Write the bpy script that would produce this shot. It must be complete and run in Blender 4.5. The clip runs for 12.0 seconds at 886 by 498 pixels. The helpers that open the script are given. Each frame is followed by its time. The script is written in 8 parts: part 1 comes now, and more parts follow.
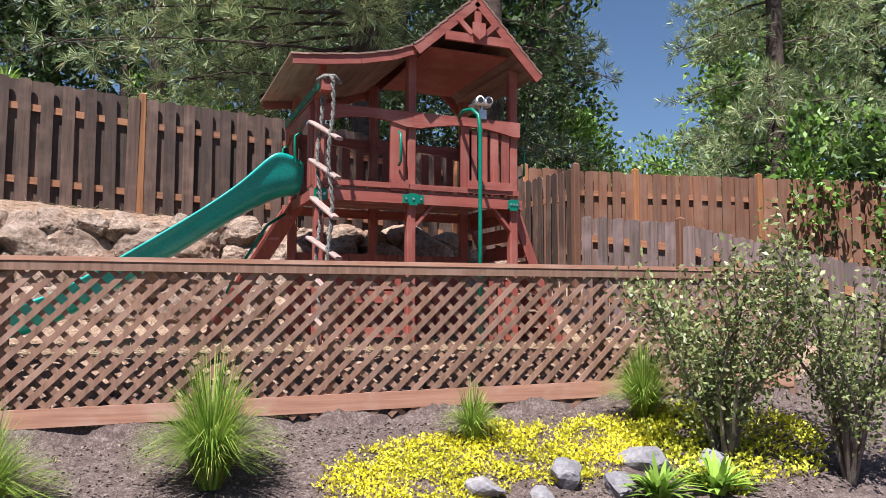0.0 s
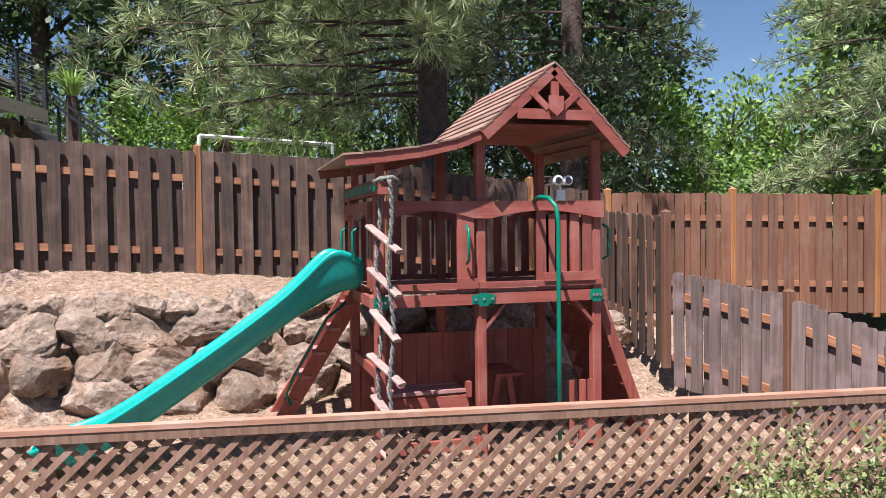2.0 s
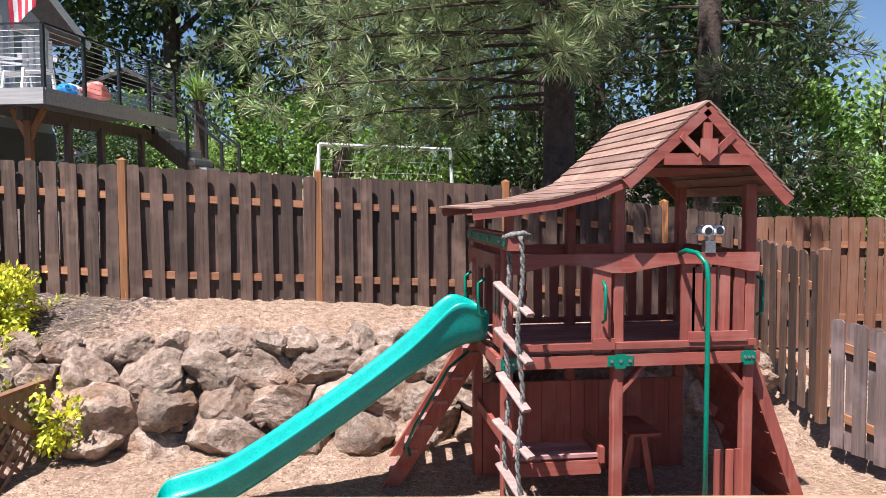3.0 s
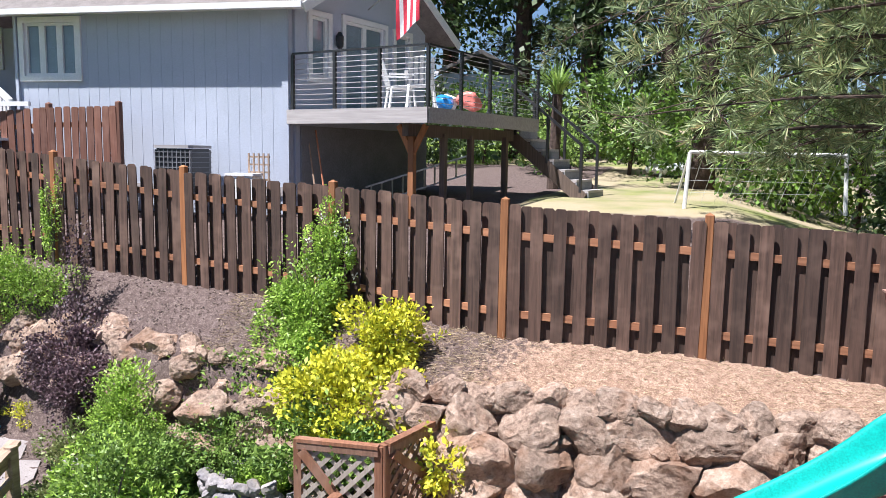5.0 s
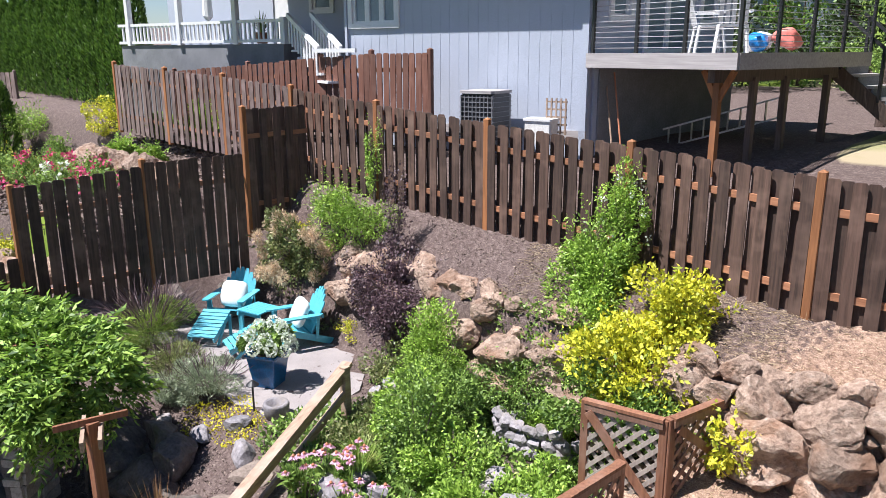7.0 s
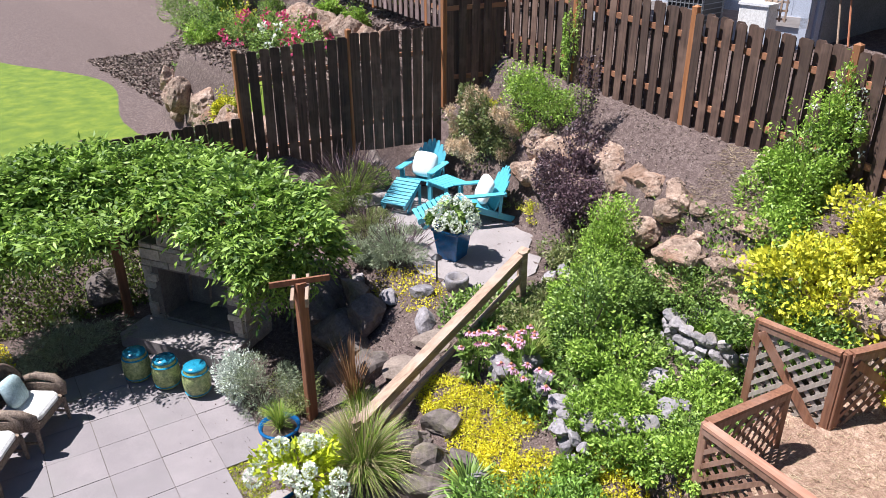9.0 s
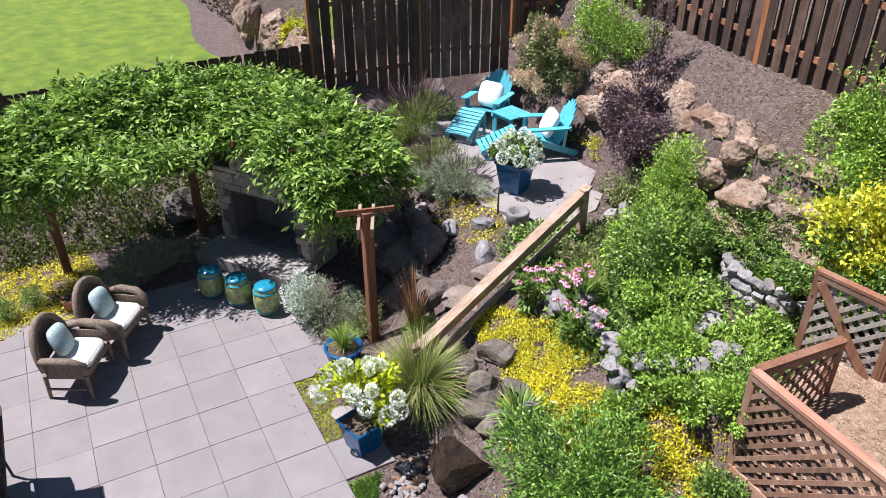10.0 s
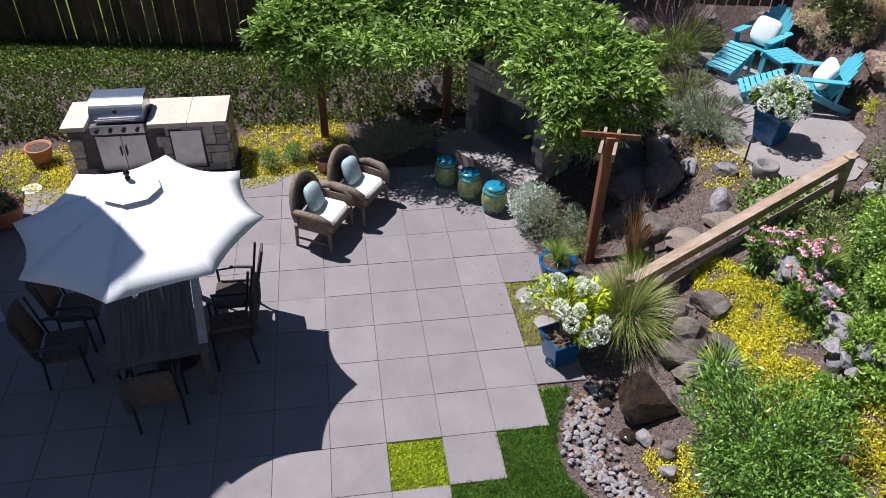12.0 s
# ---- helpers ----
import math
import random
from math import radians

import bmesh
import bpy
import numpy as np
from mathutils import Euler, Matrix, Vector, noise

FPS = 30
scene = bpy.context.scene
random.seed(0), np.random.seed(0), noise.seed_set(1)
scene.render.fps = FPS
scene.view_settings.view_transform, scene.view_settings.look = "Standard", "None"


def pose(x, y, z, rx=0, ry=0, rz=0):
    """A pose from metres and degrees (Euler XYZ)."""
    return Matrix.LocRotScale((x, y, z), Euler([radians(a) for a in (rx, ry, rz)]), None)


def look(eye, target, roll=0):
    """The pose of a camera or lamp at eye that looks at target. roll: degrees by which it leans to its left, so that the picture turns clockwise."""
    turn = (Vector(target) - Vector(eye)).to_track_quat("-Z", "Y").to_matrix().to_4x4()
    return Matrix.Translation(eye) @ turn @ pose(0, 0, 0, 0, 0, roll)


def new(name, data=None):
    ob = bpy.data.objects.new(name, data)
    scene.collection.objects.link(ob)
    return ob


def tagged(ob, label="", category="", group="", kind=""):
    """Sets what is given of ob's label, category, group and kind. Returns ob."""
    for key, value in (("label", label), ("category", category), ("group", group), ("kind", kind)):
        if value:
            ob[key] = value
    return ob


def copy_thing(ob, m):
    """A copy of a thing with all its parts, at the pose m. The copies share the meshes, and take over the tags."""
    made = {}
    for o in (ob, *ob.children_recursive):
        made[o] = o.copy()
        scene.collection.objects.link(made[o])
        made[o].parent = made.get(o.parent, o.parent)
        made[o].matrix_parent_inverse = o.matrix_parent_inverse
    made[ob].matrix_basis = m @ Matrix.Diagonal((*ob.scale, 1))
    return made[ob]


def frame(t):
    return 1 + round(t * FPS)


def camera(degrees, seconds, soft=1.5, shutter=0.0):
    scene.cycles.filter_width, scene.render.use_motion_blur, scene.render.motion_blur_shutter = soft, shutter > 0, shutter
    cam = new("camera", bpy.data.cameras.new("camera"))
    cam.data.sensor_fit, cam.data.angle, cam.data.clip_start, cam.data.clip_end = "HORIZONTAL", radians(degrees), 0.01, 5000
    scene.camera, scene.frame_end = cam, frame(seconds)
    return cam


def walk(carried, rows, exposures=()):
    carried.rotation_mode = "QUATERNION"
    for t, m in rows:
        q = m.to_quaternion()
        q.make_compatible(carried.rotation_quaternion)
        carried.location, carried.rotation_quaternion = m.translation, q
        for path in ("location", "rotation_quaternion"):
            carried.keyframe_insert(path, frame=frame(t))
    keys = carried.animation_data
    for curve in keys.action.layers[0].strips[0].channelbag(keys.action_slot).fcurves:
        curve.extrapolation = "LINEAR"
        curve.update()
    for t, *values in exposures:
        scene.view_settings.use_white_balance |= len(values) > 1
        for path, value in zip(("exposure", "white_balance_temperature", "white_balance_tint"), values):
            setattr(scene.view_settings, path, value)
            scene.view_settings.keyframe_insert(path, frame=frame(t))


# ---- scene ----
cam = camera(60.77, 12.0, 0.6)
walk(cam, [
    (0.0, pose(-2.578, -7.232, 0.302, 94.37, 0, -22.13) @ pose(0, 0, 0, 0, 0, 0.14)),
    (0.5, pose(-2.526, -7.140, 0.728, 92.86, 0, -20.87) @ pose(0, 0, 0, 0, 0, -0.07)),
    (1.0, pose(-2.460, -7.002, 1.168, 91.35, 0, -19.90) @ pose(0, 0, 0, 0, 0, -0.38)),
    (1.5, pose(-2.387, -6.821, 1.625, 89.73, 0, -19.04) @ pose(0, 0, 0, 0, 0, -0.64)),
    (2.0, pose(-2.270, -6.588, 2.055, 88.30, 0, -16.21) @ pose(0, 0, 0, 0, 0, -0.70)),
    (2.5, pose(-2.201, -6.343, 2.394, 87.42, 0, -12.13) @ pose(0, 0, 0, 0, 0, -0.72)),
    (3.0, pose(-2.305, -6.053, 2.704, 86.55, 0, -7.80) @ pose(0, 0, 0, 0, 0, -0.20)),
    (3.5, pose(-2.511, -5.763, 2.988, 85.66, 0, -3.01) @ pose(0, 0, 0, 0, 0, -0.00)),
    (4.0, pose(-2.753, -5.516, 3.251, 84.75, 0, 2.43) @ pose(0, 0, 0, 0, 0, 0.25)),
    (4.5, pose(-2.961, -5.357, 3.495, 83.80, 0, 8.75) @ pose(0, 0, 0, 0, 0, 0.94)),
    (5.0, pose(-3.066, -5.332, 3.726, 82.79, 0, 16.15) @ pose(0, 0, 0, 0, 0, 0.90)),
    (5.5, pose(-3.115, -5.327, 3.951, 81.50, 0, 23.12) @ pose(0, 0, 0, 0, 0, 0.50)),
    (6.0, pose(-3.145, -5.365, 4.134, 80.09, 0, 28.64) @ pose(0, 0, 0, 0, 0, 0.29)),
    (6.5, pose(-3.151, -5.440, 4.305, 77.89, 0, 33.22) @ pose(0, 0, 0, 0, 0, 0.02)),
    (7.0, pose(-3.151, -5.512, 4.449, 75.43, 0, 37.62) @ pose(0, 0, 0, 0, 0, -0.24)),
    (7.5, pose(-3.176, -5.577, 4.583, 72.85, 0, 41.85) @ pose(0, 0, 0, 0, 0, -0.24)),
    (8.0, pose(-3.163, -5.599, 4.719, 70.15, 0, 45.70) @ pose(0, 0, 0, 0, 0, -0.05)),
    (8.5, pose(-3.126, -5.600, 4.854, 67.35, 0, 49.16) @ pose(0, 0, 0, 0, 0, -0.00)),
    (9.0, pose(-3.075, -5.605, 4.989, 64.46, 0, 52.26) @ pose(0, 0, 0, 0, 0, -0.15)),
    (9.5, pose(-3.025, -5.636, 5.119, 61.51, 0, 54.98) @ pose(0, 0, 0, 0, 0, -0.55)),
    (10.0, pose(-2.988, -5.717, 5.244, 58.51, 0, 57.33) @ pose(0, 0, 0, 0, 0, -0.26)),
    (10.5, pose(-2.956, -5.821, 5.326, 55.58, 0, 60.61) @ pose(0, 0, 0, 0, 0, 0.23)),
    (11.0, pose(-2.928, -5.928, 5.400, 52.55, 0, 65.49) @ pose(0, 0, 0, 0, 0, 0.67)),
    (11.5, pose(-2.926, -6.000, 5.461, 51.21, 0, 70.02) @ pose(0, 0, 0, 0, 0, 1.12)),
    (12.0, pose(-2.972, -6.063, 5.484, 51.19, 0, 75.85) @ pose(0, 0, 0, 0, 0, 1.56)),
], [(0.0, 1.03, 6050, 12), (2.5, 1.12, 6000, 13), (5.0, 1.15, 6000, 14), (7.5, 1.02, 6050, 14), (9.5, 0.95, 6050, 15), (10.5, 0.72, 6050, 14), (12.0, 0.44, 6000, 14)])

# ---- light ----
sky = bpy.data.worlds.new("sky")
scene.world = sky
sky.use_nodes = True
sky_tex = sky.node_tree.nodes.new("ShaderNodeTexSky")
sky_tex.sky_type, sky_tex.sun_disc = "NISHITA", False
sky_tex.dust_density, sky_tex.ozone_density = 0.2, 4.0
SHADOW = Vector((0.68, 0.78, -2.05))
sky_tex.sun_elevation, sky_tex.sun_rotation = math.atan2(2.05, math.hypot(0.68, 0.78)), math.atan2(-0.68, -0.78)
sky.node_tree.links.new(sky_tex.outputs[0], sky.node_tree.nodes["Background"].inputs[0])
sky.node_tree.nodes["Background"].inputs[1].default_value = 0.05
sun = new("sun", bpy.data.lights.new("sun", "SUN"))
sun.data.energy, sun.data.angle, sun.data.color = 5.0, radians(0.55), (1.0, 0.955, 0.88)
sun.matrix_basis = look((0, 0, 30), Vector((0, 0, 30)) + SHADOW)

V, M4 = Vector, Matrix


# ---- materials ----
def material(name):
    m = bpy.data.materials.new(name)
    m.use_nodes = True
    nt = m.node_tree
    return m, nt, nt.nodes["Principled BSDF"]


def link(nt, a, b):
    nt.links.new(a, b)


def ramp(nt, fac, stops):
    r = nt.nodes.new("ShaderNodeValToRGB")
    els = r.color_ramp.elements
    els[0].position, els[0].color = stops[0][0], (*stops[0][1], 1)
    els[1].position, els[1].color = stops[-1][0], (*stops[-1][1], 1)
    for p, c in stops[1:-1]:
        e = els.new(p)
        e.color = (*c, 1)
    link(nt, fac, r.inputs[0])
    return r.outputs[0]


def mixc(nt, fac, a, b, mode="MIX"):
    n = nt.nodes.new("ShaderNodeMix")
    n.data_type, n.blend_type = "RGBA", mode
    for sock, v in ((n.inputs[0], fac), (n.inputs[6], a), (n.inputs[7], b)):
        if hasattr(v, "is_output"):
            link(nt, v, sock)
        elif isinstance(v, tuple):
            sock.default_value = (*v, 1)
        else:
            sock.default_value = v
    return n.outputs[2]


def coords(nt, scale=(1, 1, 1), kind="Object"):
    tc = nt.nodes.new("ShaderNodeTexCoord")
    mp = nt.nodes.new("ShaderNodeMapping")
    mp.inputs["Scale"].default_value = scale
    if kind == "World":
        g = nt.nodes.new("ShaderNodeNewGeometry")
        link(nt, g.outputs["Position"], mp.inputs[0])
    else:
        link(nt, tc.outputs[kind], mp.inputs[0])
        oi = nt.nodes.new("ShaderNodeObjectInfo")
        mul = nt.nodes.new("ShaderNodeMath")
        mul.operation = "MULTIPLY"
        mul.inputs[1].default_value = 37.0
        link(nt, oi.outputs["Random"], mul.inputs[0])
        link(nt, mul.outputs[0], mp.inputs["Location"])
    return mp.outputs[0]


def noise_tex(nt, vec, scale, detail=4, rough=0.6):
    n = nt.nodes.new("ShaderNodeTexNoise")
    n.inputs["Scale"].default_value, n.inputs["Detail"].default_value, n.inputs["Roughness"].default_value = scale, detail, rough
    link(nt, vec, n.inputs["Vector"])
    return n.outputs["Fac"]


def bump(nt, bsdf, height, strength=0.4, dist=0.01):
    b = nt.nodes.new("ShaderNodeBump")
    b.inputs["Strength"].default_value, b.inputs["Distance"].default_value = strength, dist
    link(nt, height, b.inputs["Height"])
    link(nt, b.outputs[0], bsdf.inputs["Normal"])


def speckled(name, a, b, scale=6, rough=0.8, bumps=0.3, bdist=0.01, fine=40, metal=0.0, kind="World", stain=None, vary=0.0):
    """Two-tone surface with a coarse patchiness, fine grain and relief."""
    m, nt, p = material(name)
    vec = coords(nt, kind=kind)
    n1, n2 = noise_tex(nt, vec, scale), noise_tex(nt, vec, fine, 3)
    c = mixc(nt, ramp(nt, n1, ((0.35, (0, 0, 0)), (0.65, (1, 1, 1)))), a, b)
    c = mixc(nt, 0.35, c, ramp(nt, n2, ((0.3, tuple(x * 0.45 for x in a)), (0.7, tuple(min(1, x * 1.35) for x in b)))))
    if stain:
        n3 = noise_tex(nt, vec, scale * 0.35, 5, 0.7)
        c = mixc(nt, ramp(nt, n3, ((0.52, (0, 0, 0)), (0.68, (0.8, 0.8, 0.8)))), c, stain)
    if vary:
        oi = nt.nodes.new("ShaderNodeObjectInfo")
        c = mixc(nt, 1.0, c, ramp(nt, oi.outputs["Random"], ((0, (1 - vary,) * 3), (1, (1 + vary, 1 + vary * 0.9, 1 + vary * 0.8)))), "MULTIPLY")
    link(nt, c, p.inputs["Base Color"])
    p.inputs["Roughness"].default_value, p.inputs["Metallic"].default_value = rough, metal
    bump(nt, p, mixc(nt, 0.5, n1, n2), bumps, bdist)
    return m


def wood(name, a, b, wear=None, axis=2, rough=0.75, vary=0.25, grain=26):
    """Sawn timber: grain drawn out along one local axis, knots, weathering and a tone for each piece."""
    m, nt, p = material(name)
    sc = [grain, grain, grain]
    sc[axis] = 1.3
    vec = coords(nt, tuple(sc))
    n1 = noise_tex(nt, vec, 1.0, 5, 0.65)
    n2 = noise_tex(nt, coords(nt), 2.2, 3)
    c = mixc(nt, ramp(nt, n1, ((0.3, (0, 0, 0)), (0.7, (1, 1, 1)))), a, b)
    if wear:
        c = mixc(nt, ramp(nt, n2, ((0.5, (0, 0, 0)), (0.72, (0.75, 0.75, 0.75)))), c, wear)
    oi = nt.nodes.new("ShaderNodeObjectInfo")
    c = mixc(nt, 1.0, c, ramp(nt, oi.outputs["Random"], ((0, (1 - vary,) * 3), (0.5, (1, 0.97, 0.95)), (1, (1 + vary, 1 + vary * 0.9, 1 + vary * 0.8)))), "MULTIPLY")
    link(nt, c, p.inputs["Base Color"])
    p.inputs["Roughness"].default_value = rough
    bump(nt, p, n1, 0.35, 0.006)
    return m


def leaf(name, dark, light, rough=0.5, sub=0.25, dead=None):
    """Leaves: a tone for each leaf, light passing through."""
    m, nt, p = material(name)
    g = nt.nodes.new("ShaderNodeNewGeometry")
    stops = [(0, dark), (0.7, light), (1.0, dead or tuple(min(1, x * 1.25) for x in light))]
    c = ramp(nt, g.outputs["Random Per Island"], stops)
    n = noise_tex(nt, coords(nt, kind="World"), 1.4, 2)
    c = mixc(nt, 1.0, c, ramp(nt, n, ((0.3, (0.7, 0.75, 0.7)), (0.7, (1.15, 1.15, 1.1)))), "MULTIPLY")
    link(nt, c, p.inputs["Base Color"])
    p.inputs["Roughness"].default_value = rough
    tr = nt.nodes.new("ShaderNodeBsdfTranslucent")
    link(nt, c, tr.inputs["Color"])
    mx = nt.nodes.new("ShaderNodeMixShader")
    mx.inputs[0].default_value = sub
    link(nt, p.outputs[0], mx.inputs[1])
    link(nt, tr.outputs[0], mx.inputs[2])
    link(nt, mx.outputs[0], nt.nodes["Material Output"].inputs["Surface"])
    return m


def plain(name, c, rough=0.5, metal=0.0, vary=0.12, scale=8, bumps=0.08):
    return speckled(name, tuple(x * (1 - vary) for x in c), tuple(min(1, x * (1 + vary)) for x in c), scale, rough, bumps, 0.004, 60, metal, "Object")


FENCE = wood("weathered dark fence boards", (0.038, 0.022, 0.016), (0.122, 0.072, 0.054), (0.185, 0.118, 0.09), vary=0.35)
FENCE_NEW = wood("newer brown fence boards", (0.13, 0.055, 0.030), (0.23, 0.105, 0.060), (0.22, 0.13, 0.09), vary=0.25)
FENCE_GREY = wood("greyed fence boards", (0.10, 0.07, 0.06), (0.22, 0.16, 0.15), (0.30, 0.22, 0.22), vary=0.25)
CEDAR = wood("orange cedar posts", (0.22, 0.085, 0.03), (0.42, 0.18, 0.07), (0.30, 0.13, 0.06), vary=0.2)
RAIL = wood("cedar fence rails", (0.22, 0.09, 0.045), (0.40, 0.19, 0.10), axis=0, vary=0.2)
REDWOOD = wood("red stained play set timber", (0.20, 0.048, 0.035), (0.33, 0.088, 0.065), (0.36, 0.15, 0.12), vary=0.14, rough=0.6)
REDWOOD_H = wood("red stained beams", (0.20, 0.048, 0.035), (0.33, 0.088, 0.065), (0.36, 0.15, 0.12), axis=0, vary=0.12, rough=0.6)
REDWORN = wood("worn red deck boards", (0.26, 0.10, 0.09), (0.42, 0.20, 0.18), (0.46, 0.27, 0.25), axis=0, vary=0.18)
REDROOF = wood("brown roof boards", (0.15, 0.085, 0.065), (0.32, 0.19, 0.15), (0.38, 0.26, 0.20), axis=1, vary=0.22)
GREYWOOD = wood("grey rope ladder rungs", (0.24, 0.16, 0.14), (0.42, 0.31, 0.28), axis=0, vary=0.1)
LATTICE = wood("brown lattice slats", (0.16, 0.085, 0.055), (0.30, 0.17, 0.12), (0.34, 0.22, 0.17), vary=0.18)
LATRAIL = wood("pinkish brown lattice rail", (0.30, 0.14, 0.09), (0.48, 0.26, 0.18), (0.50, 0.33, 0.27), axis=0, vary=0.12)
HANDRAIL = wood("tan handrail timber", (0.20, 0.13, 0.09), (0.42, 0.31, 0.225), (0.40, 0.32, 0.27), axis=1, vary=0.1)
GREYBEAM_SHADE = wood("grey-brown deck timber, shade mixed in", (0.07, 0.05, 0.04), (0.15, 0.11, 0.09), vary=0.1)
FENCE_RED = wood("reddish brown screen boards", (0.10, 0.042, 0.028), (0.20, 0.09, 0.06), (0.24, 0.13, 0.10), vary=0.25)
GATEWOOD = wood("reddish cedar gate timber", (0.14, 0.058, 0.032), (0.30, 0.14, 0.08), (0.32, 0.19, 0.14), vary=0.14)
GREYSLAT = wood("greyed lattice slats", (0.26, 0.22, 0.19), (0.42, 0.37, 0.33), vary=0.12)
PERGOLA = wood("pergola cedar", (0.13, 0.052, 0.026), (0.26, 0.11, 0.055), vary=0.12)
BARK = speckled("pine bark", (0.035, 0.024, 0.02), (0.10, 0.066, 0.052), 7, 0.95, 0.9, 0.04, 22)
TWIG = speckled("grey twigs", (0.10, 0.075, 0.06), (0.20, 0.16, 0.13), 12, 0.9, 0.4)
TEAL = plain("teal slide plastic", (0.008, 0.33, 0.285), 0.3)
GREEN = plain("green painted metal", (0.0, 0.16, 0.10), 0.35)
ROPE = speckled("twisted rope", (0.06, 0.055, 0.05), (0.26, 0.24, 0.22), 40, 0.9, 0.6, 0.006)
STEEL = plain("galvanised steel", (0.5, 0.5, 0.5), 0.35, 0.9)


def rough_rock(name, dark, mid, light, stain, vary):
    """Broken basalt: pitted at two sizes, stained, each stone with its own tone."""
    m, nt, p = material(name)
    vec = coords(nt, kind="World")
    n1, n2, n3 = noise_tex(nt, vec, 4.5, 8, 0.72), noise_tex(nt, vec, 17, 6, 0.75), noise_tex(nt, vec, 2.0, 4, 0.6)
    v = nt.nodes.new("ShaderNodeTexVoronoi")
    v.inputs["Scale"].default_value = 13
    link(nt, vec, v.inputs["Vector"])
    c = ramp(nt, mixc(nt, 0.5, n1, n2), ((0.36, dark), (0.5, mid), (0.64, light)))
    c = mixc(nt, ramp(nt, n3, ((0.5, (0, 0, 0)), (0.66, (0.7, 0.7, 0.7)))), c, stain)
    c = mixc(nt, ramp(nt, v.outputs["Distance"], ((0.0, (0.55, 0.55, 0.55)), (0.25, (0, 0, 0)))), c, dark)
    oi = nt.nodes.new("ShaderNodeObjectInfo")
    c = mixc(nt, 1.0, c, ramp(nt, oi.outputs["Random"], ((0, (1 - vary,) * 3), (1, (1 + vary, 1 + vary * 0.9, 1 + vary * 0.85)))), "MULTIPLY")
    link(nt, c, p.inputs["Base Color"])
    p.inputs["Roughness"].default_value = 0.92
    bump(nt, p, mixc(nt, 0.45, n1, n2), 1.0, 0.09)
    return m


BOULDER = rough_rock("tan broken basalt", (0.11, 0.068, 0.05), (0.35, 0.25, 0.19), (0.56, 0.44, 0.36), (0.27, 0.145, 0.085), 0.22)
GREYROCK = speckled("grey garden stones", (0.13, 0.12, 0.135), (0.31, 0.29, 0.305), 5, 0.85, 0.7, 0.02, 30, stain=(0.28, 0.24, 0.20), vary=0.2)
DARKROCK = speckled("dark mossy rock", (0.075, 0.06, 0.055), (0.20, 0.165, 0.15), 5, 0.9, 0.8, 0.03, 26, stain=(0.10, 0.095, 0.04), vary=0.2)
PAVER = speckled("grey concrete pavers", (0.195, 0.172, 0.180), (0.245, 0.217, 0.224), 2.2, 0.8, 0.15, 0.003, 120, stain=(0.20, 0.185, 0.185), vary=0.07)
STEPST = speckled("tan step stone", (0.15, 0.115, 0.095), (0.27, 0.215, 0.18), 5, 0.9, 0.4, 0.01, 40)
SANDJ = speckled("joint sand", (0.10, 0.085, 0.075), (0.17, 0.145, 0.13), 9, 0.95, 0.3)
FLAG = speckled("grey flagstone", (0.235, 0.208, 0.205), (0.315, 0.28, 0.275), 2.5, 0.85, 0.3, 0.006, 60)
SIDING = speckled("blue grey house siding", (0.42, 0.46, 0.54), (0.47, 0.51, 0.60), 1.2, 0.7, 0.1, 0.004, 60)
WHITE = plain("white paint", (0.80, 0.80, 0.80), 0.5, vary=0.04)
SHINGLE = speckled("brown grey roof shingles", (0.13, 0.115, 0.107), (0.22, 0.195, 0.185), 5, 0.9, 0.5, 0.01, 45)
BLACK = plain("black metal", (0.02, 0.02, 0.022), 0.4)
DECKWOOD = wood("grey deck fascia", (0.30, 0.28, 0.28), (0.46, 0.44, 0.44), axis=0, vary=0.08)
TURQ = plain("turquoise painted wood", (0.095, 0.42, 0.53), 0.45, vary=0.12)
CUSHION = speckled("pale patterned cushion", (0.80, 0.82, 0.80), (0.68, 0.76, 0.77), 26, 0.9, 0.2, 0.004, 60, kind="Object")
BLUEPOT = plain("blue glazed pot", (0.008, 0.085, 0.23), 0.12, vary=0.3, scale=5)
SOIL = speckled("dark soil", (0.05, 0.035, 0.028), (0.12, 0.085, 0.065), 18, 0.95, 0.8, 0.02, 60)
CONCRETE = speckled("stained concrete wall", (0.16, 0.165, 0.18), (0.25, 0.255, 0.27), 1.5, 0.9, 0.2, 0.005, 40)
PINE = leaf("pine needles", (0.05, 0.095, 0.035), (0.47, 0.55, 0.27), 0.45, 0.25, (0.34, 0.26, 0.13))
# Darker copy of the needle tone; the wood's shade is put into its colour.
PINE_SHADED = leaf("pine needles darkened for shade", (0.03, 0.055, 0.02), (0.17, 0.22, 0.10), 0.5, 0.15, (0.18, 0.14, 0.07))
LEAF_WOOD = leaf("understorey leaves", (0.035, 0.08, 0.014), (0.18, 0.30, 0.05))
LEAF_MID = leaf("mid green leaves", (0.062, 0.13, 0.024), (0.31, 0.44, 0.105), 0.5, 0.3)
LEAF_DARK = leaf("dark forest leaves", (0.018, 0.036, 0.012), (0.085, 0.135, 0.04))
LEAF_BRIGHT = leaf("bright sunlit leaves", (0.13, 0.24, 0.03), (0.40, 0.56, 0.10), 0.45, 0.3)
LEAF_VINE = leaf("wisteria leaves", (0.05, 0.12, 0.016), (0.32, 0.47, 0.085), 0.55, 0.3)
LEAF_YELLOW = leaf("golden leaves", (0.26, 0.32, 0.02), (0.84, 0.76, 0.07))
LEAF_LIME = leaf("lime groundcover", (0.52, 0.45, 0.010), (0.92, 0.80, 0.05))
LEAF_MOSS = leaf("lime green moss", (0.30, 0.36, 0.008), (0.62, 0.68, 0.03))
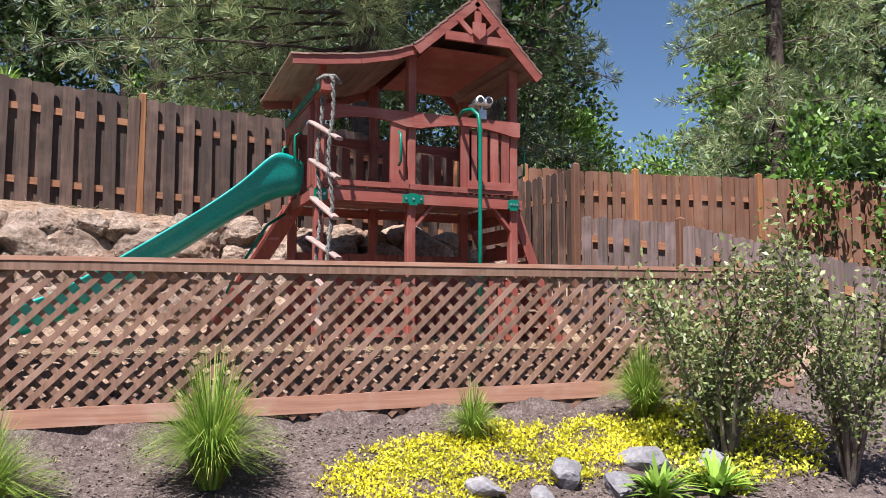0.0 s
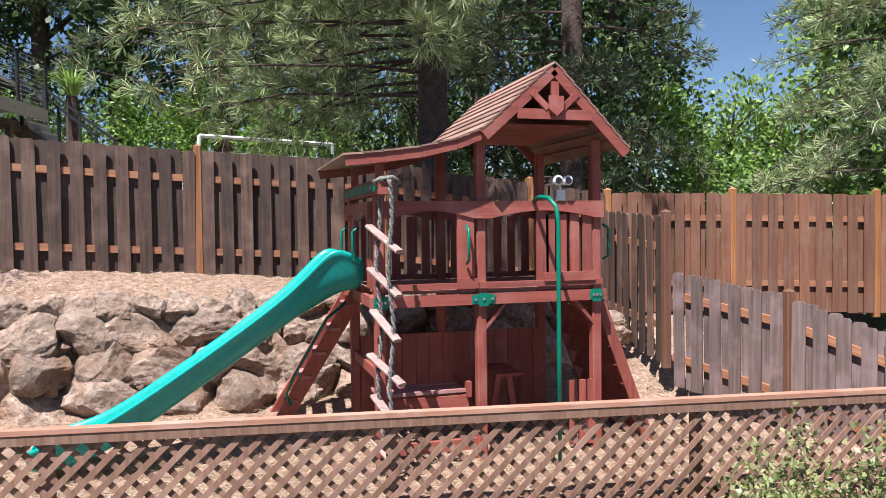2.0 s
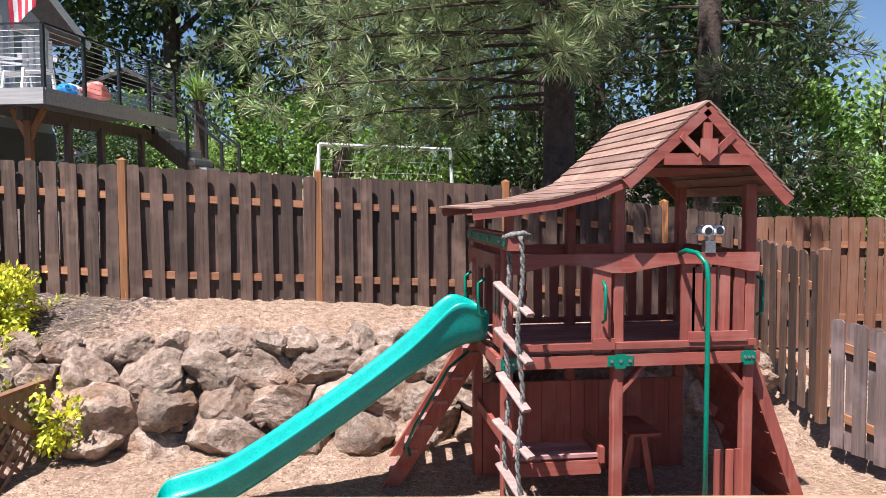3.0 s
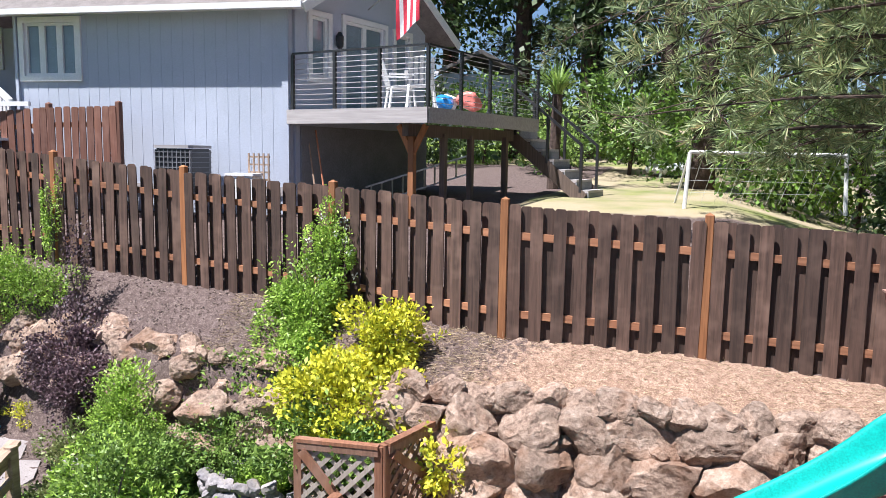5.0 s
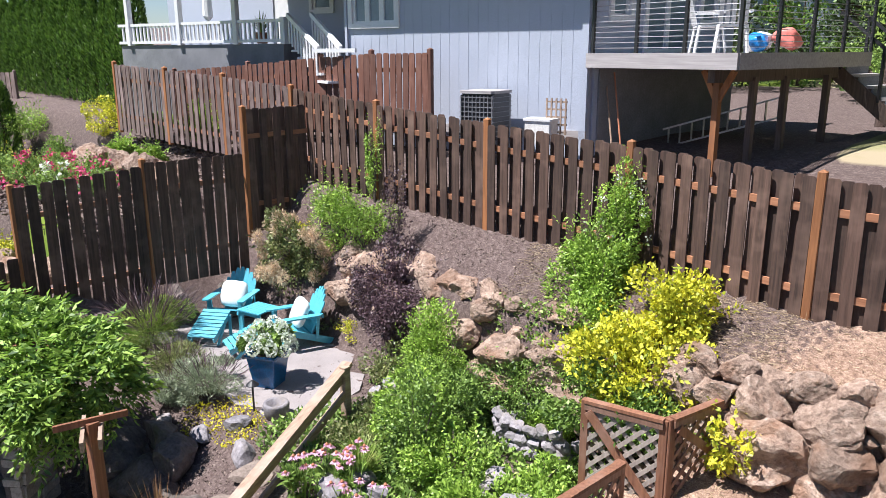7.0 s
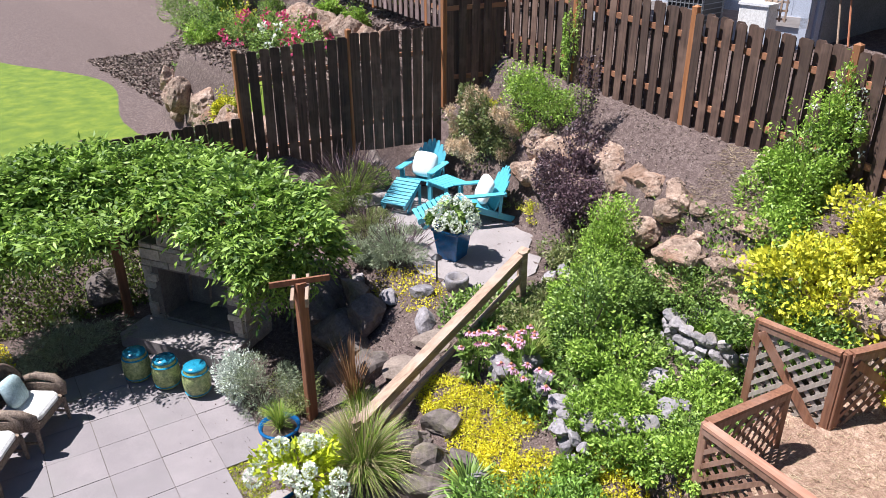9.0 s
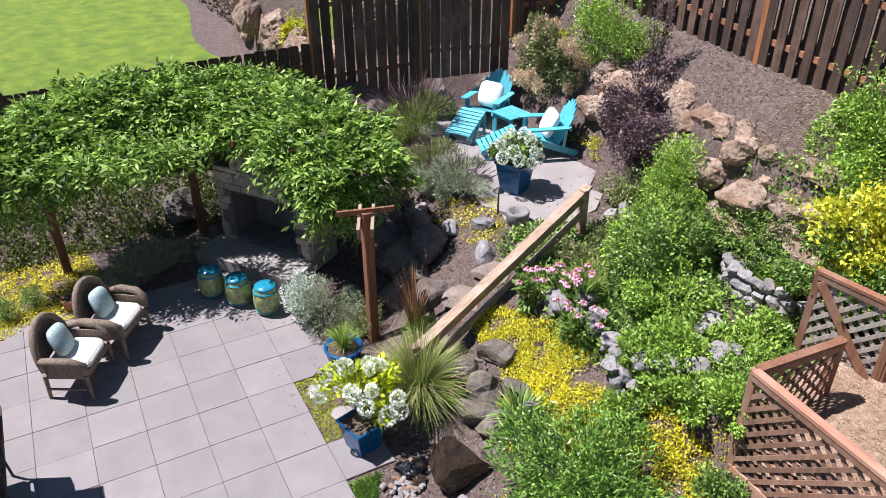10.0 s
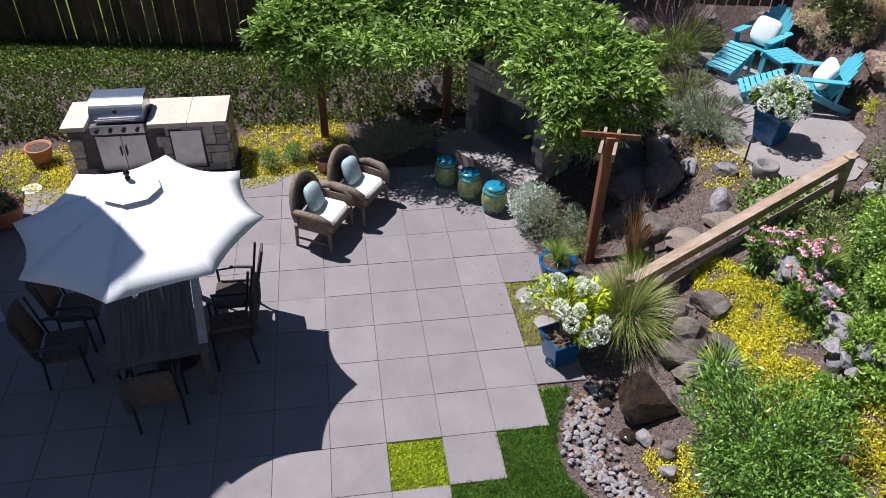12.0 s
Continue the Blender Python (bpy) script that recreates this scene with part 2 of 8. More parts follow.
# Ivy tone darkened to carry the shade the low fence throws on the bank.
LEAF_IVY = leaf("bank ivy leaves with fence shade in their colour", (0.03, 0.055, 0.010), (0.15, 0.20, 0.03))
LEAF_ARB = leaf("arborvitae sprays", (0.03, 0.075, 0.012), (0.17, 0.29, 0.05))
LEAF_SHINE = leaf("glossy shrub leaves", (0.05, 0.11, 0.02), (0.24, 0.40, 0.075), 0.38)
LEAF_PLUM = leaf("plum leaves", (0.045, 0.025, 0.035), (0.16, 0.10, 0.12))
LEAF_SILVER = leaf("silver lavender leaves", (0.16, 0.20, 0.12), (0.34, 0.38, 0.26))
LEAF_DUSTY = leaf("dusty miller leaves", (0.36, 0.40, 0.36), (0.66, 0.70, 0.66))
LEAF_OLIVE = leaf("olive bush leaves", (0.08, 0.11, 0.03), (0.32, 0.36, 0.14), 0.45, 0.25, (0.34, 0.30, 0.16))
GRASS = leaf("grass blades", (0.10, 0.20, 0.02), (0.34, 0.46, 0.08), 0.5, 0.3, (0.46, 0.44, 0.16))
LAWNB = leaf("lawn blades", (0.04, 0.10, 0.012), (0.12, 0.24, 0.03))
STRAWB = leaf("dry stalks", (0.28, 0.195, 0.125), (0.54, 0.42, 0.29))
RUSTB = leaf("rusty dry plumes", (0.22, 0.10, 0.05), (0.46, 0.26, 0.14))
SMOKE = leaf("tan smoke plumes", (0.46, 0.33, 0.22), (0.72, 0.55, 0.40), 0.9)
PETAL_W = leaf("white petals", (0.72, 0.76, 0.62), (0.92, 0.93, 0.88), 0.6)
PETAL_P = leaf("pink petals", (0.62, 0.24, 0.44), (0.86, 0.52, 0.70), 0.6)
PETAL_R = leaf("magenta petals", (0.55, 0.03, 0.12), (0.80, 0.12, 0.30), 0.6)


# ---- geometry helpers ----
class Geo:
    """Gathers boxes, tubes and other solids as plain lists."""

    def __init__(self):
        self.v, self.f = [], []

    def add(self, verts, faces):
        o = len(self.v)
        self.v += [tuple(p) for p in verts]
        self.f += [tuple(i + o for i in f) for f in faces]
        return self

    def box(self, sx, sy, sz, m=None, ch=0.0):
        """A box with chamfered upright edges, centred."""
        x, y, z = sx / 2, sy / 2, sz / 2
        c = min(ch, x * 0.6, y * 0.6)
        ring = [(-x + c, -y), (x - c, -y), (x, -y + c), (x, y - c), (x - c, y), (-x + c, y), (-x, y - c), (-x, -y + c)] if c else [(-x, -y), (x, -y), (x, y), (-x, y)]
        n = len(ring)
        pts = [V((a, b, -z)) for a, b in ring] + [V((a, b, z)) for a, b in ring]
        if m is not None:
            pts = [m @ p for p in pts]
        return self.add(pts, [tuple(range(n - 1, -1, -1)), tuple(range(n, 2 * n))] + [(i, (i + 1) % n, n + (i + 1) % n, n + i) for i in range(n)])

    def bar(self, a, b, w, t, up=(0, 0, 1), ch=0.0):
        """A bar of section w x t from a to b; t is measured along up."""
        a, b = V(a), V(b)
        z = (b - a).normalized()
        y = V(up) - z * z.dot(V(up))
        y = y.normalized() if y.length > 1e-4 else z.orthogonal().normalized()
        x = y.cross(z)
        m = M4.Translation((a + b) / 2) @ M4((x, y, z)).transposed().to_4x4()
        return self.box(w, t, (b - a).length, m, ch)

    def tube(self, pts, radii, n=8, cap=True):
        pts = [V(p) for p in pts]
        if not hasattr(radii, "__len__"):
            radii = [radii] * len(pts)
        rings, prev = [], None
        for i, p in enumerate(pts):
            d = (pts[min(i + 1, len(pts) - 1)] - pts[max(i - 1, 0)]).normalized()
            x = (prev - d * d.dot(prev)).normalized() if prev is not None else d.orthogonal().normalized()
            prev = x
            y = d.cross(x)
            rings.append([p + (x * math.cos(2 * math.pi * k / n) + y * math.sin(2 * math.pi * k / n)) * radii[i] for k in range(n)])
        fs = [(i * n + k, i * n + (k + 1) % n, (i + 1) * n + (k + 1) % n, (i + 1) * n + k) for i in range(len(pts) - 1) for k in range(n)]
        if cap:
            fs += [tuple(range(n - 1, -1, -1)), tuple((len(pts) - 1) * n + k for k in range(n))]
        return self.add([q for r in rings for q in r], fs)

    def lathe(self, prof, n=20, m=None):
        """Revolve (r, z) pairs round z."""
        pts = [V((r * math.cos(2 * math.pi * k / n), r * math.sin(2 * math.pi * k / n), z)) for r, z in prof for k in range(n)]
        if m is not None:
            pts = [m @ p for p in pts]
        fs = [(i * n + k, i * n + (k + 1) % n, (i + 1) * n + (k + 1) % n, (i + 1) * n + k) for i in range(len(prof) - 1) for k in range(n)]
        return self.add(pts, fs + [tuple(range(n - 1, -1, -1)), tuple((len(prof) - 1) * n + k for k in range(n))])

    def prism(self, outline, a, b):
        """A flat outline of (u, w) pairs placed by function a, and again by b, joined into a solid."""
        n = len(outline)
        return self.add([a(*p) for p in outline] + [b(*p) for p in outline], [tuple(range(n - 1, -1, -1)), tuple(range(n, 2 * n))] + [(i, (i + 1) % n, n + (i + 1) % n, n + i) for i in range(n)])

    def mesh(self, name, mat, smooth=False):
        me = bpy.data.meshes.new(name)
        me.from_pydata(self.v, [], self.f)
        bm = bmesh.new()
        bm.from_mesh(me)
        bmesh.ops.recalc_face_normals(bm, faces=bm.faces)
        bm.to_mesh(me)
        bm.free()
        if smooth:
            me.shade_smooth()
        me.materials.append(mat)
        return me


def part(name, geo, mat, parent=None, label="", m=None, smooth=False):
    ob = new(name, geo if isinstance(geo, bpy.types.Mesh) else geo.mesh(name, mat, smooth))
    if parent is not None:
        ob.parent = parent
    if m is not None:
        ob.matrix_basis = m
    return tagged(ob, label)


def thing(name, label, category, at=(0, 0, 0), rz=0.0, group="", kind=""):
    ob = new(name)
    ob.empty_display_size = 0.1
    ob.matrix_basis = pose(*at, 0, 0, rz)
    return tagged(ob, label, category, group, kind)


rng = np.random.default_rng(7)


def unit(n):
    d = rng.normal(size=(n, 3))
    return d / np.linalg.norm(d, axis=1)[:, None]


def blades(name, P, D, length, width, mat, parent=None, label="", bend=0.15, m=None):
    """Leaves, needles or petals: P bases, D directions, as folded four-cornered blades in one mesh."""
    n = len(P)
    D = D / np.maximum(np.linalg.norm(D, axis=1), 1e-6)[:, None]
    S = np.cross(D, unit(n))
    S /= np.maximum(np.linalg.norm(S, axis=1), 1e-6)[:, None]
    N = np.cross(D, S)
    L = (np.full(n, length) if np.isscalar(length) else np.asarray(length)) * rng.uniform(0.7, 1.25, n)
    W = np.broadcast_to(width, n) * rng.uniform(0.75, 1.2, n)
    L, W = L[:, None], W[:, None]
    mid = P + D * L * 0.5
    co = np.stack([P, mid + S * W / 2 + N * L * bend * 0.4, P + D * L - N * L * bend, mid - S * W / 2 + N * L * bend * 0.4], 1).reshape(-1, 3)
    me = bpy.data.meshes.new(name)
    me.vertices.add(4 * n)
    me.vertices.foreach_set("co", co.astype(np.float32).ravel())
    me.loops.add(4 * n)
    me.loops.foreach_set("vertex_index", np.arange(4 * n, dtype=np.int32))
    me.polygons.add(n)
    me.polygons.foreach_set("loop_start", np.arange(0, 4 * n, 4, dtype=np.int32))
    me.update(calc_edges=True)
    me.materials.append(mat)
    return part(name, me, mat, parent, label, m)


def blob_points(n, r, lumps=9, fill=0.55, seed_axis=(1, 1, 1)):
    """Points in an uneven, lumpy crown of half-axes r, most of them near its skin."""
    cen = unit(lumps) * rng.uniform(0.25, 0.92, (lumps, 1))
    rad = rng.uniform(0.20, 0.50, lumps)
    k = rng.integers(0, lumps, n)
    q = cen[k] + unit(n) * (rad[k] * rng.uniform(fill, 1.0, n) ** 0.6)[:, None]
    return q * np.array(r), unit(n) * 0.7 + q / np.maximum(np.linalg.norm(q, axis=1), 0.01)[:, None] * 0.8


# ---- ground ----
def ss(a, b, x):
    t = np.clip((x - a) / (b - a), 0, 1)
    return t * t * (3 - 2 * t)


def fence_y(x):
    return np.interp(x, [-22, -14.4, -9.6, -7.2, -4.8, -2.5, 3.1, 12], [5.06, 4.39, 3.96, 3.66, 3.2, 3.38, 3.3, 4.6])


def fence_base(x):
    return np.interp(x, [-22, -14.4, -9.6, -4.8, -2.5, 0, 3, 9], [2.5, 2.1, 1.8, 1.62, 1.5, 1.3, 0.75, 0.85])


def lattice_y(x):
    return -0.44 - 0.1364 * (x + 5.92)


def height(x, y):
    x, y = np.asarray(x, float), np.asarray(y, float)
    yf, zb, yk = fence_y(x), fence_base(x), lattice_y(x)
    east = ss(-6.7, -6.0, x)
    play = -0.1 + 0.3 * ss(0.9, 2.1, y)
    front = np.interp(x, [-3.3, 1.5], [-0.76, -0.58]) - 0.62 * ss(0.1, 2.6, yk - y)
    e = front + (play - front) * ss(yk - 0.02, yk + 0.1, y)
    a, b = np.interp(x, [-11.5, -10], [-1.5, -3.0]), np.interp(x, [-11.5, -10], [0.5, 0.1])
    w = -1.37 + 1.05 * ss(a, b, y)
    low = w + (e - w) * east
    top = np.interp(x, [-16, -13, -10, -6, -1, 1.5, 3.2], [0.75, 0.95, 1.15, 1.2, 1.15, 0.7, 0.4])
    yw = np.interp(x, [-15, -12, -10, -8, -6, 3], [3.3, 3.2, 2.7, 2.45, 2.2, 2.25])
    bw = np.interp(x, [-11, -9, 1, 2.5], [0.9, 0.3, 0.3, 1.2])
    z = low + (top - low) * ss(yw - bw / 2, yw + bw / 2, y)
    z = z + (zb - top) * ss(yw + 0.15, yf, y)
    zn = np.interp(x, [-2, 3, 6], [2.45, 1.25, 0.95])
    z = z + (zn - zb) * ss(yf + 0.02, yf + 1.0, y)
    z = z + (0.45 * ss(5, 9, y) + 1.0 * ss(9, 32, y)) * ss(8, -2, x) + 7 * ss(34, 110, y)
    wz = -0.45 + 1.9 * ss(0.3, 1.1, y - 0.02 * (x + 16)) * ss(-23.5, -22, x) + 0.9 * ss(3, 6, y)
    z = z + (np.maximum(0.55 - 0.9 * ss(0.3, -0.6, y), z) - z) * ss(-14.6, -15.9, x) * ss(-1.6, -0.2, y) * ss(3.6, 3.0, y)
    z = z + 0.5 * ss(-15.0, -16.2, x) * ss(-0.4, -1.2, y)
    mw = ss(-16.3 - 0.245 * np.maximum(0, -y), -16.8 - 0.245 * np.maximum(0, -y), x)
    return z * (1 - mw) + wz * mw * (1 - ss(5.4, 7, y)) + z * mw * ss(5.4, 7, y)


def build_ground():
    xs = np.unique(np.concatenate([np.linspace(-420, -40, 14), np.arange(-40, -18, 0.6), np.arange(-18, 6, 0.11), np.arange(6, 30, 1.2), np.linspace(30, 420, 14)]))
    ys = np.unique(np.concatenate([np.linspace(-420, -20, 12), np.arange(-20, -8, 0.8), np.arange(-8, 7, 0.11), np.arange(7, 40, 1.0), np.linspace(40, 420, 16)]))
    X, Y = np.meshgrid(xs, ys)
    Z = height(X, Y)
    near = (X > -23) & (X < 8) & (Y > -9) & (Y < 8)
    bumpy = rng.normal(size=X.shape) * 0.012
    patio = (X > -15) & (X < -6.5) & (Y < -1.5) & (Y > -11)
    Z = Z + bumpy * near * ~patio
    nx, ny = len(xs), len(ys)
    me = bpy.data.meshes.new("ground")
    me.vertices.add(nx * ny)
    me.vertices.foreach_set("co", np.stack([X, Y, Z], -1).astype(np.float32).ravel())
    i = (np.arange(ny - 1)[:, None] * nx + np.arange(nx - 1)[None, :]).ravel()
    q = np.stack([i, i + 1, i + 1 + nx, i + nx], 1).astype(np.int32)
    me.loops.add(q.size)
    me.loops.foreach_set("vertex_index", q.ravel())
    me.polygons.add(len(q))
    me.polygons.foreach_set("loop_start", np.arange(0, q.size, 4, dtype=np.int32))
    me.update(calc_edges=True)
    yk, yf = lattice_y(X), fence_y(X)
    straw = ss(-6.4, -5.8, X) * ss(yk, yk + 0.1, Y) * (1 - ss(yf, yf + 0.1, Y)) * ss(5, 3.4, X)
    straw = np.where(Y > 1.6, straw * (0.36 + 0.64 * ss(-5.4, -2.9, X + 0.9 * (2.9 - Y))), straw)
    straw = np.maximum(straw, 0.30 * ss(-9.0, -5.5, X) * ss(2.6, 3.0, Y) * (1 - ss(yf, yf + 0.1, Y)))
    lawn = np.maximum(ss(-17, -17.4, X) * (1 - ss(0.2, 0.8, Y - 0.1 * (X + 20) + 0.8 * np.sin(X * 0.5))), 0.9 * ss(6.5, 8.5, Y) * ss(20, 10, np.abs(X + 6)))
    # Mulch replaces lawn round the deck, darkening for bare soil and the deck's shade.
    lawn = np.where(Y > 6, lawn * np.maximum(ss(-5.9, -5.3, X - 0.08 * (Y - 8)), ss(19.0, 21.0, Y)), lawn)
    lawn = np.maximum(lawn, ss(-3.1, -3.2, Y + 0.45 * np.sin(np.pi * np.clip((X + 8.35) / 1.9, 0, 1))) * ss(-8.6, -8.3, X) * ss(-4.4, -5.0, X))
    col = np.stack([straw, lawn, ss(-9.5, -8, X) * ss(2, 5, Y), np.ones_like(X)], -1)
    at = me.color_attributes.new("cover", "FLOAT_COLOR", "POINT")
    at.data.foreach_set("color", col.astype(np.float32).ravel())
    me.shade_smooth()
    m, nt, p = material("mulch, straw and lawn")
    vec = coords(nt, kind="World")
    at = nt.nodes.new("ShaderNodeAttribute")
    at.attribute_name = "cover"
    sep = nt.nodes.new("ShaderNodeSeparateColor")
    link(nt, at.outputs["Color"], sep.inputs[0])
    n1, n2, n3 = noise_tex(nt, vec, 2.2, 5), noise_tex(nt, vec, 55, 4, 0.75), noise_tex(nt, vec, 14, 5, 0.7)
    mulch = ramp(nt, mixc(nt, 0.6, n3, n2), ((0.36, (0.045, 0.028, 0.024)), (0.5, (0.105, 0.072, 0.064)), (0.64, (0.25, 0.195, 0.175))))
    chips = ramp(nt, mixc(nt, 0.55, n3, n2), ((0.36, (0.13, 0.075, 0.052)), (0.5, (0.31, 0.20, 0.14)), (0.64, (0.55, 0.41, 0.31))))
    chips = mixc(nt, ramp(nt, n1, ((0.45, (0, 0, 0)), (0.75, (0.6, 0.6, 0.6)))), chips, (0.20, 0.115, 0.08))
    turf = ramp(nt, mixc(nt, 0.4, n1, n2), ((0.35, (0.06, 0.115, 0.009)), (0.52, (0.125, 0.185, 0.012)), (0.66, (0.21, 0.25, 0.02))))
    dry = mixc(nt, ramp(nt, noise_tex(nt, vec, 0.35, 4, 0.6), ((0.34, (0.15, 0.15, 0.15)), (0.56, (1, 1, 1)))), turf, (0.36, 0.295, 0.19))
    turf = mixc(nt, sep.outputs[2], turf, dry)
    edge = nt.nodes.new("ShaderNodeMath")
    edge.operation = "ADD"
    link(nt, sep.outputs[0], edge.inputs[0])
    sub = nt.nodes.new("ShaderNodeMath")
    sub.operation = "MULTIPLY_ADD"
    sub.inputs[1].default_value, sub.inputs[2].default_value = 0.8, -0.4
    link(nt, n3, sub.inputs[0])
    link(nt, sub.outputs[0], edge.inputs[1])
    c = mixc(nt, ramp(nt, edge.outputs[0], ((0.4, (0, 0, 0)), (0.6, (1, 1, 1)))), mulch, chips)
    c = mixc(nt, ramp(nt, sep.outputs[1], ((0.45, (0, 0, 0)), (0.55, (1, 1, 1)))), c, turf)
    link(nt, c, p.inputs["Base Color"])
    p.inputs["Roughness"].default_value = 0.95
    bump(nt, p, mixc(nt, 0.5, n2, n3), 0.9, 0.03)
    me.materials.append(m)
    tagged(new("ground", me), "sloping garden ground of dark mulch, straw and lawn", "ground", kind="structure")


build_ground()


def gz(x, y):
    return float(height(x, y))


# ---- fences ----
BOARD_CACHE = {}


def board_mesh(w, t, h, mat):
    """A fence board standing on its foot, with clipped top corners."""
    key = (round(w, 3), round(t, 3), round(h, 2), mat.name)
    if key not in BOARD_CACHE:
        o = [(-w / 2, 0), (w / 2, 0), (w / 2, h - 0.025), (w / 2 - 0.025, h), (-w / 2 + 0.025, h), (-w / 2, h - 0.025)]
        BOARD_CACHE[key] = Geo().prism(o, lambda u, z: (u, -t / 2, z), lambda u, z: (u, t / 2, z)).mesh("board", mat)
    return BOARD_CACHE[key]


POST_CACHE = {}


def post_mesh(h, mat, w=0.095):
    key = (round(h, 2), mat.name, w)
    if key not in POST_CACHE:
        g = Geo().box(w, w, h, pose(0, 0, h / 2), 0.01)
        g.add([(-w / 2, -w / 2, h), (w / 2, -w / 2, h), (w / 2, w / 2, h), (-w / 2, w / 2, h), (0, 0, h + 0.03)], [(0, 1, 4), (1, 2, 4), (2, 3, 4), (3, 0, 4)])
        POST_CACHE[key] = g.mesh("post", mat)
    return POST_CACHE[key]


def fence(label, posts, h, mat, post_mat, step=0.238, bw=0.142, rails=True, skip_posts=(), back=True, side=-1):
    """A shadow-box fence: boards by turns before and behind two rails. posts: x, y, z of the boards' top at each end of a bay."""
    th = thing("fence", label, "fence", kind="structure")
    for i, (x, y, z) in enumerate(posts):
        if i not in skip_posts:
            part("post", post_mesh(h + 0.12, post_mat), post_mat, th, "orange-brown cedar post" if post_mat is CEDAR else "", pose(x, y, z - h - 0.06))
    for (x0, y0, z0), (x1, y1, z1) in zip(posts, posts[1:]):
        d = V((x1 - x0, y1 - y0, 0))
        L, ang = d.length, math.degrees(math.atan2(y1 - y0, x1 - x0))
        nrm = V((-d.y, d.x, 0)).normalized() * side
        n = max(1, round(L / step))
        for k in range(n):
            for b in ((0, 1) if back else (0,)):
                u = (k + 0.5 + 0.5 * b) / n
                if u > 0.985:
                    continue
                off = nrm * (0.032 if b == 0 else -0.032)
                z = z0 + (z1 - z0) * u - h + rng.normal() * 0.006
                part("board", board_mesh(bw, 0.018, h, mat), mat, th, "", pose(x0 + d.x * u + off.x, y0 + d.y * u + off.y, z, rng.normal() * 0.4, rng.normal() * 0.3, ang))
        if rails:
            for f in (0.24, 0.79):
                a, b_ = V((x0, y0, z0 - h + h * f)), V((x1, y1, z1 - h + h * f))
                g = Geo().box(L, 0.036, 0.085)
                tilt = math.degrees(math.atan2(z1 - z0, L))
                part("rail", g, RAIL, th, "", pose(*((a + b_) / 2), 0, -tilt, ang))
    return th


BACK = [(-14.43, 4.39, 3.80), (-12.05, 4.18, 3.60), (-9.60, 3.96, 3.42), (-7.16, 3.66, 3.28), (-4.79, 3.16, 3.16), (-2.56, 3.40, 3.04), (-0.2, 3.42, 2.92), (1.9, 3.35, 2.66), (3.1, 3.3, 2.5)]
fence("dark weathered shadow-box board fence with orange cedar posts", BACK, 1.66, FENCE, CEDAR)
fence("greyed board fence running on along the slope", [(-21.83, 5.06, 4.20), (-19.3, 4.85, 4.08), (-16.84, 4.63, 3.98), (-14.43, 4.39, 3.82)], 1.66, FENCE_GREY, CEDAR, skip_posts=(3,))
fence("newer brown board fence of the neighbouring yard", [(3.1, 3.3, 2.52), (5.0, 3.0, 2.5), (7.0, 2.35, 2.45), (9.0, 1.5, 2.4), (11.0, 0.5, 2.35), (13.0, -0.6, 2.3)], 1.75, FENCE_NEW, CEDAR, skip_posts=(0,))
fence("weathered short return of the board fence", [(3.02, 3.25, 2.26), (2.81, 1.34, 2.14)], 1.75, FENCE, FENCE_NEW, skip_posts=(0,))
fence("grey-brown low side fence of the play area", [(2.84, 1.25, 1.50), (3.35, -0.08, 1.28), (4.2, -2.2, 0.62)], 1.35, FENCE_GREY, FENCE_NEW, skip_posts=(0,))
fence("tall dark fence return at the bank", [(-13.95, 4.32, 3.52), (-14.51, 3.28, 3.46)], 2.3, FENCE, CEDAR, side=1, skip_posts=(0,))
fence("dark stepped garden fence behind the seating terrace", [(-14.53, 3.22, 2.68), (-15.10, 1.56, 2.64)], 2.2, FENCE, CEDAR, side=1, skip_posts=(0,), step=0.2, bw=0.172, back=False)
fence("dark stepped garden fence panel", [(-15.11, 1.53, 2.60), (-15.97, -0.26, 2.36)], 2.4, FENCE, CEDAR, side=1, skip_posts=(0,), step=0.2, bw=0.172, back=False)
fence("low dark fence beyond the pergola", [(-15.98, -0.28, 1.22), (-16.75, -2.85, 1.02), (-17.36, -5.4, 0.80), (-17.96, -7.9, 0.62), (-18.55, -10.3, 0.5), (-19.1, -12.6, 0.4)], 1.95, FENCE, FENCE, side=1, skip_posts=(0,), step=0.2, bw=0.190, back=False)
fence("reddish board fence and gate screen beside the house", [(-20.56, 5.94, 4.02), (-17.77, 6.05, 4.20), (-15.25, 5.98, 4.36), (-13.72, 5.9, 4.44), (-12.1, 5.74, 4.45)], 1.5, FENCE_RED, FENCE_RED, step=0.19, bw=0.15, back=False)


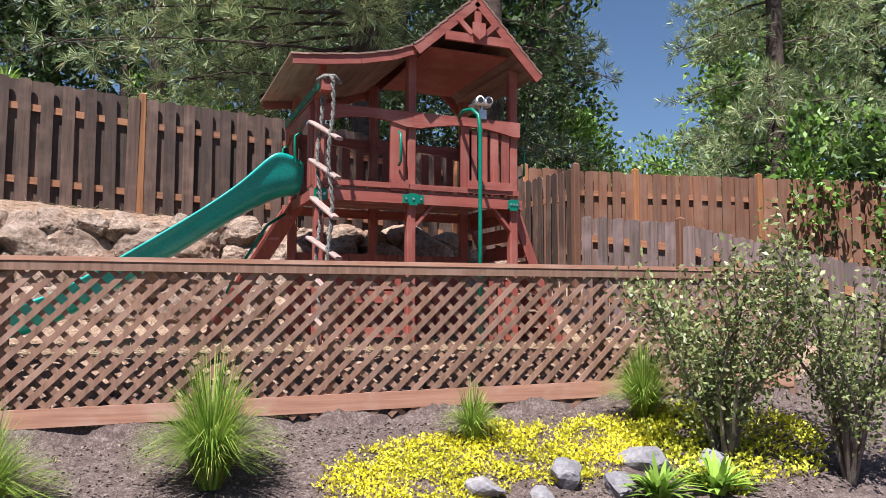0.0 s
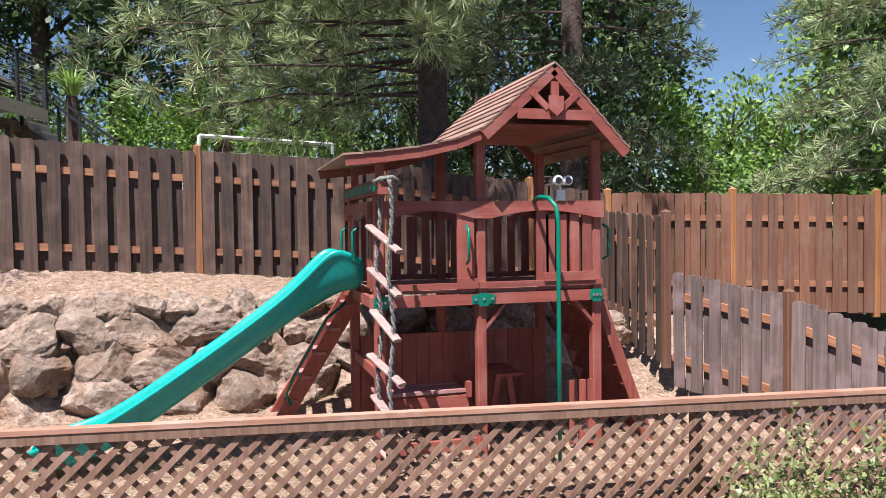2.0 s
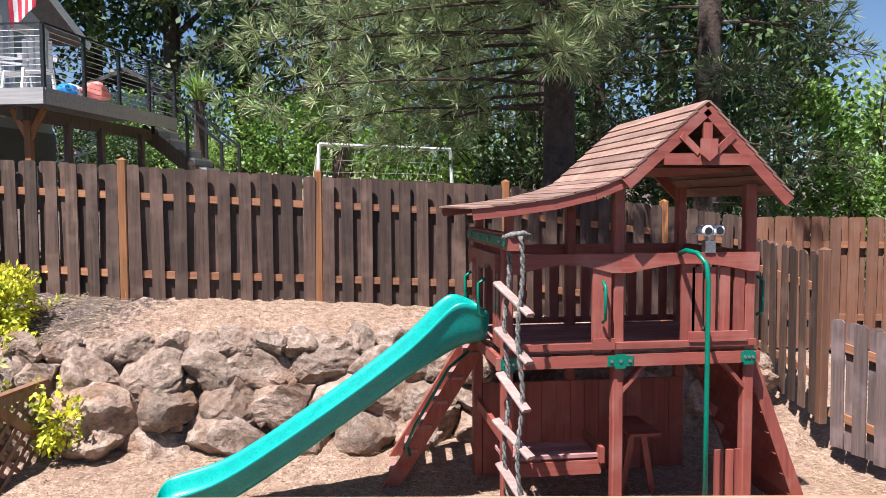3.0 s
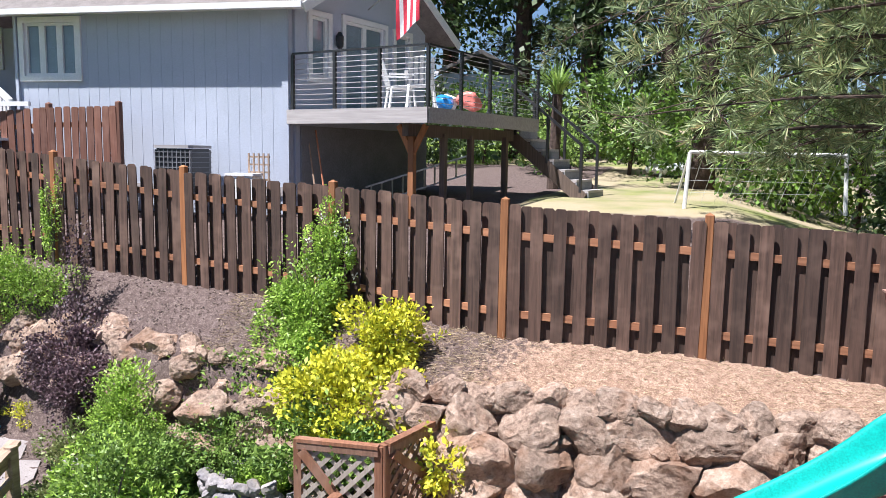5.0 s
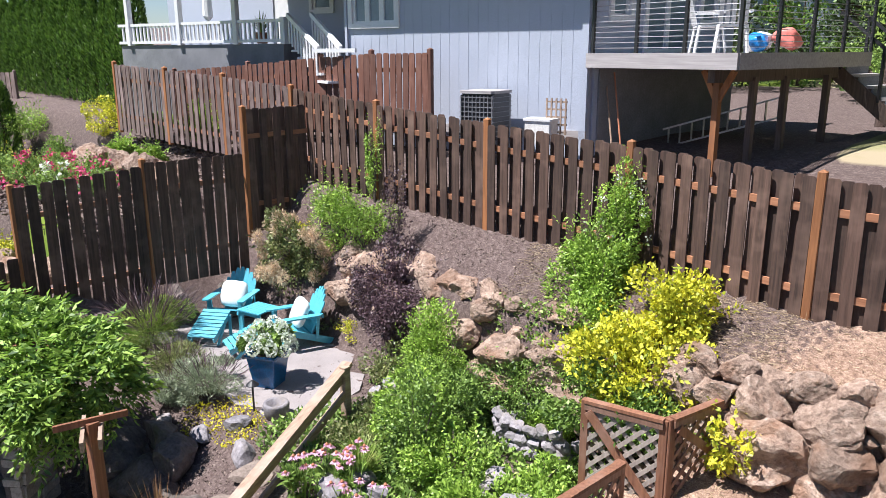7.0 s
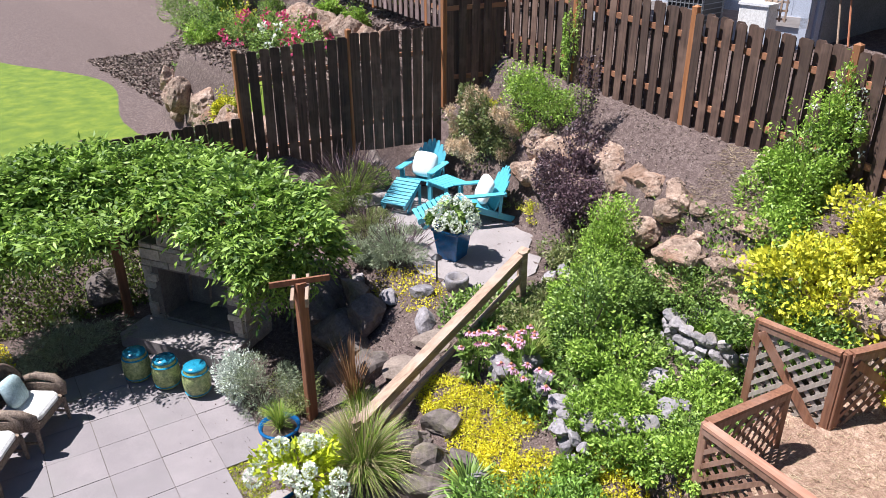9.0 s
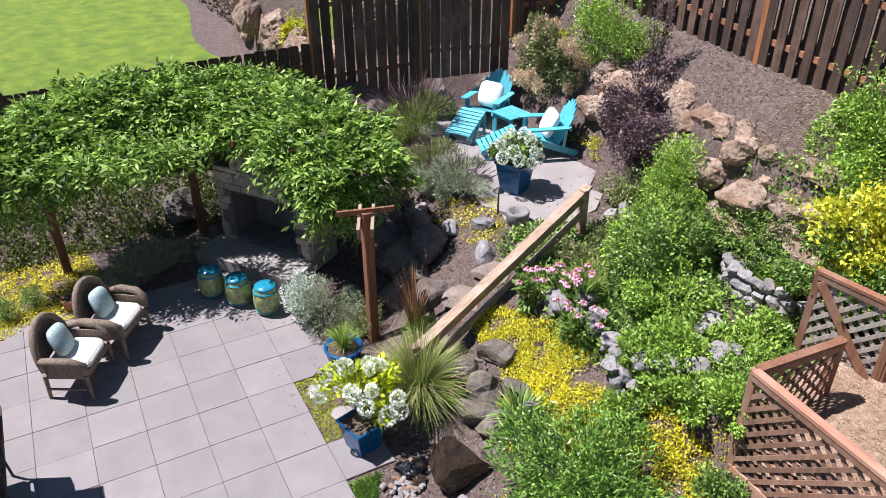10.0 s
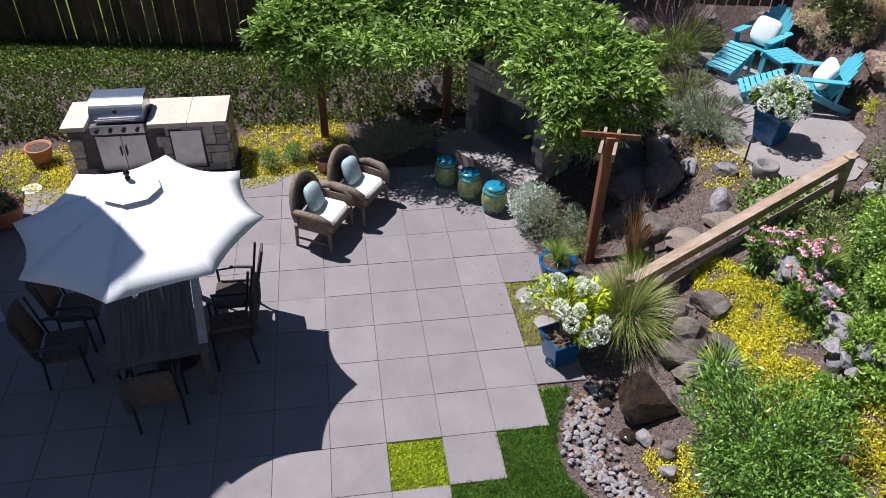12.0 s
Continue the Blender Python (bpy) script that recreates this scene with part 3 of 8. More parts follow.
# ---- lattice fence ----
def lattice(label, a, b, zt0, zt1, zb0, zb1, cap=True, post_a=True, post_b=True, brace=False, slat=LATTICE, timber=None):
    """Crossed diagonal slats in two layers in a frame, from a to b in plan."""
    th = thing("lattice_fence", label, "lattice fence", kind="structure")
    a, b = V((*a, 0)), V((*b, 0))
    L, ang = (b - a).length, math.degrees(math.atan2(b.y - a.y, b.x - a.x))
    base = pose(a.x, a.y, 0, 0, 0, ang)

    def zt(u):
        return zt0 + (zt1 - zt0) * u / L

    def zb(u):
        return zb0 + (zb1 - zb0) * u / L
    g = Geo().bar((0, 0, zt0), (L, 0, zt1), 0.09, 0.036)
    tim = timber or LATRAIL
    part("cap_rail", g, tim, th, "reddish-brown top rail" if timber else "pinkish-brown top rail", base)
    g = Geo().bar((0, -0.028, zt0 - 0.055), (L, -0.028, zt1 - 0.055), 0.02, 0.07)
    part("top_rail", g, LATTICE, th, "", base)
    part("bottom_rail", Geo().bar((0, 0, zb0), (L, 0, zb1), 0.045, 0.14), tim, th, "", base)
    for u, on in ((0.0, post_a), (L, post_b)):
        if on:
            part("post", Geo().box(0.09, 0.09, zt(u) - zb(u) + 0.5, pose(u, 0.03, (zt(u) + zb(u) - 0.5) / 2), 0.008), timber or LATTICE, th, "", base)
    k = 2.44
    while k < L - 0.6:
        part("post", Geo().box(0.09, 0.07, zt(k) - zb(k) + 0.4, pose(k, 0.06, (zt(k) + zb(k) - 0.4) / 2 - 0.02), 0.008), LATTICE, th, "", base)
        k += 2.44
    pitch, H = 0.162, max(zt0 - zb0, zt1 - zb1)
    for layer in (0, 1):
        u0 = -H
        while u0 < L:
            sA = max(0, -u0) if layer == 0 else max(0, u0 + H - L)
            sB = min(H, L - u0) if layer == 0 else min(H, u0 + H)
            if sB - sA > 0.12:
                f = (lambda s: (u0 + s)) if layer == 0 else (lambda s: (u0 + H - s))
                zlo = min(zb0, zb1)
                zA, zB = zlo + sA, zlo + sB
                while zB > zt(f(zB - zlo)) - 0.03 and zB > zA:
                    zB -= 0.01
                y = -0.008 if layer == 0 else 0.008
                if zB - zA > 0.1:
                    part("slat", Geo().bar((f(zA - zlo), y, zA), (f(zB - zlo), y, zB), 0.045, 0.010, (0, 1, 0)), slat, th, "", base)
            u0 += pitch
    if brace:
        part("brace", Geo().bar((0.05, -0.04, zt0 - 0.1), (L - 0.05, -0.04, zb1 + 0.1), 0.09, 0.035, (0, 1, 0)), tim, th, "diagonal brace board", base)
    return th


LX0, LX1 = -5.92, 3.3
lattice("long brown diagonal lattice fence with a timber kickboard", (LX0, lattice_y(LX0)), (LX1, lattice_y(LX1)), 0.66, 0.66, -0.60, -0.38)
lattice("short brown lattice return beside the gap", (-5.92, -0.40), (-5.77, 0.70), 0.66, 0.62, -0.45, -0.35, post_a=False, timber=GATEWOOD)
lattice("braced lattice gate panel of brown wood", (-6.44, 1.22), (-5.60, 1.28), 0.88, 0.88, -0.25, -0.2, brace=True, slat=GREYSLAT, timber=GATEWOOD)
lattice("braced lattice side panel of brown wood", (-5.53, 1.32), (-5.15, 2.25), 0.90, 0.95, -0.2, 0.0, brace=True, timber=GATEWOOD)


# ---- boulder walls ----
def boulder_mesh(name, mat, seed, rough=0.28, flat=1.0, sub=3, cut=(0.27, 0.41)):
    """A broken stone: a ball cut by flat planes, its faces then pitted and chipped."""
    bm = bmesh.new()
    bmesh.ops.create_icosphere(bm, subdivisions=sub, radius=0.5)
    o = V((seed * 7.3, seed * 3.1, seed * 1.7))
    cuts = [(V(d), c) for d, c in zip(unit(11), rng.uniform(*cut, 11))]
    for v in bm.verts:
        p = v.co.copy()
        for d, c in cuts:
            k = p.dot(d) - c
            if k > 0:
                p -= d * k
        n = p.normalized()
        chip = abs(noise.noise(p * 5.5 + o * 1.3))
        p *= 1 + rough * 0.8 * noise.noise(p * 2.2 + o)
        p += n * (0.05 * rough / 0.28 * (0.5 - chip) + 0.022 * rough / 0.28 * noise.noise(p * 15 + o))
        v.co = V((p.x, p.y, p.z * flat))
    me = bpy.data.meshes.new(name)
    bm.to_mesh(me)
    bm.free()
    me.materials.append(mat)
    return me


TAN_ROCKS = [boulder_mesh("boulder", BOULDER, i, 0.34, 1.0, 4) for i in range(9)]
GREY_ROCKS = [boulder_mesh("stone", GREYROCK, i + 20, 0.30, 1.0, 3, (0.22, 0.34)) for i in range(8)]
DARK_ROCKS = [boulder_mesh("boulder", DARKROCK, i + 40, 0.36) for i in range(6)]


def rock(th, kinds, x, y, z, sx, sy, sz, name="boulder", turn=None):
    me = kinds[int(rng.integers(len(kinds)))]
    ob = part(name, me, None, th)
    rz = rng.uniform(0, 360) if turn is None else turn + rng.normal() * 9 + 180 * int(rng.integers(2))
    ob.matrix_basis = pose(x, y, z, rng.normal() * 14, rng.normal() * 14, rz) @ M4.Diagonal((sx, sy, sz, 1))
    return ob


rw = thing("rock_wall", "dry-stacked wall of large tan basalt boulders", "retaining wall", kind="structure")
for row, (z0, size) in enumerate(((0.16, 0.56), (0.56, 0.56), (0.92, 0.46), (1.17, 0.30))):
    u = -6.6 + 0.27 * row
    while u < 2.5:
        w = size * rng.uniform(0.85, 1.65)
        drop = max(0, u - 0.8) * 0.28
        yw = float(np.interp(u, [-10, -8, -6, 3], [2.7, 2.45, 2.2, 2.25]))
        if z0 - drop > gz(u, 1.9) - 0.1:
            rock(rw, TAN_ROCKS, u + w / 2, yw - 0.20 + 0.085 * row + rng.normal() * 0.035, z0 - drop + rng.normal() * 0.03, w * 1.32, size * rng.uniform(1.1, 1.35), size * rng.uniform(1.12, 1.42), turn=0)
        u += w * 0.97
    for k in range(16 if row < 3 else 0):
        x = rng.uniform(-6.2, 1.6)
        sm = rng.uniform(0.14, 0.26)
        rock(rw, TAN_ROCKS, x, 2.02 + 0.085 * row + rng.normal() * 0.03, z0 + 0.26 - max(0, x - 0.8) * 0.28, sm * 1.2, sm, sm)
rw2 = thing("rock_wall", "tan boulders stepping down behind the planting", "retaining wall", kind="structure")
for x, y, z, w in ((-8.72, 2.72, 1.02, 0.58), (-8.12, 2.62, 0.86, 0.42), (-8.30, 2.46, 0.62, 0.74), (-7.75, 2.55, 0.78, 0.46), (-7.65, 2.45, 0.36, 0.78), (-8.35, 2.35, 0.16, 0.8), (-7.2, 2.4, 0.72, 0.6), (-7.0, 2.3, 0.25, 0.8), (-9.2, 2.92, 1.12, 0.5), (-9.0, 2.6, 0.66, 0.6), (-9.55, 3.02, 1.16, 0.55), (-9.85, 2.95, 0.98, 0.6), (-10.3, 3.25, 1.18, 0.62), (-10.0, 2.75, 0.6, 0.7), (-10.75, 3.3, 1.12, 0.6), (-11.25, 3.3, 1.05, 0.66), (-11.7, 3.45, 1.0, 0.7), (-12.2, 3.55, 1.02, 0.6), (-11.5, 3.15, 0.6, 0.75), (-12.0, 3.2, 0.5, 0.7), (-10.6, 2.95, 0.62, 0.75), (-6.6, 2.1, 0.2, 0.75), (-6.5, 2.15, 0.75, 0.6), (-9.4, 2.65, 0.35, 0.7), (-7.45, 2.72, 1.08, 0.4)):
    rock(rw2, TAN_ROCKS, x, y, z, w * 1.12, w * 0.9, w * 0.78, turn=-8)
for k in range(34):
    x = rng.uniform(-12.3, -7.2)
    y = float(np.interp(x, [-12.3, -11, -9.2, -7.2], [3.5, 3.25, 2.85, 2.5])) + rng.normal() * 0.10
    w = rng.uniform(0.2, 0.42)
    rock(rw2, TAN_ROCKS, x, y, gz(x, y) + 0.02, w * 1.3, w, w * 0.8, turn=-8)


# ---- play set ----
def play_set():
    th = thing("play_set", "red-stained wooden play tower with teal slide and gabled roof", "play set", (0, 0, -0.12))
    P = lambda n, g, m, l="", s=False: part(n, g, m, th, l, pose(0, 0, 0.12), s)
    XL, XM, XR, YB, W = -0.95, 0.0, 1.17, 1.32, 0.095
    for x, y, z in ((XL, 0, 2.36), (XM, 0, 2.92), (XR, 0, 2.86), (XL, YB, 2.36), (XM, YB, 2.92), (XR, YB, 2.86)):
        P("post", Geo().box(W, W, z + 0.14, pose(x, y, (z - 0.14) / 2), 0.012), REDWOOD)
    for y in (-0.06, YB + 0.06):
        P("floor_beam", Geo().bar((XL - 0.1, y, 1.39), (XR + 0.08, y, 1.39), 0.04, 0.10), REDWOOD_H)
        P("ledge", Geo().bar((XL, y, 1.515), (XR + 0.04, y, 1.515), 0.05, 0.055), REDWOOD_H)
    for x in (XL - 0.06, XR + 0.06):
        P("floor_beam", Geo().bar((x, -0.05, 1.39), (x, YB + 0.05, 1.39), 0.04, 0.10), REDWOOD_H)
    for k in range(9):
        y = -0.02 + (k + 0.5) * 0.152
        P("deck_board", Geo().box(XR - XL - 0.02, 0.14, 0.028, pose((XL + XR) / 2, y, 1.465)), REDWORN, "worn red deck board" if k == 0 else "")

    def arched(x0, x1, y, zt=2.285, ydir=0):
        """A rail beam whose underside rises in an arch."""
        n = 10
        o = [(x0, zt), (x0, zt - 0.16)] + [(x0 + 0.08 + (x1 - x0 - 0.16) * i / n, zt - 0.16 + 0.07 * math.sin(math.pi * i / n)) for i in range(n + 1)] + [(x1, zt - 0.16), (x1, zt)]
        if ydir == 0:
            return Geo().prism(o, lambda u, z: (u, y - 0.022, z), lambda u, z: (u, y + 0.022, z))
        return Geo().prism(o, lambda u, z: (y - 0.022, u, z), lambda u, z: (y + 0.022, u, z))
    for y in (-0.07, YB + 0.07):
        P("rail_beam", arched(XL, XM, y), REDWOOD_H)
        P("rail_beam", arched(XM, XR + 0.05, y), REDWOOD_H)
    for x in (XL - 0.07, XR + 0.07):
        P("rail_beam", arched(0.02, YB / 2, x, 2.285, 1), REDWOOD_H)
        P("rail_beam", arched(YB / 2, YB, x, 2.285, 1), REDWOOD_H)
    # slatted infill
    for x in (0.68, 0.80, 0.93, 1.06):
        P("slat", Geo().box(0.09, 0.022, 0.62, pose(x, -0.05, 1.85)), REDWOOD)
    P("slat_rail", Geo().bar((0.60, -0.085, 1.575), (1.12, -0.085, 1.575), 0.03, 0.085), REDWOOD_H)
    P("slat", Geo().box(0.12, 0.022, 0.66, pose(0.60, -0.05, 1.86)), REDWOOD)
    P("slat", Geo().box(0.16, 0.03, 0.74, pose(-0.16, -0.06, 1.83)), REDWOOD)
    P("slat_rail", Geo().bar((-0.24, -0.085, 1.535), (-0.05, -0.085, 1.535), 0.03, 0.09), REDWOOD_H)
    for k in range(12):
        x = -0.82 + k * 0.166
        P("slat", Geo().box(0.088, 0.022, 0.66, pose(x, YB + 0.04, 1.83)), REDWOOD)
    for k in range(7):
        P("slat", Geo().box(0.022, 0.088, 0.66, pose(XR + 0.04, 0.14 + k * 0.17, 1.83)), REDWOOD)
    for y in (0.13, 0.27, 1.05, 1.2):
        P("slat", Geo().box(0.022, 0.10, 0.66, pose(XL - 0.04, y, 1.83)), REDWOOD)
    # brackets with bolts
    for x, w in ((XL, 0.13), (XM, 0.22), (XR - 0.03, 0.13)):
        br = P("bracket", Geo().box(w, 0.012, 0.085, pose(x, -0.087, 1.39)).box(0.09, 0.012, 0.12, pose(x, -0.0885, 1.385)), GREEN, "green painted steel bracket")
        for dx in (-w / 2 + 0.03, 0, w / 2 - 0.03):
            part("bolt", Geo().tube([(x + dx, -0.094, 1.39), (x + dx, -0.104, 1.39)], 0.013, 8), STEEL, br)
    for x, d in ((XM, 0.20), (XR, -0.20)):
        P("knee_brace", Geo().bar((x, 0.0, 1.08), (x + d * 1.25, 0.0, 1.36), 0.03, 0.09, (0, 1, 0)), REDWOOD)
    # roof, gable facing forward
    px, pz, ex0, ez0, ex1, ez1, y0, y1 = 0.61, 3.50, -0.06, 2.90, 1.33, 2.76, -0.34, 1.62
    for sx, sz, tx, tz, n in ((px, pz, ex1, ez1, 9), (px, pz, ex0, ez0, 8)):
        d = V((tx - sx, 0, tz - sz))
        L = d.length
        d.normalize()
        nrm = V((-d.z, 0, d.x)) if d.x > 0 else V((d.z, 0, -d.x))
        nrm = nrm if nrm.z > 0 else -nrm
        for k in range(n):
            c = V((sx, 0, sz)) + d * (L * (k + 0.55) / n) + nrm * 0.012
            p0, p1 = c - d * (L / n * 0.58), c + d * (L / n * 0.58) + nrm * 0.014
            P("roof_board", Geo().bar((p0.x, (y0 + y1) / 2, p0.z), (p1.x, (y0 + y1) / 2, p1.z), y1 - y0, 0.016, tuple(nrm)), REDROOF, "weathered brown roof board" if k == 0 else "")
        for y in (y0 + 0.02, y1 - 0.02):
            P("barge_board", Geo().bar((sx, y, sz - 0.05), (tx, y, tz - 0.05), 0.03, 0.10, (0, 0, 1)), REDWOOD_H)
    skirt = [(-0.06, 2.915), (-0.30, 2.82), (-0.62, 2.745), (-0.95, 2.70), (-1.28, 2.665)]
    for (x0, z0), (x1, z1) in zip(skirt, skirt[1:]):
        for h in (0, 0.5):
            a, b = V((x0 + (x1 - x0) * h, 0, z0 + (z1 - z0) * h)), V((x0 + (x1 - x0) * (h + 0.56), 0, z0 + (z1 - z0) * (h + 0.56) + 0.006))
            P("roof_board", Geo().bar((a.x, 0.62, a.z), (b.x, 0.62, b.z), 1.86, 0.016, (0, 0, 1)), REDROOF)
    for y in (-0.28, 1.5):
        g = Geo()
        for (x0, z0), (x1, z1) in zip(skirt, skirt[1:]):
            g.bar((x0, y, z0 - 0.05), (x1, y, z1 - 0.05), 0.03, 0.085)
        P("skirt_board", g, REDWOOD_H)
    for y in (0, YB):
        P("skirt_post", Geo().box(0.07, 0.07, 0.36, pose(XL + 0.02, y, 2.5)), REDWOOD)
    # gable truss
    P("gable_tie", Geo().bar((0.25, -0.32, 3.05), (0.97, -0.32, 3.05), 0.035, 0.09), REDWOOD_H)
    P("king_post", Geo().bar((0.61, -0.33, 3.05), (0.61, -0.33, 3.34), 0.07, 0.03, (0, 1, 0)), REDWOOD)
    for s in (-1, 1):
        P("strut", Geo().bar((0.61 + s * 0.07, -0.33, 3.10), (0.61 + s * 0.22, -0.33, 3.24), 0.055, 0.03, (0, 1, 0)), REDWOOD)
    P("crest", Geo().prism([(-0.07, 0.08), (0.07, 0.08), (0.07, -0.04), (0, -0.10), (-0.07, -0.04)], lambda u, z: (0.61 + u, -0.375, 3.13 + z), lambda u, z: (0.61 + u, -0.352, 3.13 + z)), REDWOOD, "carved red shield")
    P("under_roof", Geo().bar((0.61, -0.1, 2.98), (0.61, 1.5, 2.98), 0.9, 0.02), REDWOOD)
    # side beam with green strip
    P("side_beam", Geo().bar((XL - 0.02, -0.36, 2.40), (XL - 0.02, 1.5, 2.40), 0.09, 0.13), REDWOOD_H)
    st = P("strip", Geo().bar((XL - 0.075, -0.25, 2.40), (XL - 0.075, 1.45, 2.40), 0.012, 0.075), GREEN, "green steel strip")
    for k in range(4):
        part("bolt", Geo().tube([(XL - 0.08, -0.1 + k * 0.42, 2.4), (XL - 0.094, -0.1 + k * 0.42, 2.4)], 0.016, 8), STEEL, st)
    # slide
    prof = [(-0.32, 0.19), (-0.32, 0.225), (-0.27, 0.225), (-0.22, 0.03), (-0.10, 0.0), (0.10, 0.0), (0.22, 0.03), (0.27, 0.225), (0.32, 0.225), (0.32, 0.19), (0.285, 0.15), (0.245, -0.02), (0.12, -0.07), (-0.12, -0.07), (-0.245, -0.02), (-0.285, 0.15)]
    path = [(-0.98, 1.53, 1.0), (-1.14, 1.545, 1.25), (-1.28, 1.52, 1.6), (-1.42, 1.43, 1.5), (-1.62, 1.30, 1.1), (-1.95, 1.06, 1.0), (-2.4, 0.75, 1.0), (-2.85, 0.45, 1.0), (-3.2, 0.23, 1.0), (-3.45, 0.11, 1.0), (-3.7, 0.05, 1.0), (-3.95, 0.03, 0.8)]
    g, n = Geo(), len(prof)
    vs = [(x, 0.66 + w, z + (h * k)) for x, z, k in path for w, h in prof]
    fs = [(i * n + k, i * n + (k + 1) % n, (i + 1) * n + (k + 1) % n, (i + 1) * n + k) for i in range(len(path) - 1) for k in range(n)]
    g.add(vs, fs + [tuple(range(n)), tuple((len(path) - 1) * n + k for k in range(n))])
    sl = P("slide", g, TEAL, "moulded teal plastic slide", True)
    md = sl.modifiers.new("round", "SUBSURF")
    md.levels = md.render_levels = 2
    # stair ladder beside the slide
    for y in (0.98, 1.42):
        P("stair_stringer", Geo().bar((-0.96, y + 0.0, 1.42), (-1.86, y + 0.22, -0.1), 0.035, 0.15, (1, 0, 0.4)), REDWOOD)
    for k in range(6):
        f = (k + 0.6) / 6.3
        P("stair_tread", Geo().box(0.14, 0.50, 0.03, pose(-0.96 - 0.9 * f, 1.2 + 0.22 * f, 1.42 - 1.52 * f, 0, 0, -8)), REDWORN)
    P("handrail", Geo().tube([(-1.1, 0.98, 1.30), (-1.3, 0.9, 1.16), (-1.62, 0.92, 0.62), (-1.7, 0.96, 0.42), (-1.66, 1.02, 0.3)], 0.016), GREEN, "green steel handrail", True)
    # climbing ramp
    for y in (0.08, 1.2):
        P("ramp_rail", Geo().bar((1.22, y, 1.40), (1.80, y, -0.12), 0.04, 0.11, (1, 0, 0.4)), REDWOOD)
    for k in range(8):
        f = (k + 0.5) / 8
        P("ramp_board", Geo().box(0.025, 1.14, 0.165, pose(1.22 + 0.58 * f, 0.64, 1.40 - 1.52 * f, 0, 20.9, 0)), REDWOOD)
    # fire pole
    P("fire_pole", Geo().tube([(0.50, -0.10, 2.28), (0.50, -0.22, 2.315), (0.53, -0.36, 2.30), (0.56, -0.45, 2.22), (0.57, -0.47, 2.08), (0.57, -0.47, 1.0), (0.57, -0.47, -0.14)], 0.02, 10), GREEN, "bent green steel fire pole", True)
    for x, y in ((-0.16, -0.10), (XR + 0.14, 0.1), (XL - 0.12, 0.30), (XL - 0.12, 0.98)):
        a = V((x, y, 1.72))
        o = V((0, -0.06, 0)) if y < 0 else V((-0.06 if x < 0 else 0.06, 0, 0))
        P("grip", Geo().tube([a, a + o + V((0, 0, 0.03)), a + o + V((0, 0, 0.30)), a + V((0, 0, 0.34))], 0.014, 8), GREEN, "green grab handle", True)
    # binoculars
    P("binocular_stand", Geo().box(0.09, 0.07, 0.10, pose(0.77, -0.07, 2.335)).tube([(0.77, -0.07, 2.36), (0.77, -0.07, 2.45)], 0.02), STEEL)
    for s in (-1, 1):
        P("binocular_tube", Geo().tube([(0.77 + s * 0.045, 0.02, 2.475), (0.77 + s * 0.05, -0.16, 2.47)], [0.03, 0.048], 14), WHITE, "white toy binoculars", True)
        P("lens", Geo().tube([(0.77 + s * 0.05, -0.161, 2.47), (0.77 + s * 0.05, -0.166, 2.47)], 0.032, 12), BLACK)
    P("binocular_plate", Geo().lathe([(0.03, 0), (0.12, 0.004), (0.12, 0.014), (0.03, 0.02)], 18, pose(0.77, -0.03, 2.43)), WHITE)
    # picnic bench and table under the deck
    for y in (0.25, 0.38, 0.51):
        P("bench_slat", Geo().box(0.86, 0.11, 0.03, pose(-0.5, y, 0.50)), REDWORN)
    P("bench_end", Geo().box(0.04, 0.5, 0.14, pose(-0.07, 0.38, 0.52)), REDWOOD)
    P("bench_beam", Geo().bar((-0.92, 0.2, 0.40), (-0.06, 0.2, 0.40), 0.03, 0.12), REDWOOD_H)
    P("foot_beam", Geo().bar((-0.95, 0.0, 0.05), (0.02, 0.0, 0.05), 0.05, 0.10), REDWOOD_H)
    for s in (-1, 1):
        P("table_leg", Geo().bar((0.50 + s * 0.05, 0.75, 0.52), (0.50 + s * 0.16, 0.75, -0.1), 0.06, 0.03, (0, 1, 0)), REDWOOD)
    P("table_top", Geo().box(0.30, 0.6, 0.03, pose(0.5, 0.85, 0.54)), REDWOOD_H)
    for k in range(3):
        P("low_slat", Geo().box(0.075, 0.025, 0.62, pose(0.92 + 0.095 * k, -0.02, 0.26)), REDWOOD)
    # Boards added to darken the space under the tower, where shade lies.
    for k in range(14):
        P("low_wall_board", Geo().box(0.146, 0.025, 1.02, pose(XL + 0.12 + 0.15 * k, YB - 0.05, 0.40)), REDWOOD)
    P("side_cleat", Geo().bar((XL, 0.0, 0.72), (XL, YB, 0.72), 0.04, 0.09), REDWOOD_H)
    # rope ladder
    rl = thing("rope_ladder", "rope ladder with worn wooden rungs hanging on the beam", "rope ladder", (-0.99, -0.3, -0.1))
    for dx, dy in ((0.0, 0.10), (0.055, -0.12)):
        for ph in (0.0, math.pi):
            pts = [(dx + 0.02 * math.sin(k * 0.21) + 0.012 * math.cos(k * 1.15 + ph), dy + 0.012 * math.sin(k * 1.15 + ph), 2.55 - k * 0.033) for k in range(78)]
            part("rope", Geo().tube(pts, 0.0125, 5), ROPE, rl, "twisted grey rope", smooth=True)
    for k in range(6):
        z = 0.20 + k * 0.37
        tw = 0.02 * math.sin(k * 2.4)
        part("rung", Geo().bar((-0.06 + tw, 0.16, z + 0.12 + 0.3 * tw), (0.11 - tw, -0.18, z - 0.10), 0.085, 0.034, (0, 0, 1), 0.012), GREYWOOD, rl)
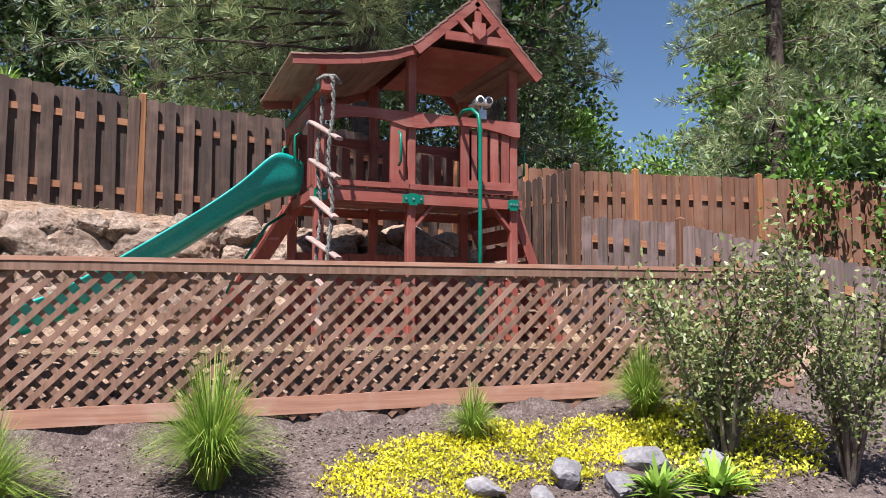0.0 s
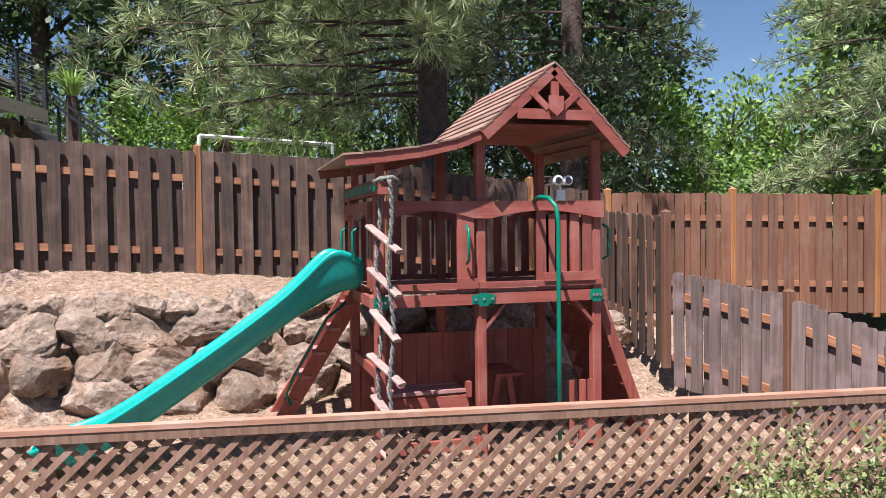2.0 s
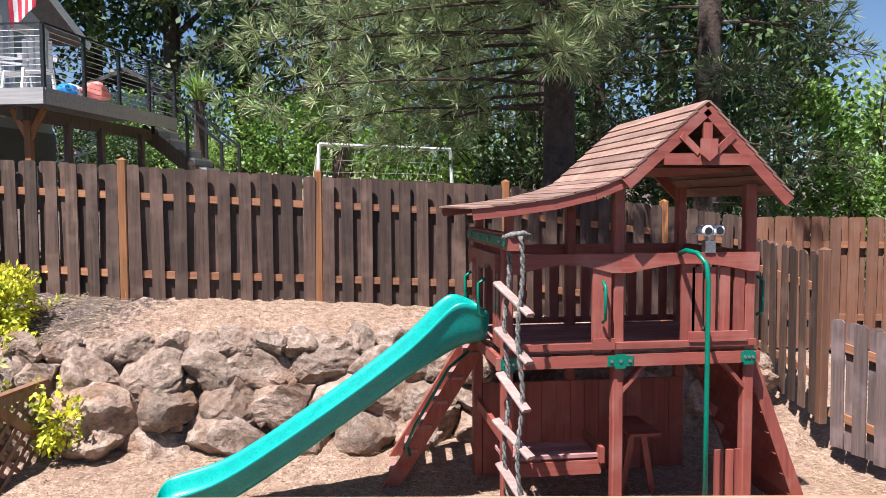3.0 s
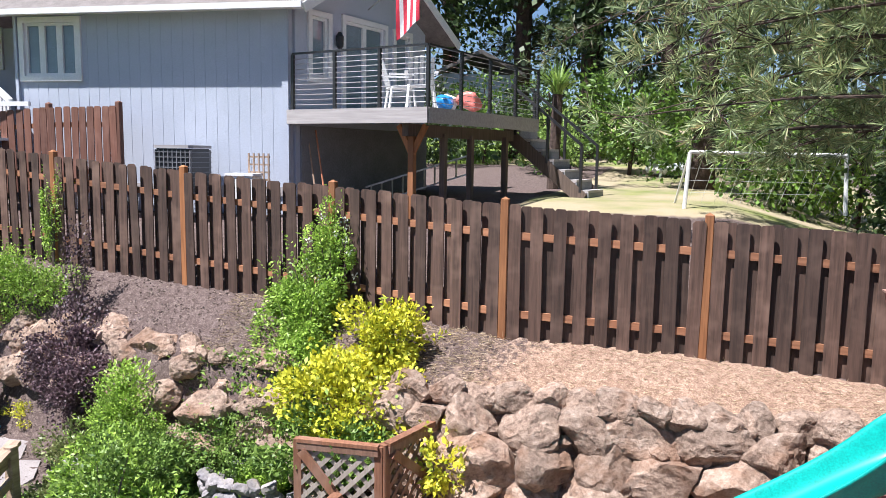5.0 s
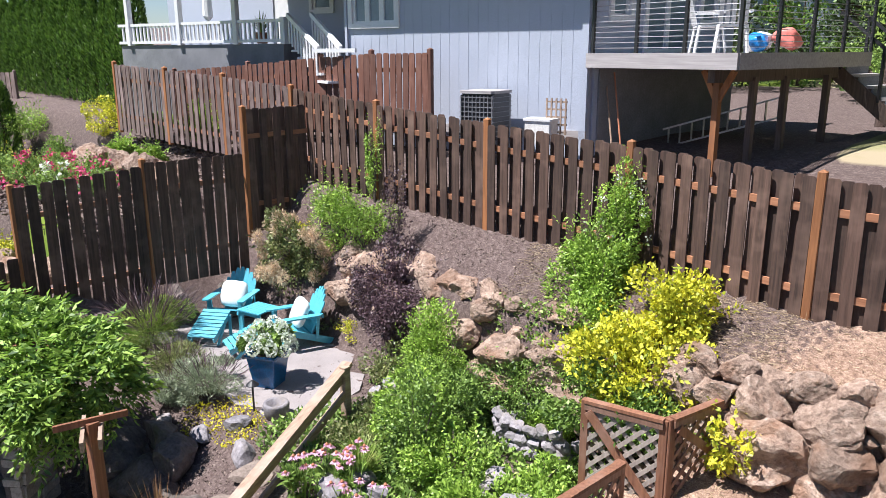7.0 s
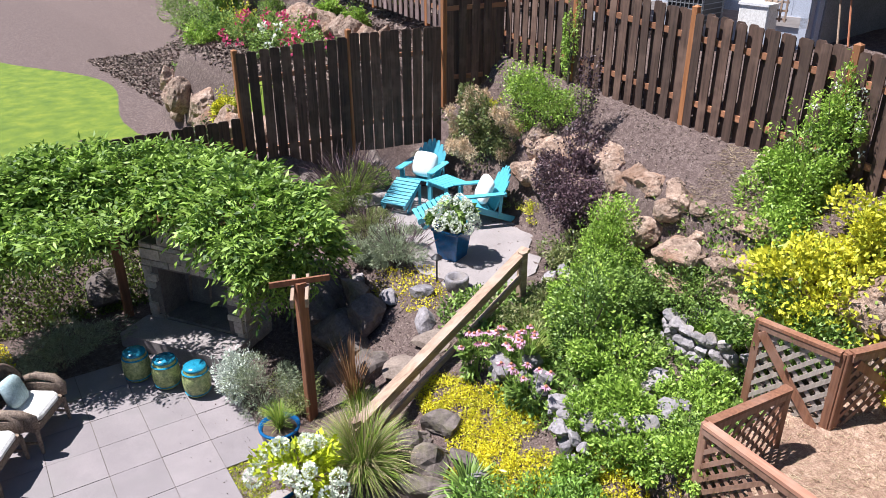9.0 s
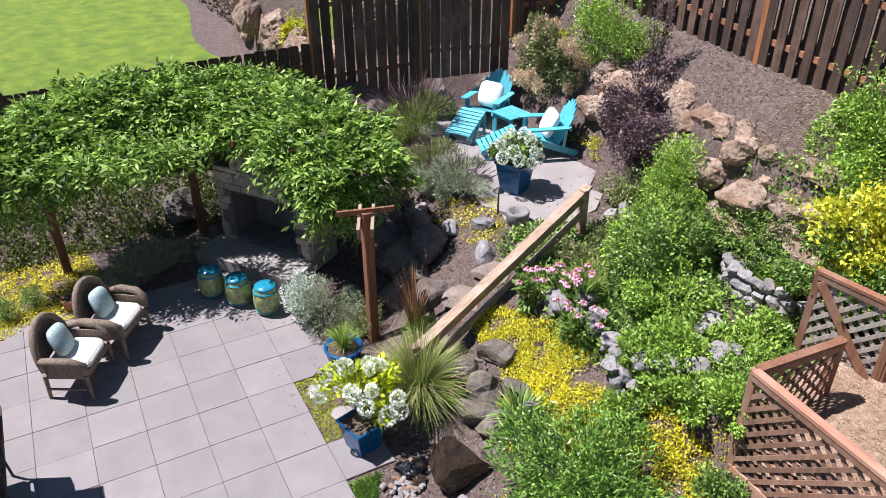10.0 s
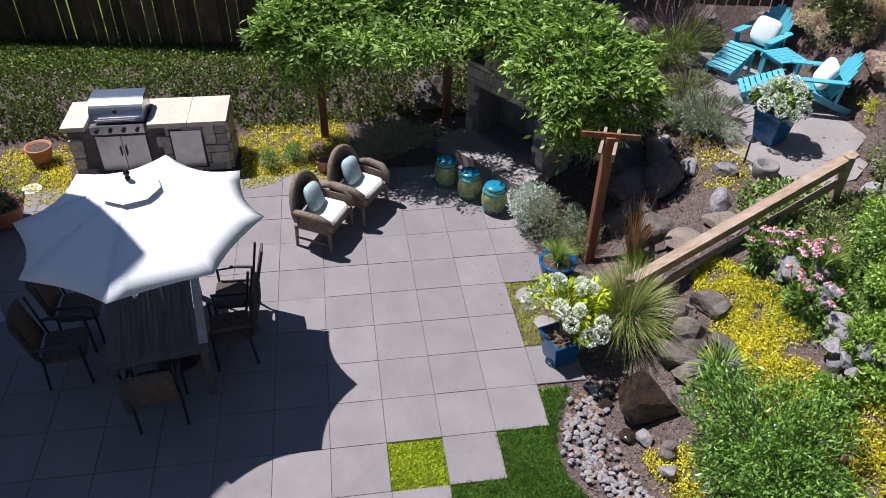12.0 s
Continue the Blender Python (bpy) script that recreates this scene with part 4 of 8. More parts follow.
    part("knot", Geo().tube([(-0.05, 0, 2.53), (0.0, -0.06, 2.56), (0.09, -0.06, 2.57), (0.16, 0, 2.54), (0.08, 0.06, 2.56), (-0.05, 0, 2.53)], 0.026, 7), ROPE, rl, smooth=True)


play_set()


# ---- house behind the fence ----
HA, HANG, DANG = V((-9.31, 6.61, 0)), 4.1, -14.9
# The panes' pale blue is reflected daylight put into the base colour.
PANE = plain("window pane coloured as if reflecting daylight", (0.20, 0.26, 0.30), 0.05, vary=0.2, scale=1.5)


def wall_open(x0, x1, y, z0, z1, holes, t=0.14):
    """Upright wall along x with rectangular holes, as thick panels round them."""
    out = []
    xs = sorted({x0, x1, *[h[0] for h in holes], *[h[1] for h in holes]})
    for a, b in zip(xs, xs[1:]):
        hs = [h for h in holes if h[0] <= a + 1e-6 and h[1] >= b - 1e-6]
        spans = [(z0, z1)] if not hs else [(z0, hs[0][2]), (hs[0][3], z1)]
        for c, d in spans:
            out.append(Geo().box(b - a, t, d - c, pose((a + b) / 2, y + t / 2, (c + d) / 2)))
    return out


def window(x0, x1, z0, z1, y, panes, parent, m=None):
    """Proud white casing, sashes and panes set back in the opening."""
    w = part("window", Geo().box(x1 - x0 + 0.2, 0.05, 0.1, pose((x0 + x1) / 2, y - 0.02, z0 - 0.05)).box(x1 - x0 + 0.2, 0.05, 0.1, pose((x0 + x1) / 2, y - 0.02, z1 + 0.05)).box(0.1, 0.05, z1 - z0, pose(x0 - 0.05, y - 0.02, (z0 + z1) / 2)).box(0.1, 0.05, z1 - z0, pose(x1 + 0.05, y - 0.02, (z0 + z1) / 2)), WHITE, parent, "white framed window", m)
    for k in range(panes):
        a, b = x0 + (x1 - x0) * k / panes, x0 + (x1 - x0) * (k + 1) / panes
        part("pane", Geo().box(b - a - 0.08, 0.012, z1 - z0 - 0.06, pose((a + b) / 2, y + 0.05, (z0 + z1) / 2)), PANE, w)
        part("sash", Geo().box(0.06, 0.05, z1 - z0, pose(a + 0.03, y + 0.03, (z0 + z1) / 2)).box(0.06, 0.05, z1 - z0, pose(b - 0.03, y + 0.03, (z0 + z1) / 2)).box(b - a - 0.12, 0.05, 0.05, pose((a + b) / 2, y + 0.03, z0 + 0.025)).box(b - a - 0.12, 0.05, 0.05, pose((a + b) / 2, y + 0.03, z1 - 0.025)), WHITE, w)
    return w


def house():
    """Local frame: x runs along the front wall, 0 at the deck-side corner; the gable wall leaves it at a slant."""
    H = thing("house", "blue-grey sided house with white trim and brown shingle roof", "house", (HA.x, HA.y, 0), HANG)
    zg, zf, back = 2.6, 6.28, 2.2
    slant = pose(0, 0.0, 0, 0, 0, 90 + DANG - HANG)
    sx, sy = math.cos(radians(90 + DANG - HANG)), math.sin(radians(90 + DANG - HANG))
    for g in wall_open(-5.45, 0, 0, zg, zf, [(-5.22, -4.12, 5.03, 5.98)]) + wall_open(-14, -5.45, back, zg + 1.0, zf, [(-8.35, -7.75, 5.50, 6.20), (-9.75, -9.2, 4.55, 6.17)]):
        part("wall_panel", g, SIDING, H)
    for k in range(26):
        part("groove_batten", Geo().box(0.006, 0.006, zf - zg - 0.02 if not 0 < k < 7 else 2.3, pose(-5.4 + k * 0.212, -0.001, (zf + zg) / 2 if not 0 < k < 7 else zg + 1.16)), SIDING, H)
    part("base_board", Geo().box(5.3, 0.03, 0.16, pose(-2.65, -0.02, 3.02)), DECKWOOD, H, "pale board along the wall foot")
    part("corner_board", Geo().box(0.12, 0.03, zf - zg, pose(-0.07, -0.02, (zf + zg) / 2)), SIDING, H)
    part("wall", Geo().box(0.14, back, zf - zg, pose(-5.38, back / 2 + 0.14, (zf + zg) / 2)), SIDING, H)
    for g in wall_open(0.15, 4.3, 0, zg, zf, [(0.55, 1.0, 5.05, 6.1), (1.5, 2.75, 4.45, 6.15), (3.15, 3.65, 5.0, 6.12)]):
        part("gable_wall", g, SIDING, H, "", slant)
    part("gable_top", Geo().prism([(0.1, zf), (4.3, zf), (2.15, zf + 1.1)], lambda u, z: (u * sx, u * sy, z), lambda u, z: (u * sx - 0.14, u * sy, z)), SIDING, H)
    window(-5.22, -4.12, 5.03, 5.98, 0, 3, H)
    window(-8.35, -7.75, 5.50, 6.20, back, 1, H)
    window(0.55, 1.0, 5.05, 6.1, 0, 1, H, slant)
    window(1.5, 2.75, 4.45, 6.15, 0, 2, H, slant)
    window(3.15, 3.65, 5.0, 6.12, 0, 1, H, slant)
    part("wall_lantern", Geo().lathe([(0.03, 0), (0.07, 0.05), (0.075, 0.22), (0.03, 0.3)], 10, slant @ pose(1.24, -0.1, 5.6)), BLACK, H, "black wall lantern")
    part("door", Geo().box(0.55, 0.05, 1.62, pose(-9.475, back + 0.06, 5.36)), WHITE, H, "white entry door")
    rise = 1.25
    prof = [(-0.36, zf - 0.20), (-0.36, zf - 0.12), (2.15, zf + rise + 0.1), (4.66, zf - 0.14), (4.66, zf - 0.22), (2.15, zf + rise)]
    part("roof", Geo().prism(prof, lambda u, z: (0.55 + u * sx, u * sy, z), lambda u, z: (-10.4 + u * sx, u * sy, z)), SHINGLE, H, "brown-grey asphalt shingle roof")
    part("gutter", Geo().box(10.9, 0.09, 0.10, pose(-5.05, -0.40, zf - 0.17)), WHITE, H, "white gutter")
    part("soffit", Geo().box(10.8, 0.36, 0.02, pose(-5.05, -0.18, zf - 0.16)), WHITE, H)
    for u0, u1 in ((-0.4, 2.15), (4.7, 2.15)):
        part("rake_board", Geo().bar((0.56 + u0 * sx, u0 * sy, zf - 0.22), (0.56 + u1 * sx, u1 * sy, zf + rise - 0.02), 0.03, 0.16), WHITE, H)
    # Dark panel added over the gable wall in place of the under-deck shade.
    part("foundation", Geo().box(4.1, 0.03, 1.5, slant @ pose(2.3, -0.02, 3.42)), CONCRETE, H, "dark panel standing in for shade under the deck")
    part("downspout", Geo().box(0.06, 0.05, 3.0, pose(-5.38, -0.03, 4.6)), SIDING, H)


house()


def deck():
    D = thing("raised_deck", "raised grey deck with black cable railing on timber posts", "deck", (HA.x, HA.y, 0), DANG)
    Wd, L, zt = 2.80, 4.1, 4.42
    for k in range(19):
        part("deck_board", Geo().box(0.138, L, 0.03, pose(0.07 + k * 0.147, L / 2, zt - 0.015)), DECKWOOD, D)
    part("fascia", Geo().box(Wd + 0.06, 0.04, 0.24, pose(Wd / 2, -0.03, zt - 0.11)), DECKWOOD, D)
    part("fascia", Geo().box(0.04, L, 0.24, pose(Wd + 0.02, L / 2, zt - 0.11)), DECKWOOD, D)
    part("beam", Geo().box(0.12, L - 0.3, 0.2, pose(Wd - 0.5, L / 2, zt - 0.33)), GREYBEAM_SHADE, D)
    # Rear posts get the darker timber: under-deck shade put into their colour.
    for x, y in ((Wd - 0.5, 0.35), (Wd - 0.45, 1.25), (Wd - 0.45, 2.2), (Wd - 0.3, 3.3)):
        part("support_post", Geo().box(0.10, 0.10, 1.9, pose(x, y, zt - 1.32)), CEDAR if y < 1 else GREYBEAM_SHADE, D)
    for q in (-1, 1):
        part("knee", Geo().bar((Wd - 0.5, 0.35, zt - 0.72), (Wd - 0.5 + q * 0.26, 0.35, zt - 0.25), 0.05, 0.09), CEDAR, D)
    runs = [((0.06, 0.02), (Wd, 0.02), 3), ((Wd, 0.02), (Wd, L), 4)]
    for (x0, y0), (x1, y1), n in runs:
        for k in range(n + 1):
            if (x0, y0) == (Wd, 0.02) and k == 0:
                continue
            part("rail_post", Geo().box(0.05, 0.05, 0.95, pose(x0 + (x1 - x0) * k / n, y0 + (y1 - y0) * k / n, zt + 0.46)), BLACK, D)
        part("top_rail", Geo().bar((x0, y0, zt + 0.95), (x1, y1, zt + 0.95), 0.055, 0.03), BLACK, D)
        for c in range(10):
            part("cable", Geo().tube([(x0, y0, zt + 0.09 + c * 0.085), (x1, y1, zt + 0.09 + c * 0.085)], 0.006, 5), STEEL, D)
    for k in range(7):
        part("step", Geo().box(0.30, 0.85, 0.05, pose(Wd - 0.55 + 0.25 * k, L + 0.5, zt - 0.2 - 0.2 * k)), DECKWOOD, D)
        part("riser", Geo().box(0.03, 0.85, 0.16, pose(Wd - 0.41 + 0.25 * k, L + 0.5, zt - 0.3 - 0.2 * k)), CONCRETE, D)
    for y in (L + 0.05, L + 0.95):
        part("stringer", Geo().bar((Wd - 0.75, y, zt - 0.2), (Wd + 1.0, y, zt - 1.55), 0.04, 0.26), GREYBEAM_SHADE, D)
        part("stair_rail", Geo().bar((Wd - 0.6, y, zt + 0.70), (Wd + 0.95, y, zt - 0.5), 0.05, 0.05), BLACK, D)
        for k in range(3):
            part("rail_post", Geo().box(0.05, 0.05, 0.95, pose(Wd - 0.5 + 0.72 * k, y, zt + 0.18 - 0.56 * k)), BLACK, D)


deck()


# ---- patio ----
PA, PU, PV = V((-9.92, -5.81, -1.345)), V((0.052, 0.608, 0)), V((0.608, -0.052, 0))
pat = thing("patio", "grey square concrete paver patio with thin joints", "patio", kind="structure")
TILE = Geo().box(0.602, 0.602, 0.05, None, 0.005).mesh("paver", PAVER)
PROT = math.degrees(math.atan2(-0.052, 0.608))


def patio_has(i, j):
    if i > 4 or i < -9 or j < -6:
        return False
    if i == 4:
        return j <= -2
    if i == 3:
        return j <= 2
    if i == 2:
        return j <= 3
    if i == 1:
        return j <= 2 or j > 3 and j < 8
    return j < 8


for i in range(-9, 6):
    for j in range(-6, 8):
        if patio_has(i, j):
            p = PA + PU * (i + 0.5) + PV * (j + 0.5)
            part("paver", TILE, PAVER, pat, "", pose(p.x, p.y, p.z - 0.025 + rng.normal() * 0.0015, 0, 0, PROT))
sand = Geo()
for i in range(-9, 6):
    for j in range(-6, 8):
        if patio_has(i, j) or (i, j) == (4, 1):
            p = PA + PU * (i + 0.5) + PV * (j + 0.5)
            sand.box(0.61, 0.61, 0.03, pose(p.x, p.y, p.z - 0.021, 0, 0, PROT))
part("joint_sand", sand, SANDJ, pat, "grey-tan sand in the joints")
for i, j in ((4, 1),):
    p = PA + PU * (i + 0.5) + PV * (j + 0.5)
    part("paver", TILE, PAVER, pat, "", pose(p.x, p.y, p.z - 0.025, 0, 0, PROT))


def patio_at(i, j, z=0.0):
    p = PA + PU * i + PV * j
    return (p.x, p.y, p.z + z)


# ---- patio furniture and fixtures ----
GZ = -1.345
CANVAS = speckled("white umbrella canvas", (0.86, 0.87, 0.88), (0.92, 0.92, 0.92), 3, 0.85, 0.1, 0.004, 90)
GREYTABLE = wood("weathered grey table slats", (0.055, 0.046, 0.046), (0.14, 0.12, 0.12), axis=1, vary=0.15)
TABLE_RIM = wood("pale table rim", (0.30, 0.28, 0.28), (0.42, 0.40, 0.40), axis=0, vary=0.1)
WICKER = speckled("brown wicker", (0.10, 0.07, 0.05), (0.27, 0.20, 0.155), 30, 0.75, 0.9, 0.012, 60, kind="Object")
TANCUSH = speckled("dark brown seat cloth", (0.055, 0.042, 0.035), (0.10, 0.075, 0.06), 12, 0.9, 0.2)
CREAM = speckled("cream cushion cloth", (0.72, 0.70, 0.66), (0.84, 0.82, 0.78), 10, 0.9, 0.2, kind="Object")
TEALCUSH = speckled("pale teal pillow cloth", (0.30, 0.42, 0.45), (0.46, 0.58, 0.60), 14, 0.9, 0.2, kind="Object")
LEDGE = speckled("grey-tan ledge stone", (0.32, 0.28, 0.245), (0.54, 0.475, 0.42), 5, 0.9, 0.5, 0.01, 30, stain=(0.33, 0.25, 0.19), vary=0.25)
MORTAR = speckled("dark mortar", (0.12, 0.10, 0.09), (0.18, 0.15, 0.14), 10, 0.95, 0.4)
SLAB = speckled("tan counter slab", (0.52, 0.44, 0.36), (0.62, 0.54, 0.46), 3, 0.7, 0.2, 0.004, 60)
INOX = speckled("brushed stainless steel", (0.42, 0.43, 0.45), (0.58, 0.58, 0.60), 4, 0.28, 0.05, 0.002, 120, 1.0, "Object")
SOOT = speckled("sooty firebox", (0.10, 0.09, 0.085), (0.20, 0.18, 0.17), 4, 0.95, 0.4)
TERRA = plain("terracotta glaze", (0.42, 0.17, 0.09), 0.5, vary=0.2)
STOOLGREEN = speckled("green glazed ceramic", (0.14, 0.20, 0.075), (0.42, 0.46, 0.19), 14, 0.25, 0.05, kind="Object", stain=(0.07, 0.09, 0.045))
STOOLBLUE = plain("blue glazed ceramic", (0.02, 0.22, 0.34), 0.2, vary=0.3)


def umbrella():
    c = (-9.82, -7.6)
    th = thing("patio_umbrella", "white octagonal market umbrella standing over the table", "umbrella", (c[0], c[1], GZ))
    R, ze, za, n, m = 1.28, 2.07, 2.52, 8, 6
    ang = [math.radians(-9 + 45 * k) for k in range(n)]
    for k in range(n):
        a0, a1 = ang[k], ang[(k + 1) % n]
        vs, fs = [], []
        for i in range(m + 1):
            f = 0.1 + 0.9 * i / m
            for j in range(m + 1):
                s = j / m
                p = V((math.cos(a0), math.sin(a0))) * (1 - s) + V((math.cos(a1), math.sin(a1))) * s
                sag = 4 * s * (1 - s)
                vs.append((p.x * R * f * (1 - 0.075 * sag * f), p.y * R * f * (1 - 0.075 * sag * f), za + (ze - za) * f ** 1.12 - 0.05 * sag * f * f))
        for i in range(m):
            for j in range(m):
                q = i * (m + 1) + j
                fs.append((q, q + 1, q + m + 2, q + m + 1))
        g = Geo().add(vs, fs)
        pn = part("canopy_panel", g, CANVAS, th, "white canvas panel" if k == 0 else "", None, True)
        sd = pn.modifiers.new("thick", "SOLIDIFY")
        sd.thickness = 0.004
        part("rib", Geo().bar((0.05 * math.cos(a0), 0.05 * math.sin(a0), za - 0.05), (R * 0.98 * math.cos(a0), R * 0.98 * math.sin(a0), ze - 0.015), 0.014, 0.012), STEEL, th)
    vent = Geo().add([(0, 0, za + 0.06)] + [(0.30 * math.cos(a), 0.30 * math.sin(a), za - 0.045) for a in ang], [(0, 1 + k, 1 + (k + 1) % n) for k in range(n)])
    part("vent", vent, CANVAS, th).modifiers.new("thick", "SOLIDIFY").thickness = 0.004
    part("finial", Geo().lathe([(0.012, 0), (0.03, 0.02), (0.02, 0.05), (0.034, 0.08), (0.012, 0.12)], 12, pose(0, 0, za + 0.05)), BLACK, th, "dark finial knob")
    part("pole", Geo().tube([(0, 0, 0), (0, 0, za)], 0.022, 10), STEEL, th)
    part("base", Geo().lathe([(0.26, 0), (0.26, 0.05), (0.06, 0.09), (0.04, 0.2)], 20), BLACK, th)


umbrella()


def dining_table():
    th = thing("dining_table", "weathered grey slatted outdoor table with pale rim", "table", (-9.98, -7.74, GZ), 96)
    L, W, z = 1.06, 1.86, 0.75
    for k in range(15):
        part("slat", Geo().box(0.062, W - 0.24, 0.024, pose(-L / 2 + 0.13 + k * 0.0566, 0, z - 0.012)), GREYTABLE, th)
    for s in (-1, 1):
        part("rim", Geo().box(L, 0.115, 0.03, pose(0, s * (W / 2 - 0.058), z - 0.012)), GREYTABLE, th)
        part("rim", Geo().box(0.10, W - 0.23, 0.03, pose(s * (L / 2 - 0.05), 0, z - 0.012)), TABLE_RIM if s > 0 else GREYTABLE, th, "pale worn side board" if s > 0 else "")
        for q in (-1, 1):
            part("leg", Geo().box(0.075, 0.075, z - 0.03, pose(s * (L / 2 - 0.07), q * (W / 2 - 0.08), (z - 0.03) / 2), 0.01), GREYTABLE, th)


dining_table()


def dining_chair(x, y, rz):
    th = thing("dining_chair", "dark framed outdoor dining chair with brown sling seat", "chair", (x, y, GZ), rz, "chairs round the table")
    for s in (-1, 1):
        part("leg", Geo().tube([(s * 0.25, -0.22, 0), (s * 0.25, -0.22, 0.62)], 0.016), BLACK, th)
        part("leg", Geo().tube([(s * 0.25, 0.24, 0), (s * 0.25, 0.20, 0.42), (s * 0.25, 0.30, 1.02)], 0.016), BLACK, th)
        part("armrest", Geo().tube([(s * 0.25, -0.24, 0.63), (s * 0.26, 0.0, 0.65), (s * 0.25, 0.24, 0.64)], 0.022), BLACK, th)
    part("seat", Geo().box(0.48, 0.46, 0.05, pose(0, -0.01, 0.43), 0.05), TANCUSH, th)
    vs = [(u * 0.24, 0.235 + 0.13 * w + 0.02 * (1 - u * u) + d, 0.46 + 0.55 * w + 0.04 * (1 - u * u) * w) for d in (0, 0.03) for w in (0, 0.33, 0.66, 1) for u in (-1, -0.5, 0, 0.5, 1)]
    fs = [(o + i * 5 + j, o + i * 5 + j + 1, o + i * 5 + j + 6, o + i * 5 + j + 5) for o in (0, 20) for i in range(3) for j in range(4)]
    fs += [(15 + j, 16 + j, 36 + j, 35 + j) for j in range(4)] + [(i * 5, i * 5 + 5, i * 5 + 25, i * 5 + 20) for i in range(3)] + [(i * 5 + 4, i * 5 + 9, i * 5 + 29, i * 5 + 24) for i in range(3)]
    part("backrest", Geo().add(vs, fs), TANCUSH, th, "", None, True)
    return th


ch = dining_chair(-9.75, -6.92, 4)
copy_thing(ch, pose(-10.35, -6.86, GZ, 0, 0, -6))
copy_thing(ch, pose(-8.98, -7.72, GZ, 0, 0, -86))
copy_thing(ch, pose(-9.85, -8.78, GZ, 0, 0, 182))
copy_thing(ch, pose(-10.5, -8.7, GZ, 0, 0, 178))


def wicker_chair(x, y, rz):
    th = thing("wicker_chair", "brown wicker armchair with cream seat cushion and teal pillow", "chair", (x, y, GZ), rz, "wicker chairs on the patio")
    # faces local -y
    rim = [(0.36 * math.cos(a), 0.22 + 0.10 * math.sin(a), 0.52 + 0.46 * math.sin(a)) for a in np.linspace(-0.15, math.pi + 0.15, 13)]
    part("back_rim", Geo().tube(rim, 0.045, 9), WICKER, th, "", None, True)
    vs, fs = [], []
    for d in (0, 0.035):
        for i in range(7):
            for j in range(9):
                a = math.pi * j / 8
                f = i / 6
                vs.append((0.36 * math.cos(a) * (0.15 + 0.85 * f), 0.22 + 0.10 * math.sin(a) * f + d + 0.05 * (1 - f), 0.46 + 0.5 * math.sin(a) * f))
    for o in (0, 63):
        fs += [(o + i * 9 + j, o + i * 9 + j + 1, o + i * 9 + j + 10, o + i * 9 + j + 9) for i in range(6) for j in range(8)]
    part("backrest", Geo().add(vs, fs), WICKER, th, "", None, True)
    for s in (-1, 1):
        part("armrest", Geo().tube([(s * 0.35, 0.24, 0.60), (s * 0.40, 0.05, 0.64), (s * 0.39, -0.18, 0.62), (s * 0.36, -0.30, 0.54), (s * 0.34, -0.30, 0.40)], [0.045, 0.05, 0.055, 0.05, 0.035], 9), WICKER, th, "", None, True)
        part("side_panel", Geo().box(0.03, 0.44, 0.22, pose(s * 0.34, -0.05, 0.46)), WICKER, th)
        for yy in (-0.28, 0.24):
            part("leg", Geo().tube([(s * 0.33, yy, 0.36), (s * 0.34, yy * 1.05, 0)], [0.03, 0.022], 8), WICKER, th)
        part("stretcher", Geo().tube([(s * 0.33, -0.28, 0.14), (s * 0.33, 0.24, 0.14)], 0.016), WICKER, th)
    part("seat_frame", Geo().box(0.68, 0.56, 0.09, pose(0, -0.02, 0.36), 0.05), WICKER, th)
    c = part("seat_cushion", Geo().box(0.58, 0.54, 0.10, pose(0, -0.04, 0.45), 0.08), CREAM, th, "cream seat cushion")
    c.modifiers.new("soft", "BEVEL").width = 0.03
    bm = bmesh.new()
    bmesh.ops.create_uvsphere(bm, u_segments=16, v_segments=10, radius=1)
    for v in bm.verts:
        sx = abs(v.co.x) ** 0.55 * math.copysign(1, v.co.x)
        sz = abs(v.co.z) ** 0.55 * math.copysign(1, v.co.z)
        v.co = V((sx * 0.20, v.co.y * 0.09, sz * 0.20))
    me = bpy.data.meshes.new("pillow")
    bm.to_mesh(me)
    bm.free()
    me.shade_smooth()
    me.materials.append(TEALCUSH)
    part("pillow", me, TEALCUSH, th, "pale teal pillow", pose(0.02, 0.12, 0.66, -22, 12, 8))
    return th


wc = wicker_chair(-11.86, -5.62, 146)
copy_thing(wc, pose(-12.42, -5.02, GZ, 0, 0, 140))


def stone_facing(th, x0, x1, z0, z1, m, seed, hole=None, course=0.14):
    """Rough ashlar face in the local xz plane, y towards the viewer is negative."""
    r = random.Random(seed)
    z = z0
    while z < z1 - 0.02:
        h = min(course * r.uniform(0.7, 1.4), z1 - z)
        x = x0
        while x < x1 - 0.02:
            w = min(course * r.uniform(1.0, 2.6), x1 - x)
            if x1 - x - w < 0.05:
                w = x1 - x
            if not (hole and x + w > hole[0] + 0.01 and x < hole[1] - 0.01 and z + h > hole[2] and z < hole[3] - 0.01):
                d = r.uniform(0.02, 0.05)
                part("stone", Geo().box(w - 0.014, h - 0.014, d + 0.02, pose(0, 0, 0, 90, 0, 0), 0.012), LEDGE, th, "", m @ pose(x + w / 2, -d / 2, z + h / 2, 0, r.uniform(-1.2, 1.2), 0))
            x += w
        z += h


